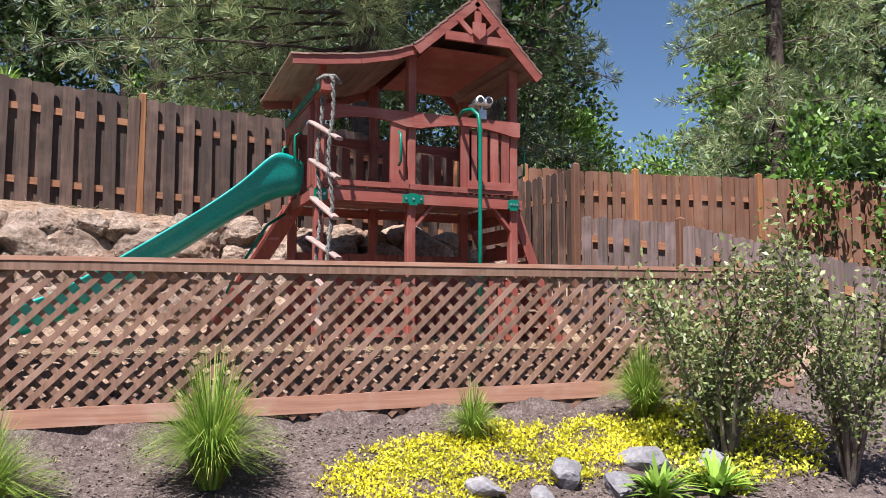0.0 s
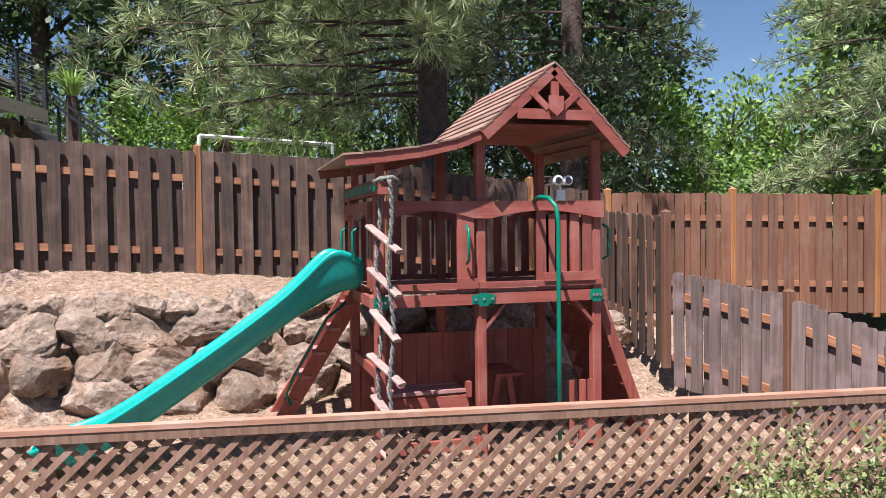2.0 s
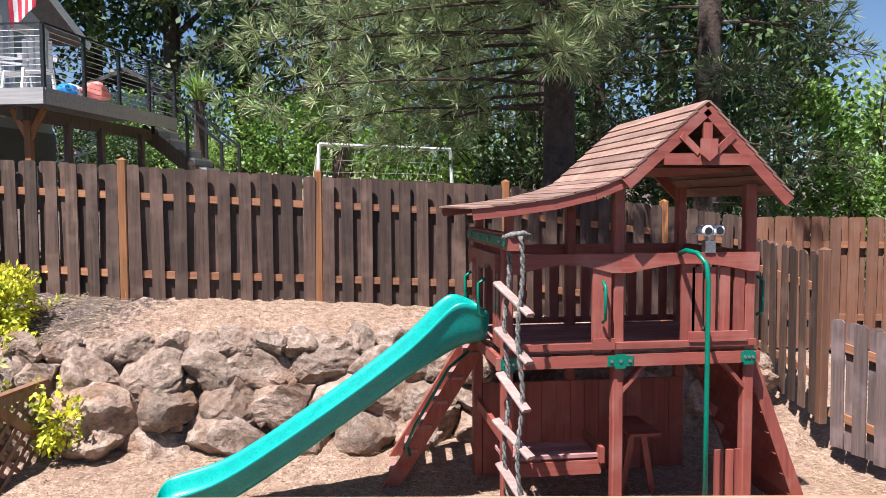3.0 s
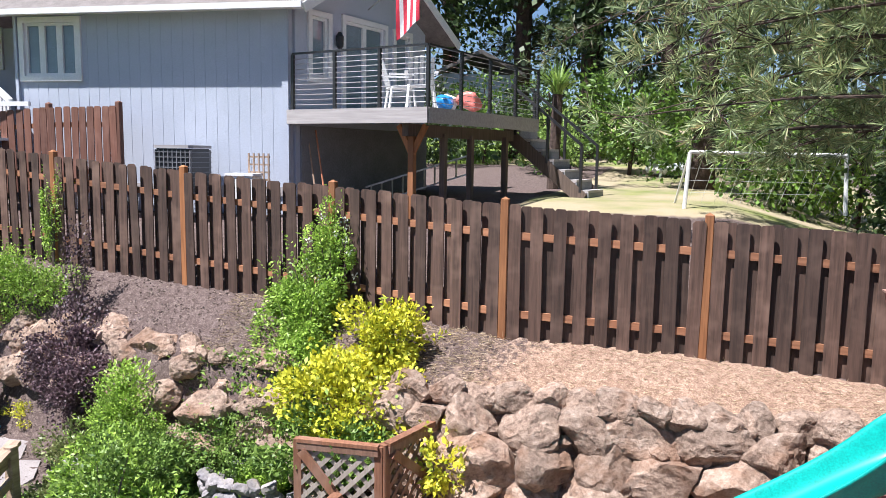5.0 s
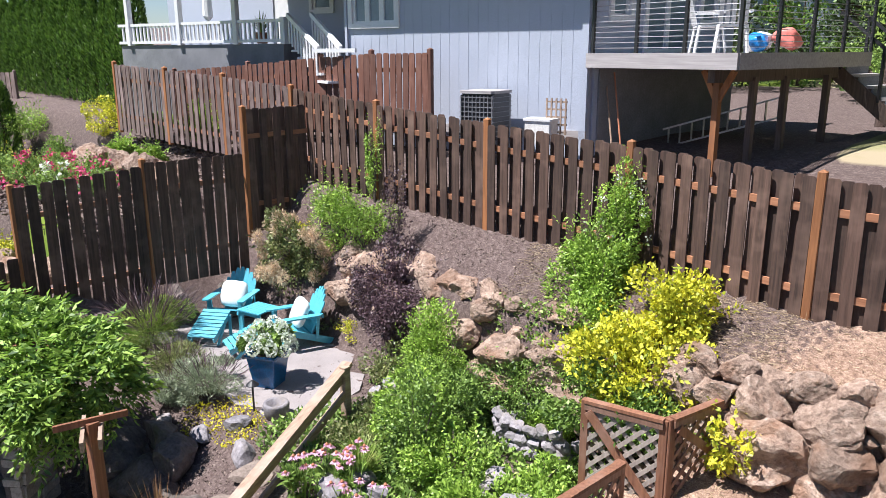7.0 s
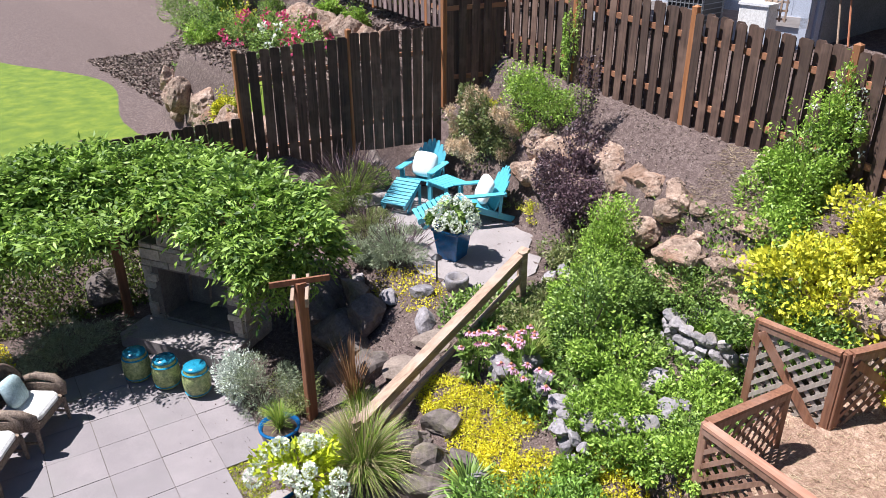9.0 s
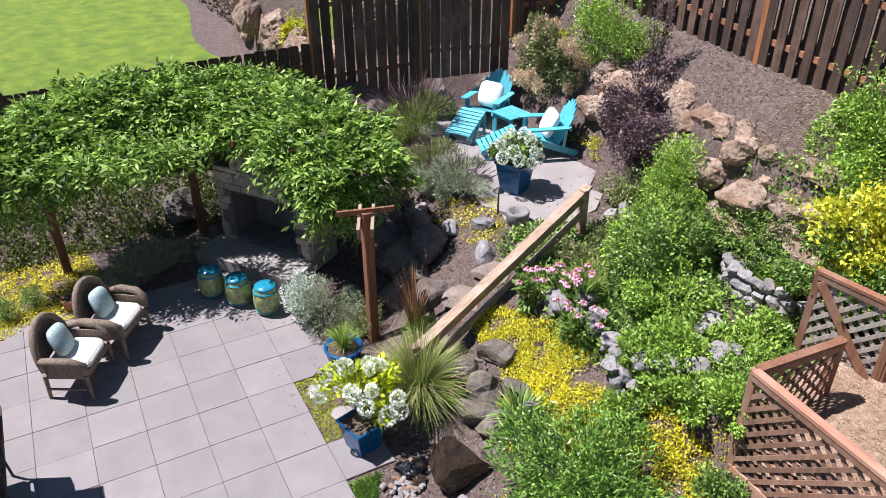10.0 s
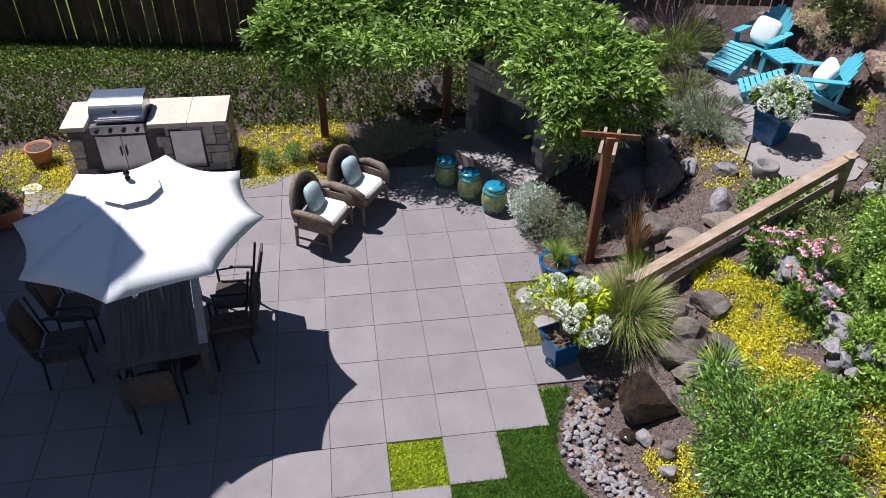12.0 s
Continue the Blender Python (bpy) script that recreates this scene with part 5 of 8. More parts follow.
def barbecue_island():
    a, b = V((-14.15, -9.33, 0)), V((-13.92, -6.86, 0))
    L = (b - a).length
    ang = math.degrees(math.atan2(b.y - a.y, b.x - a.x))
    # local: x along the front (left to right), y to the back
    th = thing("barbecue_island", "stone-faced outdoor kitchen counter with tan slab top", "outdoor kitchen", (a.x, a.y, GZ), ang)
    part("core", Geo().box(L - 0.1, 0.70, 0.84, pose(L / 2, 0.42, 0.42)), MORTAR, th)
    stone_facing(th, 0.04, L - 0.04, 0, 0.84, pose(0, 0.06, 0), 3, (0.42, 1.30, 0.08, 0.84), 0.17)
    stone_facing(th, 0.0, 0.74, 0, 0.84, pose(L - 0.04, 0.05, 0, 0, 0, 90), 4, None, 0.17)
    for k in range(3):
        w = (L - 1.28) / 2 if k else 0.36
        x = 0.18 if k == 0 else 1.28 + (k - 0.5) * (L - 1.28) / 2
        part("counter_slab", Geo().box(w - 0.006, 0.86, 0.07, pose(x, 0.40, 0.885), 0.01), SLAB, th)
    part("counter_slab", Geo().box(0.92, 0.20, 0.07, pose(0.82, 0.73, 0.885)), SLAB, th)
    dr = part("fridge_door", Geo().box(0.46, 0.03, 0.66, pose(1.83, 0.0, 0.44), 0.0), INOX, th, "steel fridge door")
    part("door_frame", Geo().box(0.52, 0.02, 0.72, pose(1.83, 0.012, 0.44)), BLACK, dr)
    # grill
    gr = thing("gas_grill", "built-in stainless steel gas grill with closed hood", "grill", (a.x, a.y, GZ), ang)
    n = 12
    prof = [(0.06, 0.0)] + [(0.36 - 0.30 * math.cos(math.pi * 0.5 * i / n) * 1.0, 0.30 * math.sin(math.pi * 0.5 * i / n)) for i in range(n + 1)] + [(0.60, 0.30), (0.66, 0.22), (0.66, 0.0)]
    part("hood", Geo().prism(prof, lambda u, z: (0.44, u, 0.93 + z), lambda u, z: (1.24, u, 0.93 + z)), INOX, gr, "curved steel hood")
    part("hood_handle", Geo().tube([(0.54, -0.03, 1.02), (1.14, -0.03, 1.02)], 0.016, 10), INOX, gr)
    part("thermometer", Geo().tube([(0.84, 0.07, 1.12), (0.84, 0.045, 1.12)], 0.035, 14), BLACK, gr)
    part("control_panel", Geo().bar((0.44, -0.03, 0.86), (1.24, -0.03, 0.86), 0.05, 0.13), INOX, gr)
    for k in range(4):
        part("knob", Geo().tube([(0.54 + 0.2 * k, -0.05, 0.86), (0.54 + 0.2 * k, -0.09, 0.86)], 0.03, 12), BLACK, gr)
    for k in range(2):
        d = part("cabinet_door", Geo().box(0.37, 0.02, 0.60, pose(0.66 + 0.38 * k, -0.01, 0.43)), INOX, gr)
        part("handle", Geo().tube([(0.81 + 0.08 * k, -0.045, 0.40), (0.81 + 0.08 * k, -0.045, 0.56)], 0.01), BLACK, d)


barbecue_island()


def fireplace():
    a, b = V((-13.86, -2.80, 0)), V((-12.80, -2.19, 0))
    L = (b - a).length
    ang = math.degrees(math.atan2(b.y - a.y, b.x - a.x))
    th = thing("fireplace", "grey-tan ledge stone outdoor fireplace with dark firebox", "fireplace", (a.x, a.y, GZ), ang)
    # opening 0..L, 0.27..1.10
    for x0, x1, z0, z1 in ((-0.24, 0.0, 0.0, 1.10), (L, L + 0.26, 0.0, 1.10), (-0.24, L + 0.26, 1.10, 1.52), (0.12, L - 0.12, 1.52, 2.25)):
        part("body", Geo().box(x1 - x0, 0.62, z1 - z0, pose((x0 + x1) / 2, 0.36, (z0 + z1) / 2)), MORTAR, th)
    part("firebox", Geo().box(L, 0.05, 0.84, pose(L / 2, 0.62, 0.68)), SOOT, th, "sooty firebox back")
    part("firebox_floor", Geo().box(L, 0.6, 0.05, pose(L / 2, 0.34, 0.245)), SOOT, th)
    stone_facing(th, -0.26, L + 0.28, 0.0, 1.52, pose(0, 0.05, 0), 8, (0.0, L, 0.1, 1.08), 0.15)
    stone_facing(th, 0.10, L - 0.10, 1.52, 2.25, pose(0, 0.05, 0), 9, None, 0.15)
    stone_facing(th, 0.0, 0.62, 0.0, 1.52, pose(L + 0.26, 0.05, 0, 0, 0, 90), 10, None, 0.15)
    stone_facing(th, 0.0, 0.62, 1.52, 2.25, pose(L - 0.12, 0.05, 0, 0, 0, 90), 12, None, 0.15)
    stone_facing(th, -0.62, 0.0, 0.0, 1.52, pose(-0.24, 0.05, 0, 0, 0, -90), 11, None, 0.15)
    part("hearth", Geo().box(L + 0.7, 0.62, 0.22, pose(L / 2, -0.28, 0.11), 0.01), FLAG, th, "grey raised hearth slab")


fireplace()


def garden_stool(x, y):
    th = thing("garden_stool", "green patterned ceramic garden stool with blue top", "stool", (x, y, GZ), 0, "ceramic stools by the hearth")
    part("body", Geo().lathe([(0.13, 0), (0.15, 0.02), (0.185, 0.12), (0.195, 0.22), (0.185, 0.33), (0.155, 0.41), (0.15, 0.425)], 24), STOOLGREEN, th, "", None, True)
    part("top", Geo().lathe([(0.152, 0.42), (0.158, 0.435), (0.15, 0.455), (0.05, 0.465)], 24), STOOLBLUE, th, "blue glazed top", None, True)
    for z in (0.06, 0.375):
        part("stud_band", Geo().lathe([(0.165 if z < 0.2 else 0.172, z - 0.012), (0.178 if z < 0.2 else 0.184, z), (0.165 if z < 0.2 else 0.172, z + 0.012)], 24), STOOLBLUE, th)
    return th


st = garden_stool(-12.86, -3.55)
copy_thing(st, pose(-12.43, -3.28, GZ, 0, 0, 40))
copy_thing(st, pose(-11.99, -3.01, GZ, 0, 0, 95))


def pergola():
    th = thing("pergola", "curved cedar pergola carrying a leafy vine", "pergola", (-13.5, -3.2, GZ))
    M = pose(13.5, 3.2, -GZ)
    posts = [(-14.7, -5.3, 0.6), (-14.75, -3.1, 0.68), (-13.05, -1.5, 0.66)]
    for x, y, z in posts:
        part("post", Geo().box(0.13, 0.13, z - GZ, pose(x, y, (z + GZ) / 2), 0.01), PERGOLA, th, "", M)
    ctr = [V((-14.5, -5.6, 0.62)), V((-14.95, -4.3, 0.68)), V((-14.4, -2.9, 0.72)), V((-13.3, -2.1, 0.70)), V((-11.9, -1.65, 0.62))]
    for a, b in zip(ctr, ctr[1:]):
        d = (b - a).normalized()
        n = V((-d.y, d.x, 0))
        for s in (-0.4, 0.4):
            part("beam", Geo().bar(a + n * s, b + n * s, 0.05, 0.14), PERGOLA, th, "", M)
        for k in range(4):
            c = a + (b - a) * (k / 4)
            part("rafter", Geo().bar(c - n * 0.62 + V((0, 0, 0.11)), c + n * 0.62 + V((0, 0, 0.11)), 0.04, 0.09), PERGOLA, th, "", M)
    # free-standing post with crossed arms
    t2 = thing("trellis_post", "cedar post with crossed arms at its top", "post", (-10.45, -2.07, GZ))
    part("post", Geo().box(0.125, 0.125, 2.12, pose(0, 0, 1.02), 0.012), PERGOLA, t2)
    for s in (-0.085, 0.085):
        part("arm", Geo().bar((s, -0.36, 1.98), (s, 0.30, 1.98), 0.04, 0.11), HANDRAIL, t2, "", pose(0, 0, 0, 0, 0, 60))
    part("arm", Geo().bar((-0.36, 0, 2.09), (0.36, 0, 2.09), 0.035, 0.07), PERGOLA, t2, "", pose(0, 0, 0, 0, 0, 70))


pergola()


def handrail():
    th = thing("handrail", "tan timber double handrail of the garden steps", "handrail", (-9.86, 1.03, -0.35))
    M = pose(9.86, -1.03, 0.35)
    a, b = V((-9.18, -2.2, -0.60)), V((-9.86, 1.03, 0.42))
    part("top_rail", Geo().bar(a, b + (b - a) * 0.03, 0.14, 0.05), HANDRAIL, th, "", M)
    part("side_rail", Geo().bar(a + V((0, 0, -0.11)), b + V((0, 0, -0.11)), 0.045, 0.12), HANDRAIL, th, "", M)
    part("lower_rail", Geo().bar(a + V((0.03, 0.1, -0.30)), b + V((0.03, 0, -0.34)), 0.05, 0.10), HANDRAIL, th, "", M)
    part("post", Geo().box(0.11, 0.11, 1.1, pose(-9.83, 1.02, -0.1), 0.01), HANDRAIL, th, "", M)
    part("post", Geo().box(0.11, 0.11, 0.9, pose(-9.2, -2.15, -0.95), 0.01), HANDRAIL, th, "", M)
    for k in range(5):
        s = thing("garden_step", "grey flat stone step of the garden path", "step", (0, 0, 0), 0, "garden path steps", "structure")
        x, y = -9.75 - 0.09 * k * 0.6, -1.55 + 0.55 * k
        me = boulder_mesh("slab", STEPST, 60 + k, 0.12, 0.22, 2)
        o = part("slab", me, STEPST, s)
        o.matrix_basis = pose(x, y, gz(x, y) - 0.0, 0, 0, 40 * k) @ M4.Diagonal((0.78, 0.62, 0.9, 1))


handrail()


# ---- seating terrace ----
TZ = -0.30
ter = thing("terrace", "irregular grey flagstone terrace under the turquoise chairs", "terrace", kind="structure")
for x, y, sx, sy, rz in ((-13.9, 2.3, 1.7, 1.5, 10), (-12.4, 2.5, 1.6, 1.5, -5), (-12.9, 1.35, 1.6, 1.1, 20), (-11.6, 1.9, 1.5, 1.3, 5), (-11.5, 1.0, 1.3, 1.0, -15), (-10.75, 1.45, 0.9, 1.4, 8), (-14.6, 1.4, 1.2, 0.9, 0), (-11.9, 2.95, 1.3, 0.8, 0), (-10.6, 0.75, 0.9, 0.7, 30)):
    o = [(sx / 2 * math.cos(a) * (1 + 0.12 * rng.normal()) * 1.12, sy / 2 * math.sin(a) * (1 + 0.1 * rng.normal()) * 1.12) for a in np.linspace(0, 2 * math.pi, 9)[:-1] + 0.39]
    g = Geo().prism(o, lambda u, w: (u, w, -0.12), lambda u, w: (u, w, 0))
    part("flagstone", g, FLAG, ter, "", pose(x, y, TZ + rng.uniform(-0.006, 0.004), 0, 0, rz))


def adirondack(x, y, rz):
    th = thing("adirondack_chair", "turquoise slatted garden chair with pale cushion", "chair", (x, y, TZ), rz, "turquoise terrace chairs")
    # faces -y
    for s in (-1, 1):
        part("front_leg", Geo().box(0.09, 0.03, 0.54, pose(s * 0.29, -0.30, 0.27)), TURQ, th)
        part("stringer", Geo().bar((s * 0.25, -0.34, 0.36), (s * 0.25, 0.55, 0.03), 0.03, 0.11, (0, 0, 1)), TURQ, th)
        part("armrest", Geo().box(0.13, 0.74, 0.024, pose(s * 0.33, -0.03, 0.56), 0.03), TURQ, th)
        part("arm_brace", Geo().bar((s * 0.29, 0.27, 0.12), (s * 0.29, 0.31, 0.55), 0.05, 0.02, (1, 0, 0)), TURQ, th)
    for k in range(6):
        part("seat_slat", Geo().box(0.50, 0.078, 0.02, pose(0, -0.30 + 0.088 * k, 0.37 - 0.030 * k, -19)), TURQ, th)
    for k in range(7):
        u = (k - 3) / 3
        h = 0.78 - 0.20 * u * u
        part("back_slat", Geo().prism([(-0.036, 0), (0.036, 0), (0.042, h * 0.9), (0.022, h), (-0.022, h), (-0.042, h * 0.9)], lambda a, z: (a, -0.01, z), lambda a, z: (a, 0.01, z)), TURQ, th, "", pose(u * 0.20, 0.20, 0.22, -24, 0, 0) @ pose(0, 0, 0, 0, u * 5.5, 0))
    part("back_rail", Geo().bar((-0.33, 0.37, 0.53), (0.33, 0.37, 0.53), 0.03, 0.07), TURQ, th)
    bm = bmesh.new()
    bmesh.ops.create_uvsphere(bm, u_segments=16, v_segments=10, radius=1)
    for v in bm.verts:
        v.co = V((abs(v.co.x) ** 0.5 * math.copysign(0.25, v.co.x), v.co.y * 0.09, abs(v.co.z) ** 0.5 * math.copysign(0.24, v.co.z)))
    me = bpy.data.meshes.new("cushion")
    bm.to_mesh(me)
    bm.free()
    me.shade_smooth()
    me.materials.append(CUSHION)
    part("cushion", me, CUSHION, th, "pale patterned cushion", pose(0, 0.08, 0.55, -24, 3, 0))
    return th


def footrest(x, y, rz):
    th = thing("footrest", "turquoise slatted footrest of the garden chair", "footrest", (x, y, TZ), rz, "turquoise footrests")
    for s in (-1, 1):
        part("side_rail", Geo().bar((s * 0.23, 0.28, 0.38), (s * 0.23, -0.34, 0.12), 0.025, 0.08), TURQ, th)
        part("leg", Geo().box(0.05, 0.025, 0.38, pose(s * 0.25, 0.24, 0.19)), TURQ, th)
        part("leg", Geo().bar((s * 0.25, 0.05, 0.28), (s * 0.25, -0.25, 0.0), 0.02, 0.06), TURQ, th)
    for k in range(8):
        part("slat", Geo().box(0.50, 0.07, 0.018, pose(0, 0.27 - 0.083 * k, 0.425 - 0.034 * k, 22)), TURQ, th)
    return th


ac1 = adirondack(-14.05, 2.42, 27)
copy_thing(ac1, pose(-12.42, 2.45, TZ, 0, 0, -24))
fr1 = footrest(-13.72, 1.68, 27)
copy_thing(fr1, pose(-12.78, 1.72, TZ, 0, 0, -24))


def side_table(x, y, rz):
    th = thing("side_table", "small turquoise slatted side table between the chairs", "table", (x, y, TZ), rz)
    for k in range(6):
        part("slat", Geo().box(0.08, 0.5, 0.02, pose(-0.22 + 0.088 * k, 0, 0.48)), TURQ, th)
    for s in (-1, 1):
        for q in (-1, 1):
            part("leg", Geo().box(0.05, 0.03, 0.47, pose(s * 0.2, q * 0.2, 0.235)), TURQ, th)
        part("apron", Geo().box(0.44, 0.02, 0.07, pose(0, s * 0.2, 0.435)), TURQ, th)


side_table(-13.25, 2.35, 5)


def square_pot(x, y, z, w, h, rz, mat, label):
    th = thing("planter", label, "planter", (x, y, z), rz)
    b, t = w * 0.36, w * 0.52
    o = [(b, 0), (t * 0.96, h * 0.92), (t * 1.04, h * 0.93), (t * 1.04, h), (t * 0.9, h), (t * 0.86, h * 0.9)]
    vs = [(sx * r, sy * r, zz) for r, zz in o for sx, sy in ((-1, -1), (1, -1), (1, 1), (-1, 1))]
    fs = [(i * 4 + k, i * 4 + (k + 1) % 4, i * 4 + 4 + (k + 1) % 4, i * 4 + 4 + k) for i in range(len(o) - 1) for k in range(4)] + [(3, 2, 1, 0)]
    p = part("pot", Geo().add(vs, fs), mat, th)
    p.modifiers.new("soft", "BEVEL").width = 0.012
    part("soil", Geo().box(t * 1.74, t * 1.74, 0.02, pose(0, 0, h * 0.9)), SOIL, th)
    return th


def round_pot(x, y, z, r, h, mat, label):
    th = thing("planter", label, "planter", (x, y, z))
    part("pot", Geo().lathe([(r * 0.62, 0), (r * 0.7, 0.02), (r * 0.95, h * 0.6), (r, h * 0.9), (r * 1.08, h * 0.93), (r * 1.08, h), (r * 0.94, h), (r * 0.9, h * 0.88), (0.02, h * 0.87)], 24), mat, th, "", None, True)
    part("soil", Geo().lathe([(r * 0.9, h * 0.86), (r * 0.88, h * 0.885), (0.02, h * 0.89)], 20), SOIL, th)
    return th


pot1 = square_pot(-11.52, 1.12, TZ, 0.46, 0.52, 20, BLUEPOT, "tapered square blue glazed planter on the terrace")
pot2 = square_pot(-8.85, -3.08, GZ, 0.40, 0.40, 10, BLUEPOT, "blue glazed planter at the patio edge")
pot3 = round_pot(-10.25, -2.62, GZ, 0.24, 0.34, BLUEPOT, "round blue glazed pot by the cedar post")
pot4 = round_pot(-14.77, -9.92, GZ, 0.2, 0.3, TERRA, "small cream and red ceramic pot")
pot5 = round_pot(-13.1, -10.15, GZ, 0.3, 0.34, TERRA, "brown clay pot with trailing plant")
pot6 = round_pot(-13.62, -5.42, GZ, 0.13, 0.2, TERRA, "small brown pot behind the chairs")
bowl = thing("stone_bowl", "round grey stone bowl by the path", "bowl", (-10.66, 0.52, -0.34))
part("bowl", Geo().lathe([(0.12, 0), (0.165, 0.05), (0.18, 0.2), (0.165, 0.23), (0.12, 0.22), (0.10, 0.14), (0.01, 0.12)], 22), GREYROCK, bowl, "", None, True)
lamp = thing("path_lamp", "small dark bronze garden path lamp", "lamp", (-11.01, 0.42, -0.34))
part("stem", Geo().tube([(0, 0, 0), (0, 0, 0.42)], 0.014, 8), BLACK, lamp)
part("hood", Geo().lathe([(0.09, 0.42), (0.085, 0.43), (0.03, 0.48), (0.005, 0.49)], 16), BLACK, lamp)
plate = thing("plate", "white plate on the gravel by the patio", "plate", (-13.96, -9.96, GZ - 0.02))
part("dish", Geo().lathe([(0.06, 0), (0.15, 0.02), (0.15, 0.03), (0.06, 0.015)], 20), WHITE, plate)


# ---- beside the house ----
def house_frame(x, y, z=0.0):
    return tuple((pose(HA.x, HA.y, 0, 0, 0, HANG) @ V((x, y, z))))


def deck_frame(x, y, z=0.0):
    return tuple((pose(HA.x, HA.y, 0, 0, 0, DANG) @ V((x, y, z))))


AX, AY, _ = house_frame(-1.72, -0.55)
ac = thing("air_conditioner", "grey air conditioning unit with dark wire grille", "air conditioner", (AX, AY, 2.92), HANG)
part("case", Geo().box(0.66, 0.66, 0.80, pose(0, 0, 0.42), 0.05), BLACK, ac)
part("lid", Geo().box(0.72, 0.72, 0.05, pose(0, 0, 0.85), 0.05), DECKWOOD, ac, "pale top cover")
for k in range(9):
    part("grille_wire", Geo().box(0.69, 0.69, 0.012, pose(0, 0, 0.08 + 0.085 * k)), CONCRETE, ac)
for k in range(9):
    part("grille_wire", Geo().box(0.012, 0.69, 0.76, pose(-0.32 + 0.08 * k, 0, 0.42)), CONCRETE, ac)
tx, ty, _ = house_frame(-0.40, -0.40)
tr = thing("trellis", "pale wooden trellis leaning among clutter by the wall", "trellis", (tx, ty, 2.65), HANG)
for k in range(5):
    part("slat", Geo().box(0.03, 0.015, 0.62, pose(-0.18 + 0.09 * k, 0, 0.72)), HANDRAIL, tr)
    part("slat", Geo().box(0.40, 0.015, 0.03, pose(0, 0.015, 0.45 + 0.13 * k)), HANDRAIL, tr)
cx, cy, _ = house_frame(-0.62, -0.5)
cl = thing("crate", "pale low box standing by the house wall", "box", (cx, cy, 2.9), HANG)
part("box", Geo().box(0.5, 0.35, 0.4, pose(0, 0, 0.2), 0.02), CREAM, cl)
part("lid", Geo().box(0.54, 0.39, 0.04, pose(0, 0, 0.42), 0.02), WHITE, cl)
for dx, lab, mt in ((0.12, "wooden rake handle leaning under the deck", HANDRAIL), (0.32, "red tool handle leaning under the deck", TERRA)):
    x, y, _ = deck_frame(dx, 0.3)
    t = thing("garden_tool", lab, "tool", (x, y, 2.75), HANG)
    part("handle", Geo().tube([(0.25, -0.15, 0), (-0.1, 0.25, 1.35)], 0.016, 6), mt, t)
x, y, _ = deck_frame(1.4, 1.9)
ld = thing("ladder", "aluminium ladder leaning sideways under the deck", "ladder", (x, y, 3.2), HANG)
for s in (-0.17, 0.17):
    part("rail", Geo().bar((-1.0, 0, -0.3 + s), (1.0, 0.2, 0.35 + s), 0.05, 0.03), STEEL, ld)
for k in range(10):
    f = (k + 0.5) / 10
    part("rung", Geo().bar((-1 + 2 * f, 0.2 * f, -0.3 + 0.65 * f - 0.17), (-1 + 2 * f, 0.2 * f, -0.3 + 0.65 * f + 0.17), 0.025, 0.025), STEEL, ld)
# things on the deck
for dx, dy, rz in ((1.55, 1.1, 120), (2.1, 0.9, 200)):
    x, y, _ = deck_frame(dx, dy)
    c = thing("deck_chair", "white plastic chair on the raised deck", "chair", (x, y, 4.42), rz, "white deck chairs")
    part("seat", Geo().box(0.46, 0.44, 0.03, pose(0, 0, 0.42), 0.05), WHITE, c)
    for k in range(5):
        part("back_slat", Geo().bar((-0.18 + 0.09 * k, 0.22, 0.44), (-0.18 + 0.09 * k, 0.34, 0.88 - 0.02 * abs(k - 2)), 0.06, 0.015, (0, 1, 0)), WHITE, c)
    for sx in (-1, 1):
        for sy in (-1, 1):
            part("leg", Geo().bar((sx * 0.2, sy * 0.18, 0.42), (sx * 0.24, sy * 0.24, 0), 0.04, 0.03), WHITE, c)
        part("arm", Geo().box(0.06, 0.44, 0.03, pose(sx * 0.25, 0.02, 0.63)), WHITE, c)
for dx, dy, r, col, lab in ((2.2, 1.5, 0.17, (0.03, 0.25, 0.65), "blue inflatable pool toy on the deck"), (2.5, 1.9, 0.19, (0.75, 0.22, 0.18), "red and white inflatable pool toy"), (2.1, 1.7, 0.18, (0.8, 0.82, 0.85), "white inflatable pool toy on the deck")):
    x, y, _ = deck_frame(dx, dy)
    t = thing("pool_toy", lab, "pool toy", (x, y, 4.42))
    me = boulder_mesh("body", plain(lab, col, 0.3), int(r * 100), 0.25, 0.8, 3)
    me.shade_smooth()
    part("body", me, None, t).matrix_basis = pose(0, 0, r * 1.1) @ M4.Diagonal((r * 2.6, r * 2.4, r * 2.6, 1))


# flag on the gable wall
x, y, _ = deck_frame(0.35, 2.0)
fl = thing("flag", "red and white striped flag with blue corner on a pole", "flag", (x, y, 6.55), HANG)
part("pole", Geo().tube([(-0.15, 0, -0.15), (0.95, -0.35, 0.55)], 0.014, 8), STEEL, fl)
RED, NAVY = plain("red cloth", (0.55, 0.03, 0.06), 0.8), plain("navy cloth", (0.03, 0.04, 0.16), 0.8)
for k in range(7):
    u0, u1 = 0.09 * k, 0.09 * (k + 1)
    vs = []
    for d in (0, 0.006):
        for i in range(7):
            z = -0.15 * i
            for u in (u0, u1):
                vs.append((0.95 - u * 0.8, -0.35 + u * 0.35 + 0.05 * math.sin(u * 9 + z * 3) + d, 0.50 - u * 0.55 + z * 1.0))
    fs = [(o + 2 * i, o + 2 * i + 1, o + 2 * i + 3, o + 2 * i + 2) for o in (0, 14) for i in range(6)]
    part("stripe", Geo().add(vs, fs), RED if k % 2 == 0 else WHITE, fl)
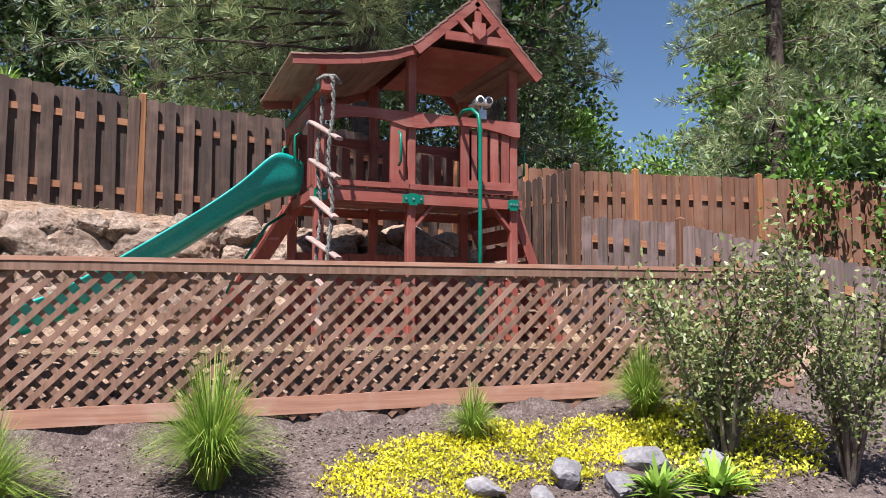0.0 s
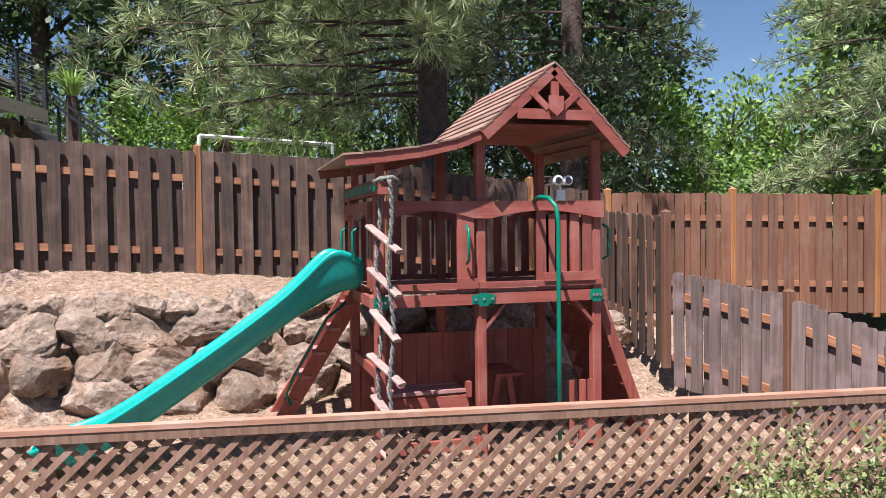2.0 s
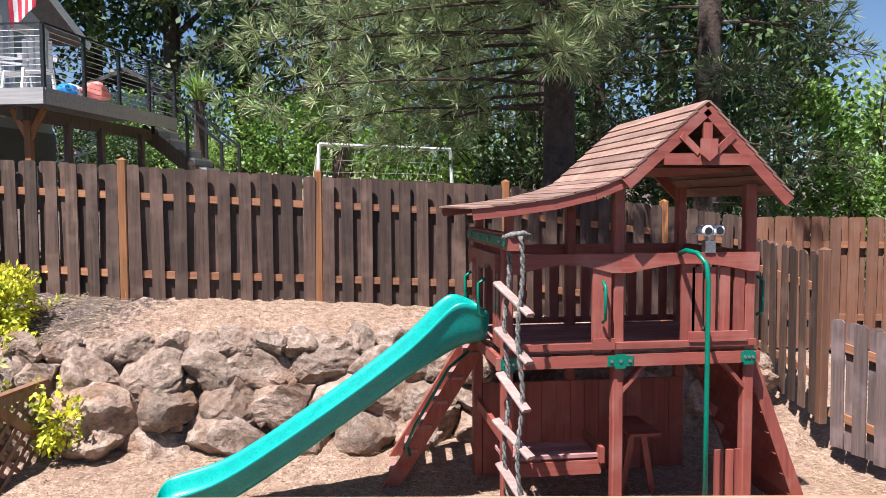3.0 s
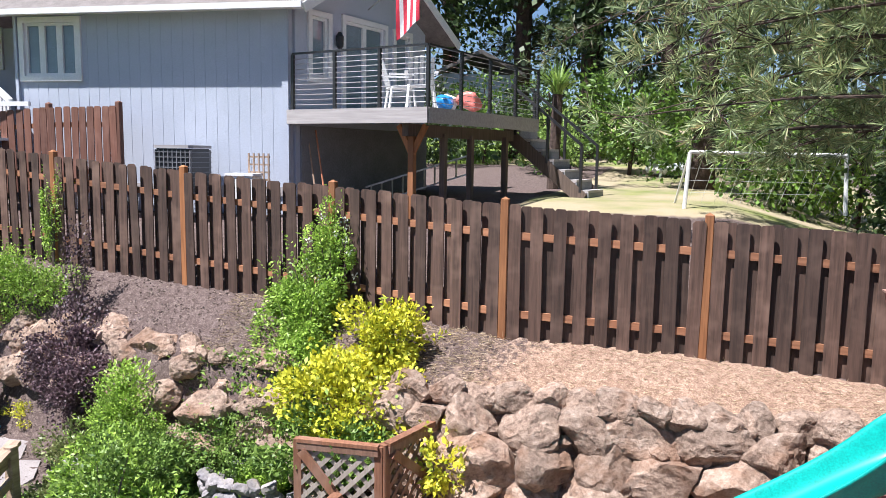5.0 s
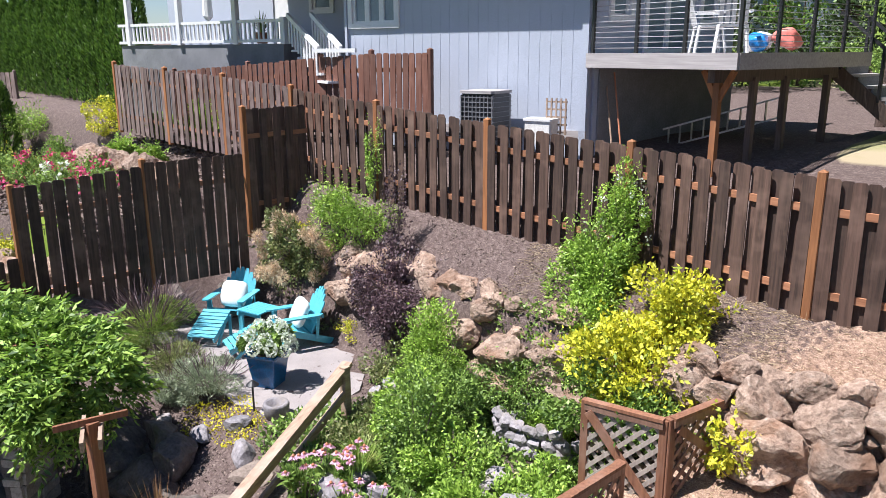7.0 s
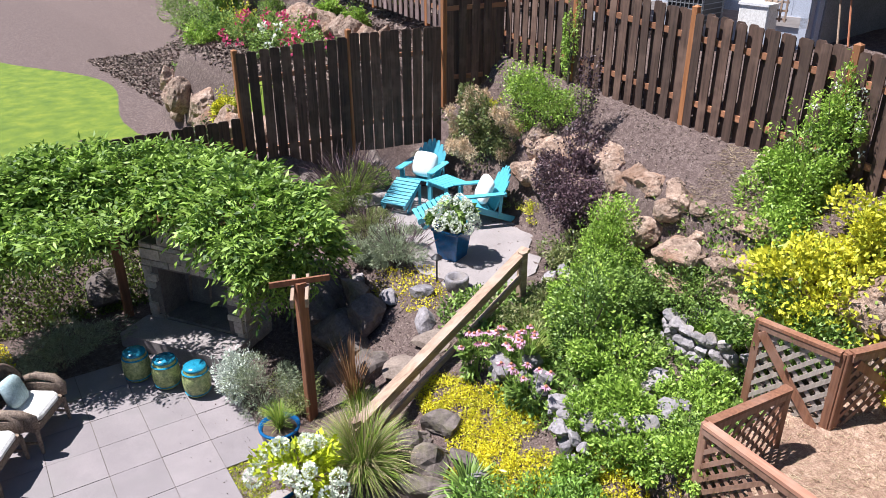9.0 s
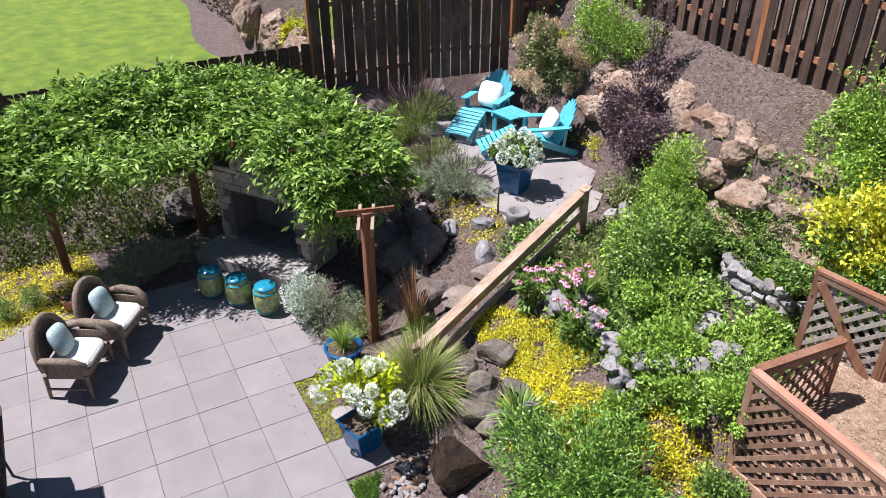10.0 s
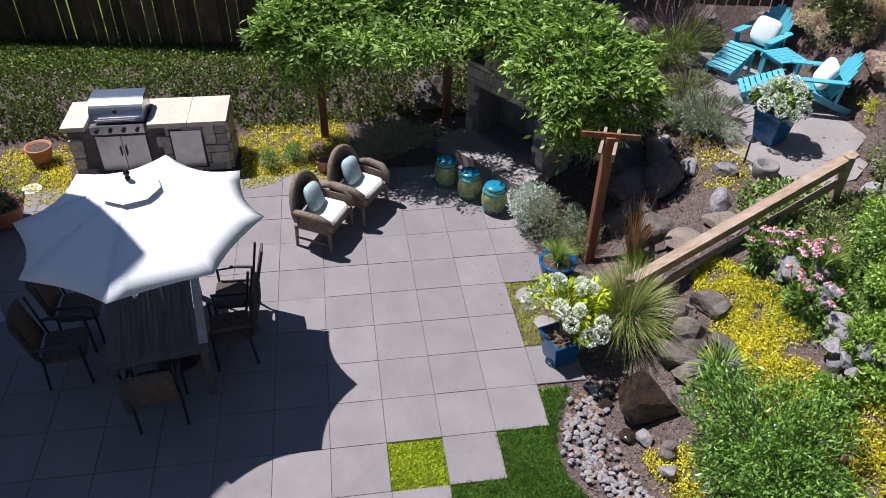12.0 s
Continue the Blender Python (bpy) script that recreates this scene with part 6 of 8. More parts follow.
part("canton", Geo().box(0.24, 0.02, 0.35, pose(0.82, -0.30, 0.28, 0, 30, -20)), NAVY, fl)


# goal frame on the neighbouring lawn
gl = thing("goal_frame", "white tube football goal standing on the lawn", "goal", (-2.66, 8.3, gz(-2.66, 8.3)))
g0 = [(-0.05, 0, -0.1), (0, 0, 0.95), (2.6, 0.9, 0.93), (2.65, 0.9, -0.1)]
for a, b in zip(g0, g0[1:]):
    part("tube", Geo().tube([a, b], 0.035, 8), WHITE, gl)
part("tube", Geo().tube([(0, 0, 0.95), (-0.2, 0.8, 0)], 0.022, 8), WHITE, gl)
for k in range(12):
    part("net_cord", Geo().tube([(0.23 * k, 0.08 * k, 0.94), (0.23 * k - 0.2, 0.08 * k + 0.8, 0.02)], 0.003, 4), WHITE, gl)
for k in range(4):
    part("net_cord", Geo().tube([(-0.05 * k, 0.2 * k, 0.9 - 0.22 * k), (2.5 - 0.05 * k, 0.88 + 0.2 * k, 0.88 - 0.22 * k)], 0.003, 4), WHITE, gl)

# garden shed far behind
sh = thing("shed", "small grey gabled garden shed with pale roof", "shed", (-10.2, 23.0, 4.2), 25)
part("wall", Geo().box(2.6, 2.4, 2.4, pose(0, 0, 1.2)), SIDING, sh)
part("roof", Geo().prism([(-1.7, 2.3), (-1.7, 2.42), (0, 3.25), (1.7, 2.42), (1.7, 2.3), (0, 3.1)], lambda u, z: (u, -1.5, z), lambda u, z: (u, 1.5, z)), SHINGLE, sh)
part("window", Geo().box(1.0, 0.05, 0.9, pose(0, -1.22, 1.4)), WHITE, sh)
part("pane", Geo().box(0.86, 0.05, 0.76, pose(0, -1.235, 1.4)), PANE, sh)

# porch at the far end of the house
po = thing("porch", "white railed porch on a dark concrete base with stairs", "porch", (HA.x, HA.y, 0), HANG)
part("base", Geo().box(6.2, 1.5, 1.9, pose(-10.95, 1.36, 3.72)), CONCRETE, po, "stained concrete base")
for k in range(40):
    part("baluster", Geo().box(0.045, 0.04, 0.44, pose(-13.9 + 0.155 * k, 0.6, 4.95)), WHITE, po)
for z in (4.74, 5.19):
    part("rail", Geo().box(6.3, 0.07, 0.07, pose(-10.92, 0.6, z)), WHITE, po)
for x, h in ((-13.6, 1.7), (-11.5, 1.7), (-9.4, 1.6), (-7.8, 0.6)):
    part("column", Geo().box(0.14, 0.14, h, pose(x, 0.6, 4.66 + h / 2), 0.01), WHITE, po)
for y in (0.5, 0.72):
    part("beam", Geo().box(5.2, 0.045, 0.16, pose(-11.4, y, 6.22)), WHITE, po)
for k in range(12):
    part("rafter", Geo().box(0.05, 1.5, 0.12, pose(-13.7 + 0.42 * k, 0.95, 6.35)), WHITE, po)
for a, b in (((-7.67, 0.6, 5.30), (-5.95, -0.3, 4.55)), ((-6.94, 0.6, 5.30), (-5.33, -0.3, 4.55))):
    part("stair_rail", Geo().bar(a, b, 0.07, 0.10), WHITE, po)
    for k in range(10):
        f = (k + 0.5) / 10
        q = V(a).lerp(V(b), f)
        part("baluster", Geo().box(0.045, 0.04, 0.6, pose(q.x, q.y, q.z - 0.3)), WHITE, po)
part("landing_rail", Geo().box(1.15, 0.06, 0.08, pose(-5.45, -0.36, 4.5)), WHITE, po)
for k in range(5):
    part("stair_tread", Geo().box(0.75, 0.28, 0.05, pose(-7.15 + 0.34 * k, 0.5 - 0.18 * k, 4.5 - 0.16 * k, 0, 0, -27)), WHITE, po)
ug = thing("patio_umbrella", "closed white patio umbrella on the porch", "umbrella", house_frame(-11.1, 1.2, 4.68))
part("pole", Geo().tube([(0, 0, 0), (0, 0, 1.9)], 0.02, 8), STEEL, ug)
part("canopy", Geo().lathe([(0.05, 0.6), (0.14, 0.7), (0.11, 1.3), (0.03, 1.95)], 10), CANVAS, ug, "furled white canvas")


# ---- the house behind the patio, off to the side ----
oh = thing("house", "plain pale house standing behind the patio", "house", (-10.92, -9.75, -1.4), 34)
part("wall", Geo().box(11.0, 8.0, 7.6, pose(-5.5, -4.0, 3.8)), SIDING, oh)
part("roof", Geo().prism([(-8.5, 7.55), (-8.5, 7.7), (-4.0, 9.2), (0.15, 7.75), (0.15, 7.6), (-4.0, 9.0)], lambda u, z: (0.15, u, z), lambda u, z: (-11.3, u, z)), SHINGLE, oh)


# ---- plants ----
def bush(name, label, x, y, r, mat, n, size, width=0.55, z=None, cat="shrub", lumps=9, sink=0.15, stems=5, group="", fill=0.5, parent_name="foliage"):
    """A shrub: a few woody stems and an uneven crown of single leaves."""
    z = gz(x, y) if z is None else z
    th = thing(name, label, cat, (x, y, z), 0, group)
    n, size = int(n * 1.7), size * 0.76
    q, d = blob_points(n, r, int(lumps * 1.5), fill)
    q[:, 2] += r[2] * (1 - sink)
    m = max(6, int(26 * (r[0] + r[1])))
    tip = unit(m) * np.array(r) * rng.uniform(0.95, 1.35, (m, 1))
    tip[:, 2] = np.abs(tip[:, 2]) * 1.05 + r[2] * (1 - sink)
    f = np.tile(np.linspace(0.62, 1.0, 11), m)[:, None]
    root = np.array((0, 0, r[2] * (0.7 - sink)))
    sq = root + (np.repeat(tip, 11, 0) - root) * f
    sq = sq + unit(len(sq)) * size * 0.45
    q, d = np.concatenate([q, sq]), np.concatenate([d, unit(len(sq)) + np.array((0, 0, 0.4))])
    keep = q[:, 2] > 0.0
    blades("foliage", q[keep], d[keep], size * rng.choice((0.7, 1.0, 1.3), keep.sum()), size * width, mat, th)
    for k in range(stems):
        a = 2 * math.pi * k / stems + rng.uniform(0, 1)
        e = V((r[0] * 0.55 * math.cos(a), r[1] * 0.55 * math.sin(a), r[2] * rng.uniform(0.9, 1.4)))
        part("stem", Geo().tube([(0, 0, -0.05), e * 0.45 + V((0, 0, r[2] * 0.15)), e], [0.018, 0.012, 0.004], 5), TWIG, th)
    return th


def dots(th, name, mat, r, n, size, zlo, label="", per=9):
    """Flower heads: small round heaps of petals over the crown."""
    q = unit(n) * np.array(r) * rng.uniform(0.85, 1.08, (n, 1))
    q = q[q[:, 2] > -r[2] * 0.3]
    P = np.repeat(q, per, 0)
    d = unit(len(P))
    P = P + np.array([0, 0, zlo]) + d * size * 0.35
    return blades(name, P, d, size * 0.7, size * 0.55, mat, th, label)


def clump(name, label, x, y, h, spread, n, mat, width=0.012, arch=0.5, cat="grass", z=None, group="", parent=None, at=None):
    """A tuft of long blades that rise and arch over, each of three joined pieces."""
    th = parent or thing(name, label, cat, (x, y, gz(x, y) if z is None else z), 0, group)
    a = rng.uniform(0, 2 * math.pi, n)
    L = h * rng.uniform(0.55, 1.15, n)
    out = spread * rng.uniform(0.05, 1.0, n) ** 0.7
    base = np.stack([np.cos(a) * spread * 0.12, np.sin(a) * spread * 0.12, np.zeros(n)], 1) * rng.uniform(0, 1, (n, 1)) + np.array(at or (0, 0, 0))
    dirv = np.stack([np.cos(a), np.sin(a), np.zeros(n)], 1)
    side = np.stack([-np.sin(a), np.cos(a), np.zeros(n)], 1)
    rows = []
    for t, wf in ((0, 1.0), (0.4, 0.95), (0.75, 0.7), (1.0, 0.08)):
        p = base + dirv * (out * t ** 1.6)[:, None]
        p[:, 2] += L * (t - arch * (out / max(spread, 0.01)) * t * t * 0.75)
        rows.append((p - side * width * wf / 2, p + side * width * wf / 2))
    co = np.stack([v for r in rows for v in r], 1)
    m = co.shape[1]
    me = bpy.data.meshes.new("blades")
    me.vertices.add(n * m)
    me.vertices.foreach_set("co", co.astype(np.float32).ravel())
    q = np.array([[0, 1, 3, 2], [2, 3, 5, 4], [4, 5, 7, 6]])
    idx = (np.arange(n)[:, None, None] * m + q[None]).astype(np.int32)
    me.loops.add(idx.size)
    me.loops.foreach_set("vertex_index", idx.ravel())
    me.polygons.add(n * 3)
    me.polygons.foreach_set("loop_start", np.arange(0, idx.size, 4, dtype=np.int32))
    me.update(calc_edges=True)
    me.materials.append(mat)
    part("tuft", me, mat, th)
    return th


def cover(name, label, n, inside, box, mat, length, width, lift=0.02, up=0.6, cat="groundcover", flat=False):
    """Low growth or litter spread over the ground, kept where inside(x, y) holds."""
    x, y = rng.uniform(box[0], box[2], n), rng.uniform(box[1], box[3], n)
    k = inside(x, y)
    if not flat and cat == "groundcover":
        k &= np.sin(x * 8.3 + 2 * np.sin(y * 5)) * np.sin(y * 9.1 + 1.5 * np.sin(x * 6)) + rng.normal(size=n) * 0.35 > -0.55
    x, y = x[k], y[k]
    z = height(x, y)
    d = unit(len(x))
    d[:, 2] = np.abs(d[:, 2]) * up + (0.0 if flat else 0.25)
    P = np.stack([x, y, z + lift * rng.uniform(0, 1, len(x))], 1)
    o = blades(name, P, d, length, width, mat, None, "", 0.05 if flat else 0.2)
    return tagged(o, label, cat, kind="stuff")


def inball(cx, cy, rx, ry, wob=0.25):
    ph = rng.uniform(0, 6, 3)
    def f(x, y):
        a = np.arctan2(y - cy, x - cx)
        return ((x - cx) / rx) ** 2 + ((y - cy) / ry) ** 2 < 1 + wob * np.sin(3 * a + ph[0]) + wob * 0.7 * np.sin(5 * a + ph[1]) + rng.normal(size=len(x)) * 0.12
    return f


pb = thing("planter", "terracotta planter with a spiky plant on the porch", "planter", house_frame(-8.9, 0.95, 4.68))
part("pot", Geo().lathe([(0.12, 0), (0.17, 0.24), (0.19, 0.26), (0.17, 0.26), (0.15, 0.22)], 16), TERRA, pb)
yu = thing("porch_plant", "spiky green yucca in the porch planter", "plant", house_frame(-8.9, 0.95, 4.9))
clump("porch_plant", "", 0, 0, 0.55, 0.45, 60, LEAF_MID, 0.035, 0.8, parent=yu)

# bank in front of the lattice
for x, y, h, n, s in ((-2.08, -1.95, 1.02, 900, 0.58), (-0.16, -1.88, 0.52, 300, 0.33), (1.36, -1.98, 0.8, 620, 0.45), (-3.4, -1.95, 0.8, 700, 0.55)):
    clump("ornamental_grass", "green tufted ornamental grass on the mulch bank", x, y, h, s, int(n * 1.7), GRASS, 0.007, 1.0, "grass", None, "grasses below the lattice")
cover("golden_groundcover", "bright yellow creeping groundcover on the bank", 30000, inball(0.0, -2.15, 1.4, 0.45), (-1.6, -3.2, 1.7, -1.6), LEAF_LIME, 0.034, 0.015, 0.05)
cover("golden_groundcover", "yellow creeping groundcover under the shrub", 9000, inball(1.75, -2.45, 0.8, 0.6), (0.8, -3.4, 2.8, -1.7), LEAF_YELLOW, 0.045, 0.024, 0.08)
for x, y, s in ((-0.34, -2.52, 0.36), (0.26, -2.55, 0.42), (0.93, -2.6, 0.44), (0.55, -2.75, 0.32), (1.4, -2.75, 0.35), (-0.05, -2.75, 0.3)):
    o = rock(None, GREY_ROCKS, x, y, gz(x, y) + 0.03, s, s * 0.8, s * 0.6, "garden_stone")
    tagged(o, "grey rounded garden stone on the bank", "stone", "stones on the bank")
for x, y in ((0.75, -2.95), (1.2, -3.0)):
    clump("fern", "bright green fern among the stones", x, y, 0.32, 0.35, 60, LEAF_BRIGHT, 0.05, 0.9, "fern", None, "ferns on the bank")


def open_shrub(x, y, z, h, r, n):
    """A loose, tall shrub on bare crooked stems."""
    th = thing("shrub", "loose olive-green shrub with crooked grey stems", "shrub", (x, y, z))
    P, D = [], []
    for k in range(15):
        a = 2 * math.pi * k / 15 + rng.uniform(-0.3, 0.3)
        top = V((math.cos(a) * r * rng.uniform(0.4, 1.0), math.sin(a) * r * rng.uniform(0.4, 1.0), h * rng.uniform(0.55, 1.0)))
        pts = [V((0, 0, -0.1)), top * 0.3 + V((rng.normal() * 0.08, rng.normal() * 0.08, h * 0.08)), top * 0.65 + V((rng.normal() * 0.1, rng.normal() * 0.1, h * 0.06)), top]
        part("stem", Geo().tube(pts, [0.02, 0.014, 0.009, 0.003], 6), TWIG, th)
        for j in range(n // 15):
            f = rng.uniform(0.25, 1.05)
            i = min(int(f * 3), 2)
            p = pts[i].lerp(pts[i + 1], min(1, f * 3 - i)) + V(tuple(unit(1)[0] * rng.uniform(0.03, 0.24)))
            P.append(p)
            D.append(unit(1)[0] + np.array((0, 0, 0.3)))
    blades("foliage", np.array(P), np.array(D), 0.052, 0.028, LEAF_OLIVE, th)


open_shrub(1.6, -2.65, -0.9, 1.75, 0.85, 5200)
open_shrub(2.35, -3.1, -1.0, 2.0, 0.75, 3600)

# creeping and tall planting in the middle garden
bush("shrub", "bright green climbing shrub with white flowers by the fence", -7.25, 3.0, (0.62, 0.5, 0.86), LEAF_BRIGHT, 7600, 0.07, 0.5, 0.8, lumps=12, sink=0.25)
bush("shrub", "leafy green skirt of the climbing shrub over the boulders", -7.15, 2.6, (0.85, 0.4, 0.55), LEAF_BRIGHT, 5200, 0.07, 0.5, 0.45, lumps=9, sink=0.25)
w = bush("vine", "slim leafy vine reaching up the fence post", -7.1, 3.42, (0.35, 0.22, 0.75), LEAF_BRIGHT, 1500, 0.06, 0.5, 1.7, "vine", lumps=7)
dots(w, "blossom", PETAL_W, (0.35, 0.22, 0.75), 30, 0.05, 0.6, "small white blossom")
bush("shrub", "golden yellow leafed shrub behind the lattice gate", -6.35, 2.15, (0.95, 0.6, 0.66), LEAF_YELLOW, 6400, 0.08, 0.75, 0.3, lumps=24, sink=0.2)
bush("garden_plant", "tall feathery green weed before the boulders", -9.25, 2.1, (0.75, 0.38, 0.72), LEAF_BRIGHT, 7000, 0.055, 0.4, -0.25, "plant", 22, 0.3)
bush("garden_plant", "leafy green sprawl over the lower boulders", -7.9, 2.25, (0.8, 0.35, 0.4), LEAF_MID, 4200, 0.06, 0.5, 0.0, "plant", 18, 0.3)
bush("shrub", "golden yellow shoots by the fence slope", -6.15, 2.75, (0.6, 0.4, 0.5), LEAF_YELLOW, 1900, 0.08, 0.7, 1.1, lumps=8)
bush("shrub", "mixed green shrub beneath the golden leaves", -6.3, 1.85, (0.95, 0.55, 0.5), LEAF_MID, 3800, 0.085, 0.6, 0.1, lumps=9)
bush("shrub", "yellow-green trailing stems on the lattice panel", -5.1, 1.75, (0.3, 0.3, 0.35), LEAF_YELLOW, 500, 0.085, 0.7, 0.25, lumps=6)
for x, y, r, n, mt in ((-8.9, 1.9, (0.75, 0.6, 0.52), 4200, LEAF_MID), (-9.35, 2.2, (0.45, 0.4, 0.75), 2300, LEAF_MID), (-8.55, 1.5, (0.5, 0.45, 0.35), 2100, LEAF_MID), (-7.35, 2.12, (0.35, 0.25, 0.28), 1100, LEAF_MID), (-8.6, 1.0, (0.42, 0.42, 0.62), 2000, LEAF_BRIGHT), (-8.2, 0.55, (0.4, 0.4, 0.72), 2200, LEAF_MID), (-7.7, 0.6, (0.5, 0.45, 0.45), 2000, LEAF_MID), (-7.1, 0.2, (0.55, 0.4, 0.25), 2200, LEAF_MID), (-6.7, 0.55, (0.4, 0.4, 0.22), 1400, LEAF_MID), (-6.75, -0.35, (0.45, 0.35, 0.2), 1700, LEAF_MID), (-7.35, -0.35, (0.4, 0.3, 0.22), 1400, LEAF_MID), (-6.9, 1.1, (0.3, 0.3, 0.2), 900, LEAF_BRIGHT), (-9.45, 1.25, (0.35, 0.5, 0.2), 1300, LEAF_OLIVE), (-9.2, 0.5, (0.35, 0.4, 0.2), 1300, LEAF_OLIVE), (-10.1, 2.3, (0.4, 0.35, 0.3), 1400, LEAF_OLIVE)):
    bush("garden_plant", "leafy green perennial in the garden bed", x, y, (r[0] * 1.12, r[1] * 1.12, r[2] * 1.08), LEAF_BRIGHT if mt is LEAF_MID and (x * 37) % 1 < 0.45 else mt, int(n * 1.25), 0.07, 0.55, None, "plant", 10, 0.35, 3, "perennials in the bed")
for x, y, r, mt in ((-6.35, 0.05, (0.4, 0.35, 0.28), LEAF_MID), (-6.1, -0.3, (0.35, 0.3, 0.25), LEAF_BRIGHT), (-5.75, -0.75, (0.3, 0.25, 0.22), LEAF_MID), (-7.0, -0.9, (0.3, 0.22, 0.2), LEAF_BRIGHT)):
    bush("garden_plant", "low leafy strawberry-like plant at the bed edge", x, y, r, mt, 1500, 0.06, 0.6, None, "plant", 14, 0.3, 3, "plants at the bed edge")
for x, y in ((-8.75, 0.15), (-8.55, -0.05)):
    clump("grass_clump", "fresh green grassy clump in the bed", x, y, 0.5, 0.3, 420, GRASS, 0.012, 0.5, "grass", None, "green clumps in the bed")
cover("bed_groundcover", "low green groundcover over the garden bed", 34000, inball(-8.1, 0.9, 2.1, 1.6, 0.25), (-10.4, -1.0, -6.1, 2.7), LEAF_MID, 0.07, 0.042, 0.12)
cover("golden_groundcover", "bright yellow creeping groundcover beside the steps", 40000, inball(-8.35, -0.95, 0.85, 0.45, 0.35), (-9.6, -1.9, -7.2, -0.1), LEAF_LIME, 0.036, 0.016, 0.06)
cover("golden_groundcover", "bright yellow creeping groundcover down the slope", 34000, inball(-7.4, -1.4, 0.85, 0.5, 0.35), (-8.6, -2.4, -6.2, -0.6), LEAF_LIME, 0.036, 0.016, 0.06)
cover("golden_groundcover", "bright yellow creeping groundcover round the juniper", 34000, inball(-6.45, -0.85, 0.9, 0.5, 0.35), (-7.6, -1.9, -5.2, -0.1), LEAF_LIME, 0.036, 0.016, 0.06)
cover("golden_groundcover", "yellow groundcover among the terrace stones", 3500, inball(-11.25, 0.1, 0.75, 0.42, 0.4), (-12.4, -0.6, -10.2, 0.8), LEAF_LIME, 0.04, 0.022, 0.04)

# coneflowers
for x, y in ((-8.72, -0.32), (-8.42, -0.28), (-8.1, -0.5), (-8.95, -0.55)):
    th = thing("coneflower", "pink coneflowers on tall green stems", "flower", (x, y, gz(x, y)), 0, "coneflowers")
    q, d = blob_points(420, (0.26, 0.26, 0.2), 6)
    blades("foliage", q + np.array((0, 0, 0.22)), d, 0.11, 0.035, LEAF_MID, th)
    for k in range(9):
        p = V((rng.normal() * 0.15, rng.normal() * 0.15, 0.55 + rng.normal() * 0.07))
        part("stem", Geo().tube([(p.x * 0.3, p.y * 0.3, 0), p], 0.005, 4), LEAF_MID, th)
        a = np.linspace(0, 2 * math.pi, 12)[:-1]
        blades("petals", np.tile(np.array(p), (11, 1)), np.stack([np.cos(a), np.sin(a), np.full(11, -0.35)], 1), 0.062, 0.024, PETAL_P, th, "drooping pink petals" if k == 0 else "")
        part("cone", Geo().lathe([(0.018, 0), (0.02, 0.012), (0.008, 0.026)], 8, M4.Translation(p)), TERRA, th)

# stone edging of the beds
ed = thing("stone_edging", "low stacked edging of grey broken stone", "edging", kind="structure")
for cx in ((-8.9, -0.36, -8.1, -0.42), (-8.1, -0.42, -7.3, -0.46), (-7.3, -0.46, -6.8, -0.2), (-6.8, -0.2, -6.75, 0.6), (-8.75, 0.05, -8.25, -0.25), (-8.25, -0.25, -7.5, -0.55), (-7.5, -0.55, -6.95, -0.75), (-9.9, 2.0, -9.5, 1.5), (-7.3, 1.0, -7.1, 0.4)):
    for k in range(7):
        f = (k + rng.uniform(0.2, 0.8)) / 7
        x, y = cx[0] + (cx[2] - cx[0]) * f + rng.normal() * 0.04, cx[1] + (cx[3] - cx[1]) * f + rng.normal() * 0.04
        s = rng.uniform(0.22, 0.38)
        rock(ed, GREY_ROCKS, x, y, gz(x, y) + 0.11 + (0.14 if k % 2 else 0), s, s * 0.8, s * 0.62, "stone")
for x, y, s in ((-11.28, -0.23, 0.40), (-10.85, 0.06, 0.44), (-10.3, -0.35, 0.5), (-12.6, 0.2, 0.4), (-10.2, 2.25, 0.45), (-10.0, 1.75, 0.35), (-9.7, 1.9, 0.38), (-12.2, -0.2, 0.4)):
    tagged(rock(None, GREY_ROCKS, x, y, gz(x, y) + 0.06, s, s * 0.8, s * 0.65, "garden_stone"), "grey garden stone beside the terrace path", "stone", "stones by the terrace")
sw = thing("stone_wall", "short curved dry wall of stacked grey stones", "garden wall", kind="structure")
for row in range(3):
    for k in range(7 - row // 2):
        f = (k + 0.5 * (row % 2)) / 6.5
        x = -7.88 + 1.05 * f
        y = 1.74 - 0.16 * math.sin(math.pi * f * 0.9) + 0.20 * f * f
        rock(sw, GREY_ROCKS, x, y + 0.03 * row, gz(x, y) + 0.05 + 0.145 * row, 0.27 * rng.uniform(0.85, 1.15), 0.22, 0.21, "stone", turn=0)
for k in range(5):
    rock(sw, GREY_ROCKS, -7.9 + 0.10 * k, 1.80 + 0.16 * k, gz(-7.8, 1.9) + 0.22 + 0.06 * k, 0.26, 0.24, 0.24, "stone")
dk = thing("rock_bank", "dark mossy boulders shoring up the terrace slope", "rock wall", kind="structure")
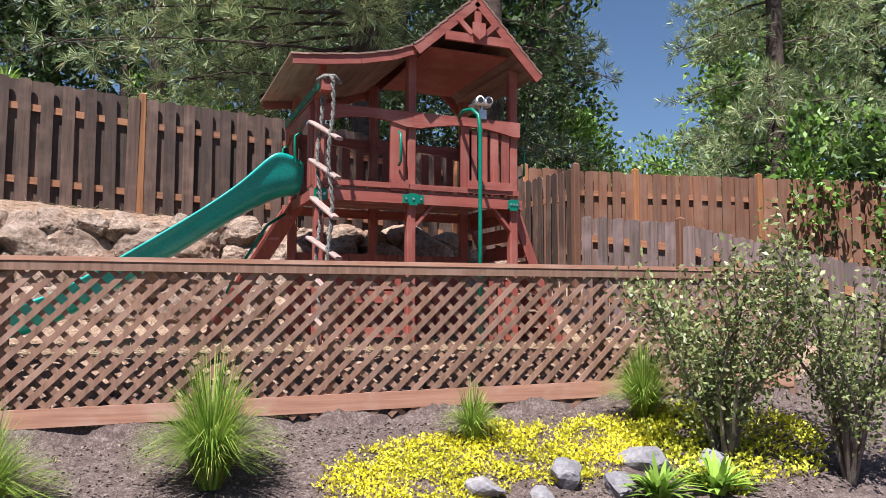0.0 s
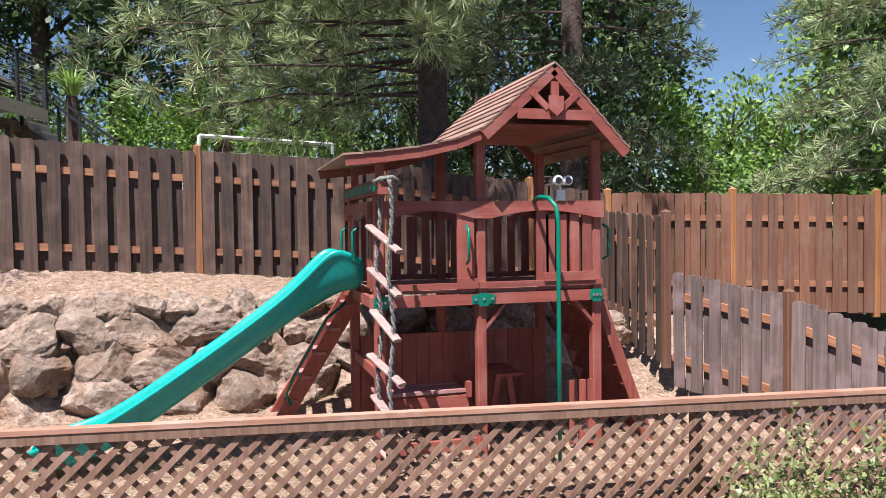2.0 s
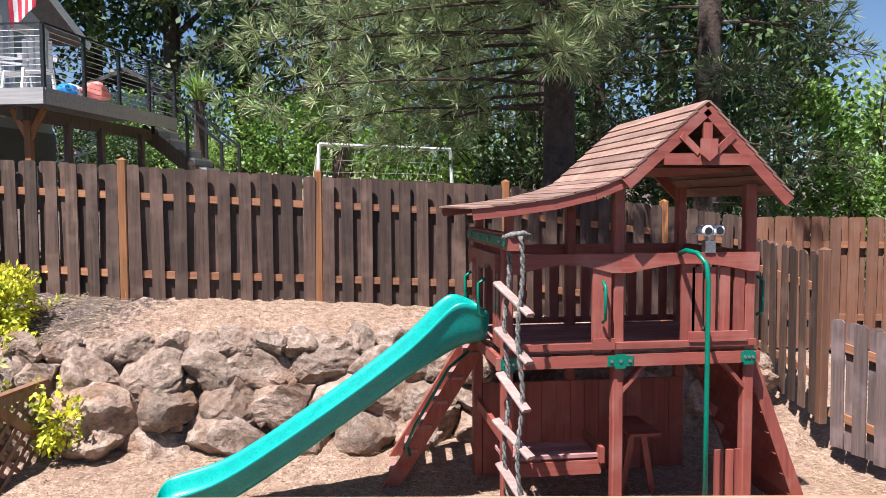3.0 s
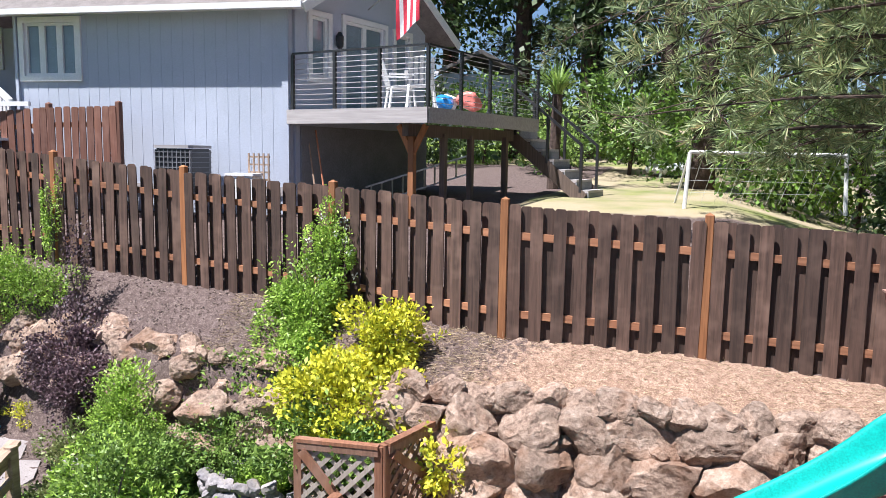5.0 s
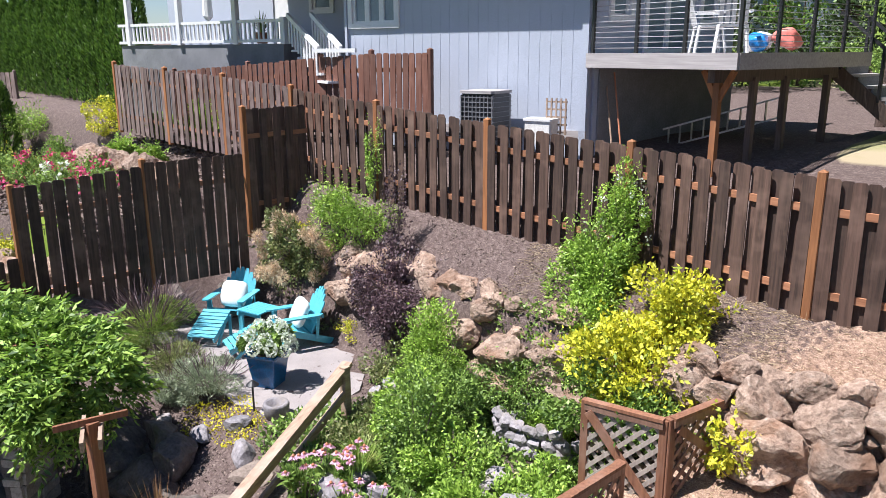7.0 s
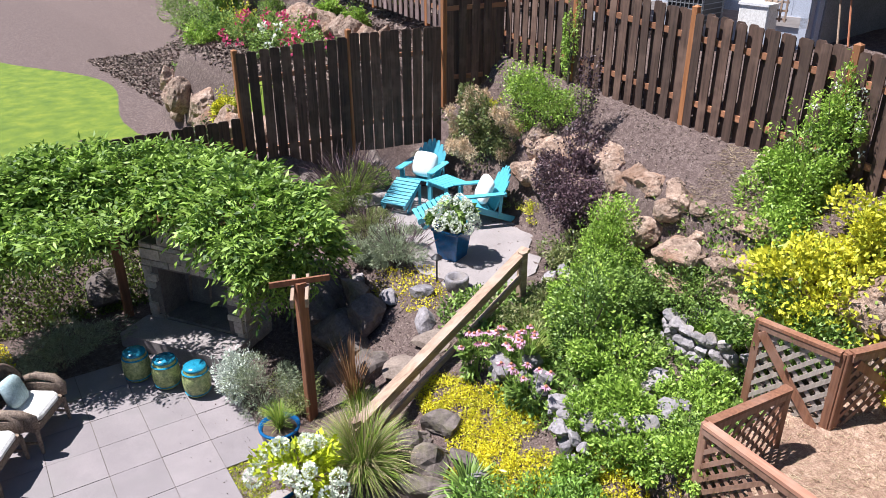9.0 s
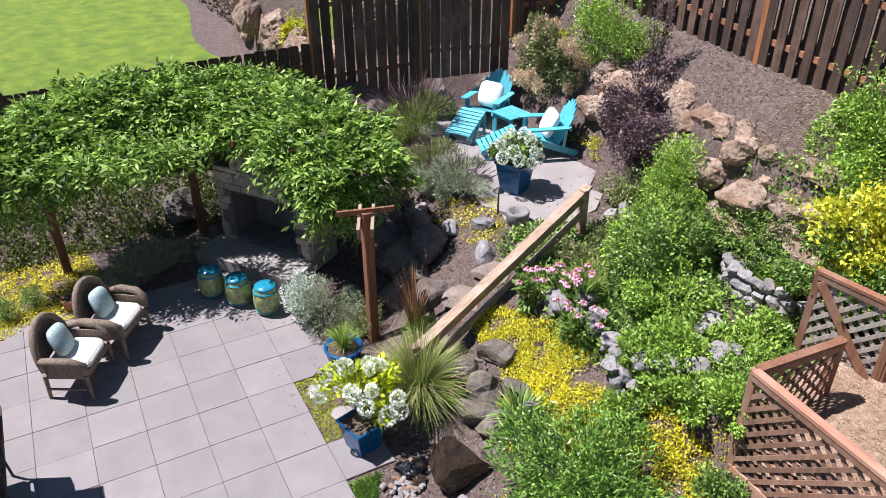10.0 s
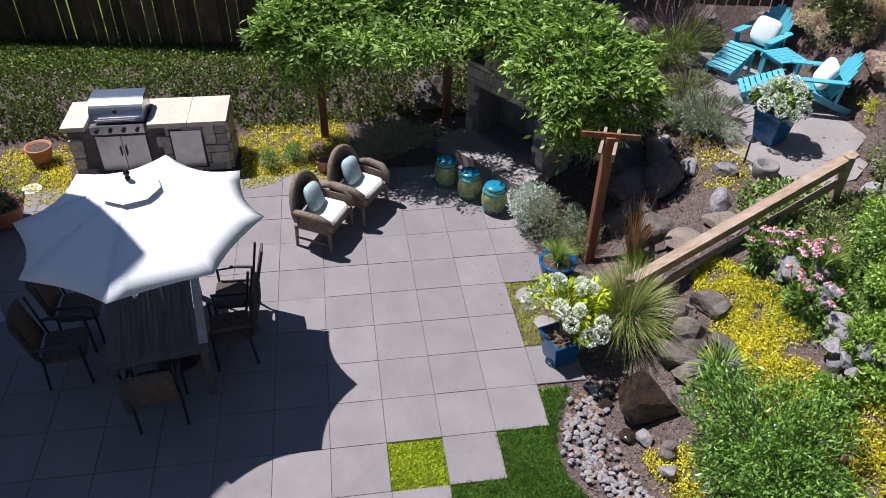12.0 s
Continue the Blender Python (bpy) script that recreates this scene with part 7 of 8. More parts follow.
for x, y, z, s in ((-10.9, -1.15, -1.0, 0.8), (-11.5, -1.0, -0.95, 0.85), (-10.3, -1.2, -0.85, 0.7), (-12.2, -0.8, -0.9, 0.85), (-11.2, -0.7, -0.6, 0.6), (-12.9, -0.55, -0.85, 0.8), (-11.8, -0.5, -0.55, 0.6), (-8.78, -1.60, -0.85, 0.5), (-8.45, -1.55, -0.9, 0.55), (-8.3, -1.85, -1.05, 0.5), (-7.95, -1.75, -1.0, 0.5), (-7.6, -1.6, -0.95, 0.5), (-9.9, -1.35, -1.0, 0.6), (-8.75, -1.25, -0.72, 0.45), (-7.7, -2.0, -1.15, 0.45), (-8.1, -1.4, -0.78, 0.4), (-13.8, -0.5, -0.9, 0.8), (-14.6, -0.6, -0.8, 0.8), (-15.2, -0.3, -0.4, 0.7), (-15.3, 0.6, 0.0, 0.6), (-15.2, 1.3, 0.05, 0.55), (-15.1, 2.0, 0.1, 0.5), (-14.7, 2.9, 0.15, 0.5), (-13.9, -1.5, -1.2, 0.6), (-14.9, -2.2, -1.2, 0.7), (-15.4, -3.2, -1.15, 0.7)):
    rock(dk, DARK_ROCKS, x, y, z, s * 1.25, s, s * 0.95)
fg = clump("fern", "tall green fern among the rocks", -7.8, -1.62, 0.55, 0.45, 150, LEAF_MID, 0.028, 0.8, "fern")
clump("ornamental_grass", "arching tan-green fountain grass by the steps", -9.0, -2.2, 1.1, 0.85, 1150, GRASS, 0.007, 0.95)
clump("ornamental_grass", "dry tan blades of the fountain grass by the steps", -9.0, -2.2, 1.15, 0.8, 480, STRAWB, 0.006, 0.8)
clump("fountain_grass", "dry tan grass plumes beside the cedar post", -9.9, -1.75, 1.05, 0.30, 110, RUSTB, 0.014, 0.15)
clump("fountain_grass", "green base of the dry plumed grass", -9.75, -1.75, 0.55, 0.3, 260, GRASS, 0.01, 0.6)
bush("shrub", "dense glossy green spreading shrub by the cobbles", -6.55, -1.78, (1.02, 0.85, 0.48), LEAF_SHINE, 13000, 0.085, 0.34, None, "shrub", 30, 0.2)
bush("shrub", "silvery leaved dusty miller by the stools", -11.6, -2.62, (0.40, 0.36, 0.40), LEAF_DUSTY, 1900, 0.055, 0.5, GZ)
bush("shrub", "grey-green lavender mound at the patio corner", -11.05, -2.5, (0.55, 0.48, 0.42), LEAF_SILVER, 3600, 0.06, 0.22, GZ)
bush("shrub", "grey-green mound under the pergola edge", -10.75, -2.15, (0.4, 0.35, 0.28), LEAF_OLIVE, 1600, 0.06, 0.25, GZ)
bush("lavender", "grey-green lavender hedge behind the wicker chairs", -13.75, -4.35, (0.5, 0.95, 0.5), LEAF_SILVER, 6500, 0.06, 0.2, GZ, "shrub", 10)
for x, y in ((-13.85, -6.26), (-13.95, -5.86)):
    bush("boxwood", "clipped round green boxwood beside the patio", x, y, (0.2, 0.2, 0.2), LEAF_MID, 1300, 0.028, 0.6, GZ, "shrub", 22, 0.1, 3, "boxwood balls", 0.85)
cover("golden_groundcover", "yellow-green groundcover round the kitchen counter", 24000, lambda x, y: (x < -13.4 - 0.1 * np.sin(y * 5)) & ((y > -6.75) | (y < -9.4)) & (x > -15.2), (-15.2, -10.6, -13.3, -4.9), LEAF_LIME, 0.04, 0.022, 0.05)
cover("bank_ivy", "ivy over the bank, darkened for shade of the low fence", 76000, lambda x, y: (x < -14.95 - 0.05 * np.maximum(0, -y - 2)) & (x > -18.9), (-18.9, -12.5, -14.8, -0.8), LEAF_IVY, 0.06, 0.035, 0.08)

# lavenders and plants on the terrace slope
def lavender(x, y, r, h, spikes, mt=LEAF_SILVER):
    th = bush("lavender", "lavender mound with dry purple-grey flower spikes", x, y, (r, r * 0.85, h * 0.6), mt, int(9000 * r), 0.09, 0.14, None, "shrub", 10, 0.3, 3, "lavenders on the slope")
    P = np.zeros((spikes, 3)) + np.array((0, 0, h * 0.35))
    d = unit(spikes)
    d[:, 2] = np.abs(d[:, 2]) + 0.55
    d /= np.linalg.norm(d, axis=1)[:, None]
    P = P + d * np.array((r * 0.7, r * 0.7, h * 0.35))
    blades("flower_spike", P, d, h * 0.75, 0.012, LEAF_PLUM, th, "grey-purple flower spikes")


lavender(-14.35, 0.95, 0.72, 0.8, 420, GRASS)
lavender(-12.95, 0.5, 0.6, 0.4, 130, LEAF_OLIVE)
lavender(-12.05, 0.45, 0.62, 0.42, 120)
lavender(-12.5, 0.1, 0.35, 0.35, 60)
bush("shrub", "plum-purple leafed smoke bush", -10.7, 2.9, (0.98, 0.55, 0.74), LEAF_PLUM, 4600, 0.065, 0.65, 0.3, lumps=7, sink=0.2)
bush("shrub", "slender upright plum-purple shrub", -10.9, 3.3, (0.24, 0.22, 1.1), LEAF_PLUM, 620, 0.06, 0.6, 0.9, lumps=9)
bush("shrub", "plum-purple low shrub at the wall foot", -10.3, 2.55, (0.6, 0.4, 0.45), LEAF_PLUM, 2400, 0.055, 0.6, 0.1)
bush("shrub", "green flowering climber on the corner bank", -12.35, 3.7, (1.0, 0.5, 0.72), LEAF_BRIGHT, 5200, 0.065, 0.5, 1.05, lumps=12)
bush("shrub", "bright green climbing stems against the fence", -7.3, 3.25, (0.55, 0.35, 0.7), LEAF_BRIGHT, 3000, 0.075, 0.5, 1.35, lumps=11)
v = bush("vine", "narrow green vine climbing the fence post", -12.05, 4.08, (0.16, 0.12, 0.95), LEAF_BRIGHT, 900, 0.05, 0.6, 1.9, "vine", lumps=9)
sm = bush("smoke_bush", "green smoke bush with tan feathery plumes", -13.35, 3.3, (0.85, 0.5, 0.95), LEAF_OLIVE, 4200, 0.08, 0.65, 0.0, "shrub", 12, 0.2)
q = unit(46) * np.array((0.85, 0.55, 0.9)) * rng.uniform(0.8, 1.05, (46, 1))
q = np.repeat(q[q[:, 2] > -0.4], 330, 0)
d = unit(len(q))
blades("plume", q + np.array((0, 0, 0.85)) + d * np.array((0.075, 0.075, 0.11)) * rng.uniform(0.2, 1.2, (len(q), 1)), d, 0.06, 0.013, SMOKE, sm, "tan feathery plume")
bush("shrub", "yellow-leafed sprig in the corner bank", -13.6, 3.65, (0.25, 0.2, 0.35), LEAF_YELLOW, 380, 0.065, 0.6, 0.9)
bush("garden_plant", "low tan and green plants behind the terrace", -12.3, 3.15, (0.6, 0.25, 0.25), LEAF_OLIVE, 1500, 0.05, 0.6, -0.25, "plant")
bush("garden_plant", "low ochre plant beside the terrace", -11.5, 3.0, (0.5, 0.3, 0.2), LEAF_YELLOW, 700, 0.04, 0.6, -0.25, "plant")

# potted hydrangeas
for pt, z, r, n, mt, heads in ((pot1, 0.62, (0.36, 0.36, 0.30), 900, LEAF_MID, 22), (pot2, 0.62, (0.46, 0.46, 0.40), 1100, LEAF_MOSS, 19)):
    x, y, zz = pt.matrix_basis.translation
    h = thing("hydrangea", "white hydrangea growing in the blue planter", "flower", (x, y, zz + z * 0.7), 0, "potted hydrangeas")
    q, d = blob_points(n, r, 9)
    blades("foliage", q + np.array((0, 0, r[2])), d, 0.085, 0.05, mt, h)
    for k in range(heads):
        c = unit(1)[0] * np.array(r) * 1.02
        c[2] = abs(c[2]) * 1.15 + r[2] * 0.55
        d = unit(150)
        hr = rng.uniform(0.05, 0.085)
        blades("flower_head", np.tile(c, (150, 1)) + d * hr * np.array((1, 1, 1.15)), d + unit(150) * 0.5, 0.034, 0.034, PETAL_W, h, "white flower head" if k == 0 else "")
    for k in range(4):
        part("stem", Geo().tube([(0, 0, -0.1), (rng.normal() * 0.12, rng.normal() * 0.12, r[2] * 1.4)], 0.008, 5), TWIG, h)
clump("potted_grass", "green grassy plant in the round blue pot", -10.25, -2.62, 0.45, 0.28, 240, GRASS, 0.01, 0.6, "plant", GZ + 0.28)
bush("potted_plant", "dark leafed trailing plant in the clay pot", -13.1, -10.15, (0.32, 0.32, 0.3), LEAF_OLIVE, 700, 0.06, 0.5, GZ + 0.25, "plant")


# wisteria on the pergola
def sprays(name, P, D, reach, pairs, size, width, mat, parent, label="", droop=0.35):
    """Feathered leaves: leaflets in pairs along an arching stalk from each point P."""
    n = len(P)
    D = D / np.maximum(np.linalg.norm(D, axis=1), 1e-6)[:, None]
    S = np.cross(D, np.array((0, 0, 1.0)) + unit(n) * 0.3)
    S /= np.maximum(np.linalg.norm(S, axis=1), 1e-6)[:, None]
    L = (reach * rng.uniform(0.7, 1.2, n))[:, None]
    Q, E = [], []
    for k in range(pairs + 1):
        f = (k + 0.6) / (pairs + 0.6)
        q = P + D * L * f
        q[:, 2] -= droop * L[:, 0] * f * f
        for sg in ((-1, 1) if k < pairs else (0,)):
            e = D * 0.55 + S * sg * 0.9 + unit(n) * 0.15
            e[:, 2] -= droop * f
            Q.append(q)
            E.append(e)
    return blades(name, np.concatenate(Q), np.concatenate(E), size, width, mat, parent, label)


def vine_cover():
    ctr = np.array([(-14.05, -5.85, 0.72), (-14.75, -5.15, 0.95), (-15.1, -4.1, 1.05), (-14.75, -2.95, 1.08), (-13.8, -2.15, 1.05), (-12.5, -1.75, 0.92), (-11.35, -1.75, 0.62)])
    org = np.array((-13.5, -3.0, -1.3))
    th = thing("vine", "dense bright green wisteria covering the pergola", "vine", tuple(org))

    def along(n, s0=0.0, s1=1.0):
        s = s0 + (s1 - s0) * rng.uniform(0, 1, n)
        t = s * (len(ctr) - 1.001)
        i = t.astype(int)
        f = (t - i)[:, None]
        d = ctr[i + 1] - ctr[i]
        nrm = np.stack([-d[:, 1], d[:, 0], np.zeros(n)], 1)
        return s, ctr[i] * (1 - f) + ctr[i + 1] * f, nrm / np.linalg.norm(nrm, axis=1)[:, None]
    n = 3900
    s, c, nrm = along(n)
    a = rng.uniform(-0.5, math.pi + 0.5, n)
    clus = 1 + 0.30 * np.sin(s * 41 + 2.1 * np.cos(a * 2)) * np.cos(a * 3.3 + s * 23) + 0.16 * np.sin(s * 97 + a * 7)
    w = np.interp(s, [0, 0.2, 0.55, 0.8, 1], [0.50, 0.62, 0.62, 0.78, 0.52])
    rr = rng.uniform(0.72, 1.05, n) * clus
    back = np.interp(s, [0.45, 0.62, 0.85, 1], [0, 0.12, 0.14, 0.1])
    P = c + nrm * (np.cos(a) * rr * w + back)[:, None]
    P[:, 2] += np.sin(a) * rr * 0.34 - 0.10
    D = nrm * np.cos(a)[:, None] * 0.9 + unit(n) * 0.55
    D[:, 2] += np.sin(a) * 0.75
    sprays("foliage", P - org, D, 0.31, 4, 0.125, 0.046, LEAF_VINE, th)
    m = 420
    f = rng.uniform(0, 1, (m, 1))
    q = np.array((-13.95, -5.3, 0.78)) * (1 - f) + np.array((-13.25, -3.45, 0.88)) * f + unit(m) * np.array((0.55, 0.5, 0.2)) * rng.uniform(0.4, 1, (m, 1))
    sprays("inner_foliage", q - org, unit(m) + np.array((0.4, -0.3, 0.2)), 0.29, 4, 0.115, 0.042, LEAF_VINE, th)
    # hanging skirts at both ends, thin over the middle of the arch
    for s0, s1, m, drop in ((0.0, 0.3, 420, 0.75), (0.3, 0.6, 150, 0.25), (0.84, 1.0, 380, 0.75)):
        s, c, nrm = along(m, s0, s1)
        P = c - nrm * rng.uniform(-0.6, 0.5, m)[:, None]
        P[:, 2] += 0.05 - drop * rng.uniform(0, 1, m) ** 1.5
        D = unit(m) * 0.6 - nrm * 0.3
        D[:, 2] -= 0.35
        sprays("hanging_foliage", P - org, D, 0.28, 4, 0.11, 0.04, LEAF_VINE, th, "", 0.5)
    for k in range(7):
        a = V((-0.9 + 0.3 * k, 0.3 + 0.2 * k, 0.0)) + V((rng.normal() * 0.1, 0.25, 0))
        part("stem", Geo().tube([a, a + V((0.1, 0.02, 0.9)), a + V((-0.05, -0.05, 1.7)), a + V((0.1, -0.2, 2.2))], [0.035, 0.028, 0.022, 0.015], 6), TWIG, th)


vine_cover()

# dark bubbling rock and broken stones beside the cobbles
for x, y, s, col in ((-7.2, -2.42, 0.28, DARK_ROCKS), (-7.45, -2.6, 0.24, GREY_ROCKS), (-7.75, -1.55, 0.42, GREY_ROCKS), (-7.1, -1.9, 0.34, GREY_ROCKS), (-7.3, -1.55, 0.36, GREY_ROCKS), (-7.0, -2.55, 0.26, GREY_ROCKS)):
    tagged(rock(None, col, x, y, gz(x, y) + s * 0.2, s, s * 0.85, s * 0.8, "garden_stone"), "dark wet rock beside the river cobbles" if col is DARK_ROCKS else "grey broken stone in the yellow groundcover", "stone", "stones by the cobbles")
cover("golden_groundcover", "yellow creeping groundcover beside the river cobbles", 6500, inball(-6.95, -2.45, 0.35, 0.28, 0.35), (-7.5, -3.0, -6.4, -2.0), LEAF_LIME, 0.036, 0.016, 0.06)

WET = speckled("wet black-brown rock", (0.012, 0.009, 0.007), (0.05, 0.032, 0.022), 7, 0.12, 0.7, 0.02, 40)
bub = thing("fountain_rock", "dark wet bubbling fountain boulder", "fountain", (-7.85, -2.42, -1.36))
bm_ = boulder_mesh("boulder", WET, 131, 0.16, 0.9, 4)
part("boulder", bm_, None, bub).matrix_basis = pose(0, 0, 0.22, 0, 0, 40) @ M4.Diagonal((0.85, 0.66, 0.72, 1))
for x, y, w in ((-8.2, -2.75, 0.3), (-8.0, -2.82, 0.22), (-7.55, -2.75, 0.26)):
    tagged(rock(None, [boulder_mesh("stone", WET, int(w * 900), 0.2)], x, y, -1.33, w, w * 0.8, w * 0.6, "garden_stone"), "small wet dark stone round the fountain boulder", "stone", "fountain stones")

# cobbles, lawn edge and moss
cb = thing("cobble_bed", "bed of rounded grey and tan river cobbles", "cobbles", kind="structure")
COB = [boulder_mesh("cobble", m, 80 + i, 0.08, 0.6, 1) for i, m in enumerate((GREYROCK, BOULDER, FLAG, GREYROCK))]
for k in range(280):
    f = rng.uniform(0, 1)
    x, y = -8.35 + 1.75 * f, -2.75 - 0.25 * f + rng.normal() * 0.10 - 0.55 * math.sin(math.pi * min(1, f * 1.1)) * rng.uniform(0.35, 1.0)
    s = rng.uniform(0.07, 0.135)
    o = part("cobble", COB[k % 4], None, cb)
    o.matrix_basis = pose(x, y, -1.345 + rng.uniform(0, 0.03), rng.normal() * 15, rng.normal() * 15, rng.uniform(0, 360)) @ M4.Diagonal((s, s * 0.8, s * 0.9, 1))


def lawn_in(x, y):
    i = ((x - PA.x) * PU.x + (y - PA.y) * PU.y) / PU.length_squared
    j = ((x - PA.x) * PV.x + (y - PA.y) * PV.y) / PV.length_squared
    free = np.array([not (patio_has(math.floor(a), math.floor(b)) or (math.floor(a), math.floor(b)) in ((4, 1), (1, 3))) for a, b in zip(i, j)])
    return free & (y < -3.12 - 0.45 * np.sin(math.pi * np.clip((x + 8.35) / 1.9, 0, 1))) & (y > -7) & (j > 1.9)


cover("lawn_edge", "short dark green lawn beside the pavers", 95000, lawn_in, (-8.4, -6.2, -5.6, -3.1), LAWNB, 0.06, 0.009, 0.0, 1.5, "lawn")
mq = rng.uniform(0, 1, (5200, 2))
mp = np.array([patio_at(1 + a, 3 + b, -0.03) for a, b in mq])
tagged(blades("moss_square", mp, unit(5200) + np.array((0, 0, 0.7)), 0.03, 0.016, LEAF_MOSS), "square of yellow-green moss set between the pavers", "moss", kind="stuff")
mq = rng.uniform(0, 1, (3000, 2))
mp = np.array([patio_at(4 + a * 0.6, -1 + 2 * b, -0.03) for a, b in mq])
tagged(blades("moss_patch", mp, unit(3000) + np.array((0, 0, 0.7)), 0.03, 0.014, LEAF_MOSS), "yellow-green moss between stepping stones", "moss", kind="stuff")
for a, b in ((4.35, -0.55), (4.6, 0.4), (4.9, -0.4)):
    o = part("stepping_stone", boulder_mesh("slab", FLAG, 95, 0.1, 0.15, 2), FLAG)
    o.matrix_basis = pose(*patio_at(a, b, -0.03), 0, 0, 30 * b) @ M4.Diagonal((0.4, 0.34, 0.5, 1))
    tagged(o, "grey stepping stone in the moss", "stone", "stepping stones")

# litter: straw and bark
play_in = lambda x, y: (y > lattice_y(x) + 0.1) & (y < fence_y(x) - 0.08) & (x < 3.0)
cover("straw_litter", "dry pine straw strewn over the play area", 42000, play_in, (-6.0, -1.4, 3.0, 3.4), STRAWB, 0.10, 0.005, 0.015, 0.15, "straw", True)
cover("straw_litter", "dry straw on the bank under the fence", 12000, lambda x, y: (y > 2.5) & (y < fence_y(x) - 0.05), (-8.6, 2.4, -4.8, 3.8), STRAWB, 0.10, 0.005, 0.012, 0.15, "straw", True)
BARKCHIP = leaf("bark chips", (0.05, 0.03, 0.025), (0.24, 0.18, 0.155), 0.9, 0.0)
mulch_in = lambda x, y: ((y > 0.6) | (y < lattice_y(x) - 0.1)) & (y < fence_y(x) - 0.05)
cover("bark_mulch", "dark bark chips over the garden beds", 30000, mulch_in, (-14.5, -3.6, -6.2, 4.2), BARKCHIP, 0.04, 0.018, 0.01, 0.25, "mulch", True)
cover("bark_mulch", "dark bark chips over the neighbouring beds", 26000, lambda x, y: y > 0.9, (-32, 0.6, -16.6, 6.2), BARKCHIP, 0.11, 0.05, 0.02, 0.3, "mulch", True)
cover("bark_mulch", "dark bark chips on the bank below the lattice", 9000, lambda x, y: y < lattice_y(x) - 0.1, (-4.0, -3.2, 2.8, -0.8), BARKCHIP, 0.035, 0.016, 0.01, 0.25, "mulch", True)


# ---- neighbouring beds ----
for x, y, c in ((-20.2, 3.2, PETAL_R), (-21.6, 3.0, PETAL_R), (-18.9, 2.7, PETAL_R), (-23.0, 3.4, PETAL_R), (-19.6, 2.3, PETAL_W), (-20.8, 2.2, PETAL_R), (-24.5, 2.6, PETAL_W), (-26.0, 2.4, PETAL_R)):
    th = bush("rose_bush", "flowering rose bush on the mulched slope", x, y, (0.6, 0.6, 0.4), LEAF_MID, 900, 0.09, 0.6, None, "shrub", 8, 0.2, 4, "rose bushes")
    dots(th, "rose", c, (0.65, 0.65, 0.5), 24, 0.12, 0.36, "", 12)
for x, y, s, mt in ((-19.2, 4.3, 0.36, LEAF_BRIGHT), (-20.9, 4.5, 0.38, LEAF_BRIGHT), (-22.9, 4.6, 0.6, LEAF_BRIGHT), (-24.8, 5.0, 0.5, LEAF_YELLOW), (-24.5, 3.4, 0.7, LEAF_MID), (-26.3, 3.9, 0.8, LEAF_MID), (-22.3, 2.2, 0.6, LEAF_MID), (-19.0, 0.3, 0.45, LEAF_DARK), (-18.6, 0.6, 0.4, LEAF_YELLOW), (-22.4, 1.6, 0.5, LEAF_BRIGHT), (-25.6, 3.2, 0.8, LEAF_MID), (-27.5, 3.6, 0.9, LEAF_DARK), (-23.6, 3.9, 0.38, LEAF_BRIGHT), (-28.5, 5.2, 0.7, LEAF_YELLOW), (-30, 4.4, 0.9, LEAF_MID), (-33.5, 6.0, 0.9, LEAF_MID), (-29.4, 6.2, 0.8, LEAF_BRIGHT), (-25.2, 6.5, 0.6, LEAF_YELLOW), (-20.8, 5.6, 0.38, LEAF_BRIGHT), (-18.9, 5.5, 0.55, LEAF_BRIGHT), (-31.5, 5.6, 0.9, LEAF_BRIGHT), (-32.8, 4.9, 0.9, LEAF_MID), (-27.0, 5.9, 0.6, LEAF_MID)):
    bush("shrub", "rounded garden shrub on the neighbouring slope", x, y, (s, s, s * 0.95), mt, 1500, 0.085, 0.6, None, "shrub", 9, 0.1, 4, "slope shrubs")
nw = thing("rock_wall", "row of brown boulders holding the rose bed", "retaining wall", kind="structure")
for k in range(38):
    x = -17.3 - 0.42 * k
    rock(nw, TAN_ROCKS, x, 3.75 + 0.03 * k + rng.normal() * 0.08, gz(x, 3.9) + 0.22, 0.75, 0.6, 0.85)
for k in range(14):
    x = -17.1 - 0.4 * k
    rock(nw, TAN_ROCKS, x, 0.55 + 0.1 * math.sin(k) + rng.normal() * 0.1, 0.25 + rng.normal() * 0.25, 0.7, 0.6, 0.9)


def arborvitae(x, y, h):
    th = thing("arborvitae", "tall narrow clipped green arborvitae", "tree", (x, y, gz(x, y)), 0, "arborvitae hedge")
    n = 4200
    t = rng.uniform(0, 1, n) ** 0.8
    a = rng.uniform(0, 2 * math.pi, n)
    r = 0.43 * (1 - t ** 2.6) ** 0.6 * (1 + 0.12 * np.sin(a * 5 + t * 9))
    P = np.stack([np.cos(a) * r, np.sin(a) * r, t * h], 1)
    D = np.stack([np.cos(a) * 0.5, np.sin(a) * 0.5, np.full(n, 1.0)], 1) + unit(n) * 0.35
    blades("foliage", P, D, 0.16, 0.05, LEAF_ARB, th)
    part("trunk", Geo().tube([(0, 0, -0.1), (0, 0, h * 0.85)], [0.08, 0.02], 6), BARK, th)


for k in range(22):
    arborvitae(-24.3 - 1.0 * k, 7.2 + 0.2 * k, 3.7 + 0.3 * math.sin(k * 2.1))
arborvitae(-29.6, 5.4, 3.2)
fence("grey fence beyond the neighbouring beds", [(-42, 7.4, 3.6), (-38, 7.6, 3.7), (-34, 7.9, 3.8)], 1.9, FENCE_GREY, FENCE_GREY, step=0.3, bw=0.28, back=False)


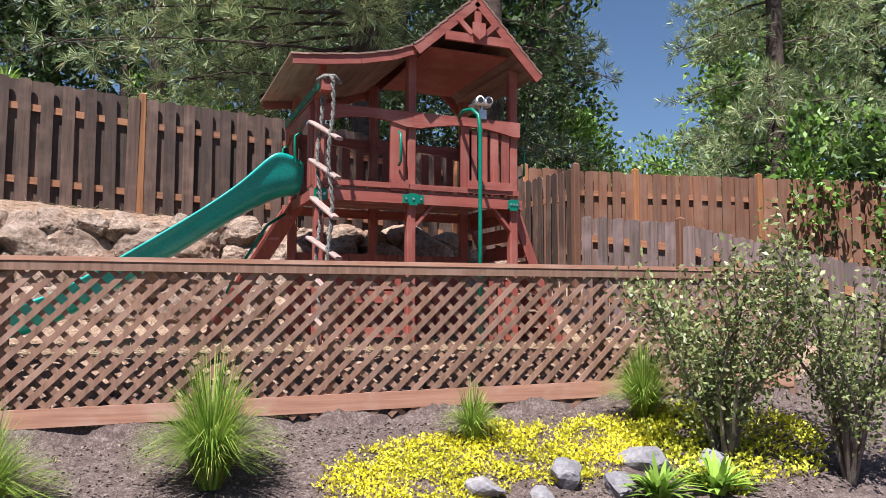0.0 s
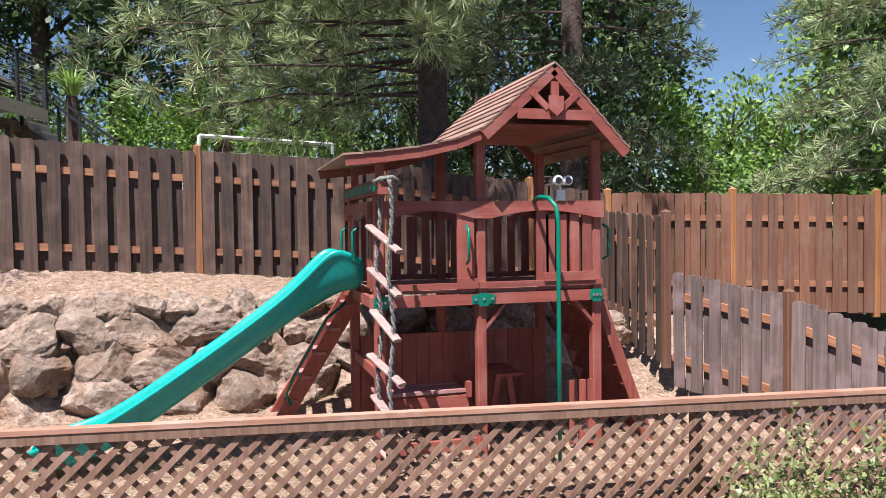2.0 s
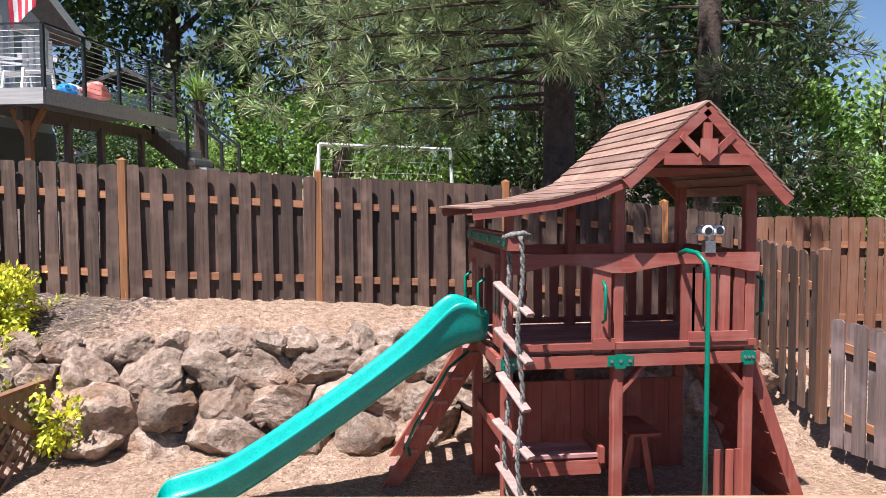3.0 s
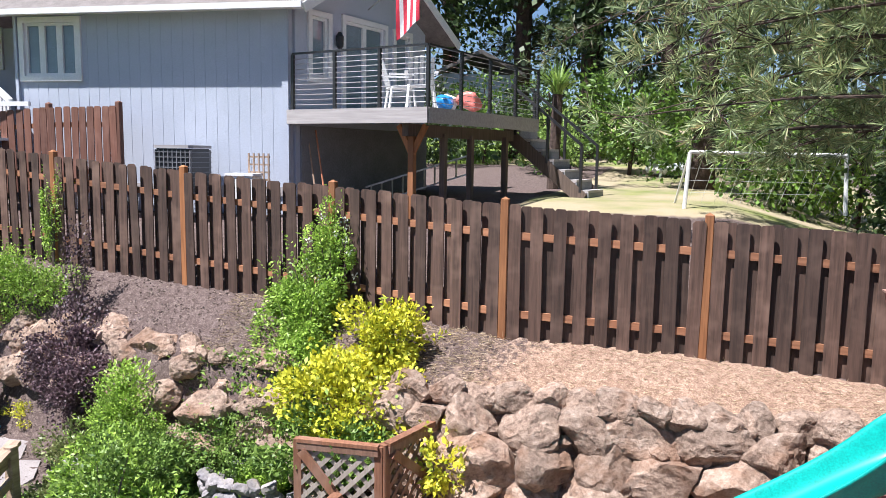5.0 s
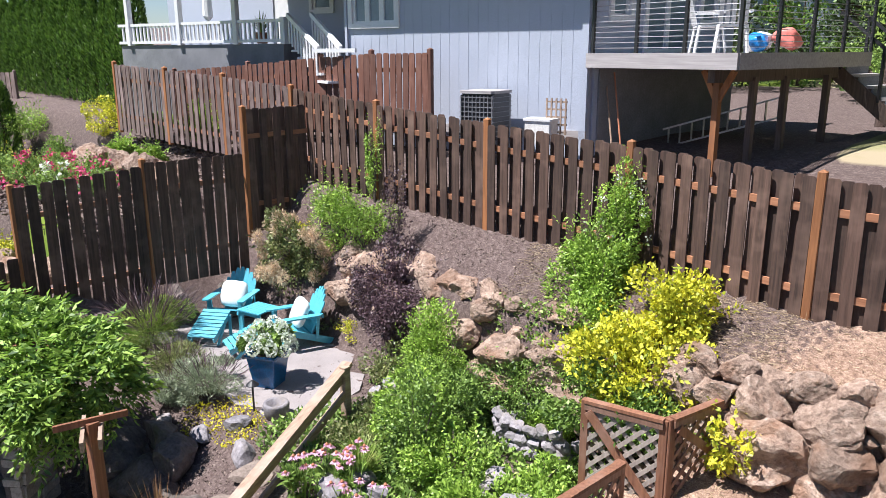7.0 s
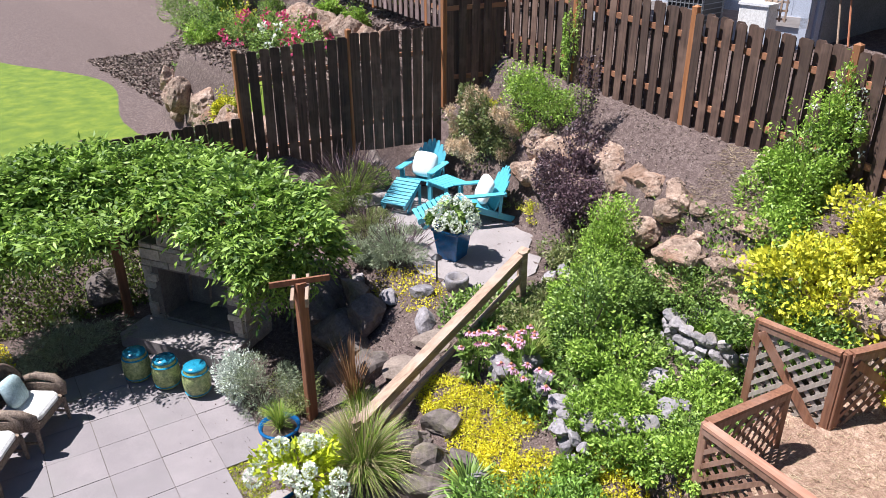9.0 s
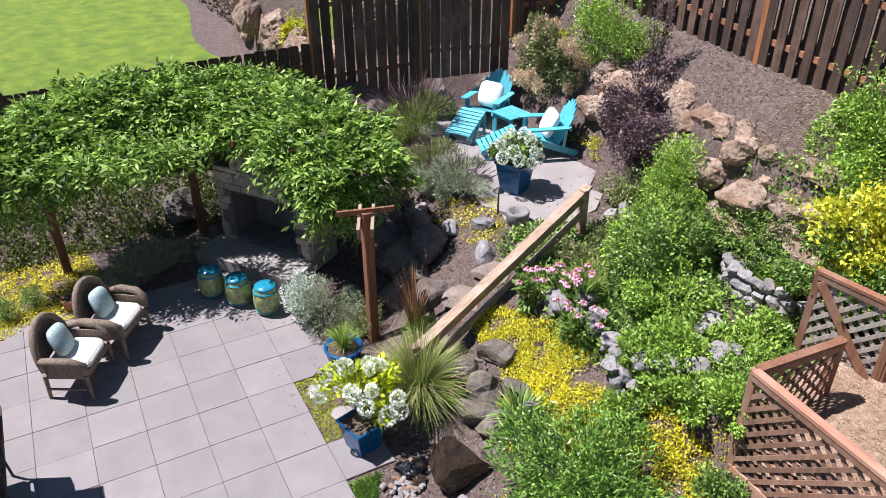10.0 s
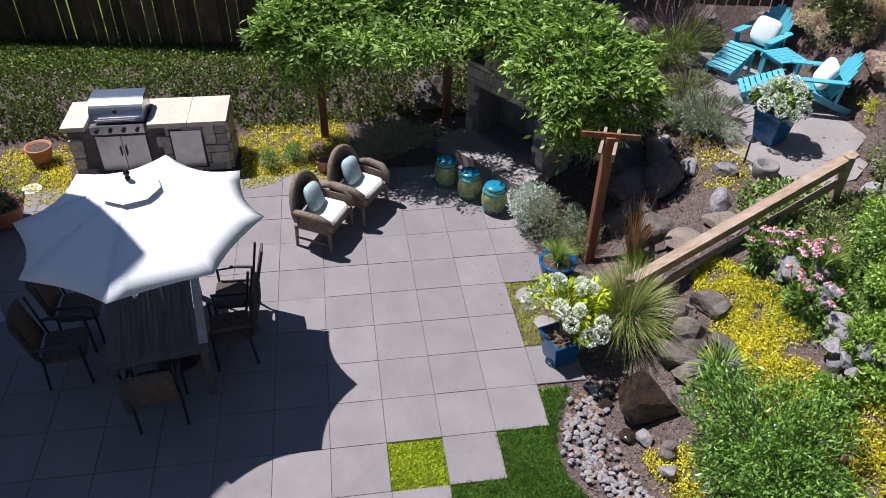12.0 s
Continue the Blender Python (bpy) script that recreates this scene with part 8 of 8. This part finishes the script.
# ---- trees ----
def needle_tufts(th, tips, dirs, per, length, width, mat=None):
    n = len(tips)
    P = np.repeat(tips, per, 0)
    D = np.repeat(dirs, per, 0) * 0.75 + unit(n * per) * 0.8
    D[:, 2] += 0.12
    blades("needles", P, D, length, width, mat or PINE, th, "", 0.06)


def pine(x, y, h, r, branches, tuft, length=0.20, width=0.008, per=20, label="tall ponderosa pine with long drooping needles", lean=(0, 0), z0=None, mat=None):
    """A pine: tapered trunk, drooping limbs with side twigs, and brushes of needles at the twigs."""
    th = thing("pine_tree", label, "tree", (x, y, gz(x, y) if z0 is None else z0), 0, "pines")
    tp = lambda t: V((lean[0] * t, lean[1] * t, h * t))
    part("trunk", Geo().tube([tp(0) - V((0, 0, 0.4)), tp(0.05), tp(0.3), tp(0.6), tp(1)], [r * 1.3, r, r * 0.85, r * 0.6, r * 0.1], 12), BARK, th, "", None, True)
    tips, dirs = [], []
    g = Geo()
    for t, az, L, droop in branches:
        s = tp(t)
        d = V((math.cos(az), math.sin(az), 0))
        pts = [s + d * L * f + V((0, 0, L * (0.10 * f - droop * f * f))) + V((rng.normal(), rng.normal(), 0)) * 0.05 * L * f for f in (0, 0.25, 0.5, 0.75, 1)]
        g.tube(pts, [r * 0.13, r * 0.10, r * 0.07, r * 0.045, 0.008], 6)
        for k in range(tuft):
            f = rng.uniform(0.28, 1.0)
            i = min(int(f * 4), 3)
            p = pts[i].lerp(pts[i + 1], f * 4 - i)
            o = unit(1)[0] * np.array((1, 1, 0.55)) * L * 0.16 * (1.2 - 0.5 * f)
            tips.append(np.array(p) + o)
            v = np.array(d) * 0.5 + o / max(np.linalg.norm(o), 0.01)
            dirs.append(v / np.linalg.norm(v))
            if k % 3 == 0:
                g.tube([p, V(tuple(np.array(p) + o))], [0.012, 0.005], 4, False)
    part("bough", g, BARK, th)
    needle_tufts(th, np.array(tips), np.array(dirs), per, length, width, mat)
    return th


def ring(n, t0, t1, L0, L1, droop=0.35, az0=0.0, az1=2 * math.pi):
    return [(t0 + (t1 - t0) * (k + rng.uniform(0, 0.8)) / n, rng.uniform(az0, az1), L0 + (L1 - L0) * k / n * rng.uniform(0.8, 1.15), droop * rng.uniform(0.6, 1.3)) for k in range(n)]


# the near pine behind the tower, its limbs hanging over the fence
pine(0.85, 4.6, 13, 0.24, ring(24, 0.17, 0.42, 4.6, 4.0, 0.20, 1.9, 3.15) + ring(10, 0.21, 0.44, 2.4, 2.4, 0.16, 3.1, 4.9) + ring(12, 0.52, 0.70, 5.0, 4.6, 0.10, 3.75, 4.35) + ring(16, 0.48, 0.7, 3.8, 3.4, 0.10, 4.5, 5.9) + ring(10, 0.5, 0.9, 2.4, 1.2, 0.28), 34, 0.25, 0.014, 34)
pine(4.6, 7.5, 15, 0.26, ring(46, 0.10, 0.95, 3.6, 1.4, 0.32), 44, 0.26, 0.020, 16, mat=PINE_SHADED)
pine(9.8, 4.6, 12, 0.22, ring(40, 0.10, 0.95, 2.9, 1.0, 0.3), 48, 0.24, 0.017, 16)
pine(13.4, 8.0, 14, 0.26, ring(44, 0.08, 0.95, 3.8, 1.2, 0.3), 44, 0.28, 0.022, 15)
pine(-2.2, 13.5, 16, 0.26, ring(44, 0.22, 0.95, 4.2, 1.6, 0.32), 44, 0.28, 0.022, 15, mat=PINE_SHADED)
pine(2.2, 10.0, 16, 0.24, ring(44, 0.14, 0.95, 3.8, 1.6, 0.32), 44, 0.28, 0.022, 15, mat=PINE_SHADED)
pine(-6.0, 24.0, 17, 0.3, ring(40, 0.18, 0.95, 4.6, 1.6, 0.3), 40, 0.4, 0.034, 12, mat=PINE_SHADED)


def leafy_tree(x, y, h, r, mat, n=5200, size=0.24, label="tall leafy green tree", low=0.25, group="woodland trees"):
    z = gz(x, y)
    th = thing("tree", label, "tree", (x, y, z), 0, group)
    part("trunk", Geo().tube([(0, 0, -0.3), (0.1, 0, h * 0.3), (0, 0.1, h * 0.65), (0, 0, h * 0.92)], [h * 0.022, h * 0.018, h * 0.012, 0.02], 8), BARK, th)
    for k in range(5):
        a = rng.uniform(0, 6.28)
        t = rng.uniform(0.3, 0.7)
        part("limb", Geo().tube([(0, 0, h * t), (math.cos(a) * r * 0.4, math.sin(a) * r * 0.4, h * (t + 0.1)), (math.cos(a) * r * 0.8, math.sin(a) * r * 0.8, h * (t + 0.16))], [h * 0.008, h * 0.005, 0.01], 5), BARK, th)
    q, d = blob_points(n, (r, r, h * (1 - low) * 0.56), 22, 0.45)
    blades("crown", q + np.array((0, 0, h * (low + (1 - low) * 0.5))), d, size, size * 0.6, mat, th)


CAMX, CAMY = -2.6, -6.8
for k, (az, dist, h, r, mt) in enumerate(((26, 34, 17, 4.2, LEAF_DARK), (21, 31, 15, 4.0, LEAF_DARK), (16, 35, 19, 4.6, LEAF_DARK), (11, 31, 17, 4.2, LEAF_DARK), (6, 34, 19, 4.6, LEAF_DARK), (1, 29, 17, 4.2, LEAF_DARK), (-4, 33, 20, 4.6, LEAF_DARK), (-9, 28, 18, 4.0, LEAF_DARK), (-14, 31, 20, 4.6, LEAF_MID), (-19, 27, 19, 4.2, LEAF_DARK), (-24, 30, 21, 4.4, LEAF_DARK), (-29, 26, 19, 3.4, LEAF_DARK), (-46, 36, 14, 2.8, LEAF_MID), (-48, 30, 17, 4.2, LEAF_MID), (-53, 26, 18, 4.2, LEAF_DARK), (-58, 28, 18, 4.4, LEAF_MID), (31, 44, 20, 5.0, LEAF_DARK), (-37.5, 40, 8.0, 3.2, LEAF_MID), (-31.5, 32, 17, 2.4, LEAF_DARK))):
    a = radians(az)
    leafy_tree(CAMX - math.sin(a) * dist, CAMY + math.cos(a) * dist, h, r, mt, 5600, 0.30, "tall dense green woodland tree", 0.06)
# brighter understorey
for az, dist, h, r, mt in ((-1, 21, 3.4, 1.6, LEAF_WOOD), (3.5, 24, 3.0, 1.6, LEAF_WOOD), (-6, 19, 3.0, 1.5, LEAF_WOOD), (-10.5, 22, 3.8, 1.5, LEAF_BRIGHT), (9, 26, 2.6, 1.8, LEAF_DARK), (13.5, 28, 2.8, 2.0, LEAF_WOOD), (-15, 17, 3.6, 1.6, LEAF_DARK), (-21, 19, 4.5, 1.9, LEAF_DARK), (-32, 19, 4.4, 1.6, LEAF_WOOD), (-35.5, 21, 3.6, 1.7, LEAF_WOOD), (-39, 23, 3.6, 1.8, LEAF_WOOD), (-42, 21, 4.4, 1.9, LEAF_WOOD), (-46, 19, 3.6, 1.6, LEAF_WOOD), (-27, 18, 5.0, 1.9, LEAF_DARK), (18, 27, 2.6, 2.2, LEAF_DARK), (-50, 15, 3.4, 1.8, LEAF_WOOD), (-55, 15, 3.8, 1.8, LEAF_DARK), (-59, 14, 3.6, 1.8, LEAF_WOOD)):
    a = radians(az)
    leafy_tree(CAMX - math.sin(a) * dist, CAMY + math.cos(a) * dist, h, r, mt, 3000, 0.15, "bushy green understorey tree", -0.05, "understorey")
bush("shrub", "dense clipped green shrub beside the deck stairs", -6.3, 16.5, (1.1, 1.0, 0.85), LEAF_MID, 3200, 0.10, 0.6, None, "shrub", 14, 0.0)
bush("shrub", "low green hedge along the far lawn", -3.4, 18.5, (2.2, 0.8, 0.7), LEAF_MID, 3000, 0.12, 0.6, None, "shrub", 14, 0.0)
pl = thing("palm_tree", "small fan palm beside the deck", "tree", deck_frame(2.2, 6.4, 2.9))
part("trunk", Geo().tube([(0, 0, 0), (0.05, 0, 2.2)], [0.14, 0.12], 9), BARK, pl)
clump("palm", "", 0, 0, 0.9, 0.9, 90, LEAF_MID, 0.05, 1.0, parent=pl, at=(0.05, 0, 2.2))
swan = thing("pool_float", "white inflatable swan float on the far lawn", "pool toy", (-2.95, 17.2, gz(-2.95, 17.2)))
part("body", Geo().lathe([(0.3, 0), (0.6, 0.08), (0.66, 0.2), (0.55, 0.34), (0.3, 0.4)], 18), WHITE, swan, "", None, True)
part("neck", Geo().tube([(-0.35, 0, 0.3), (-0.5, 0, 0.6), (-0.38, 0, 0.85), (-0.5, 0, 1.0), (-0.68, 0, 0.92)], [0.14, 0.11, 0.09, 0.11, 0.06], 9), WHITE, swan, "", None, True)
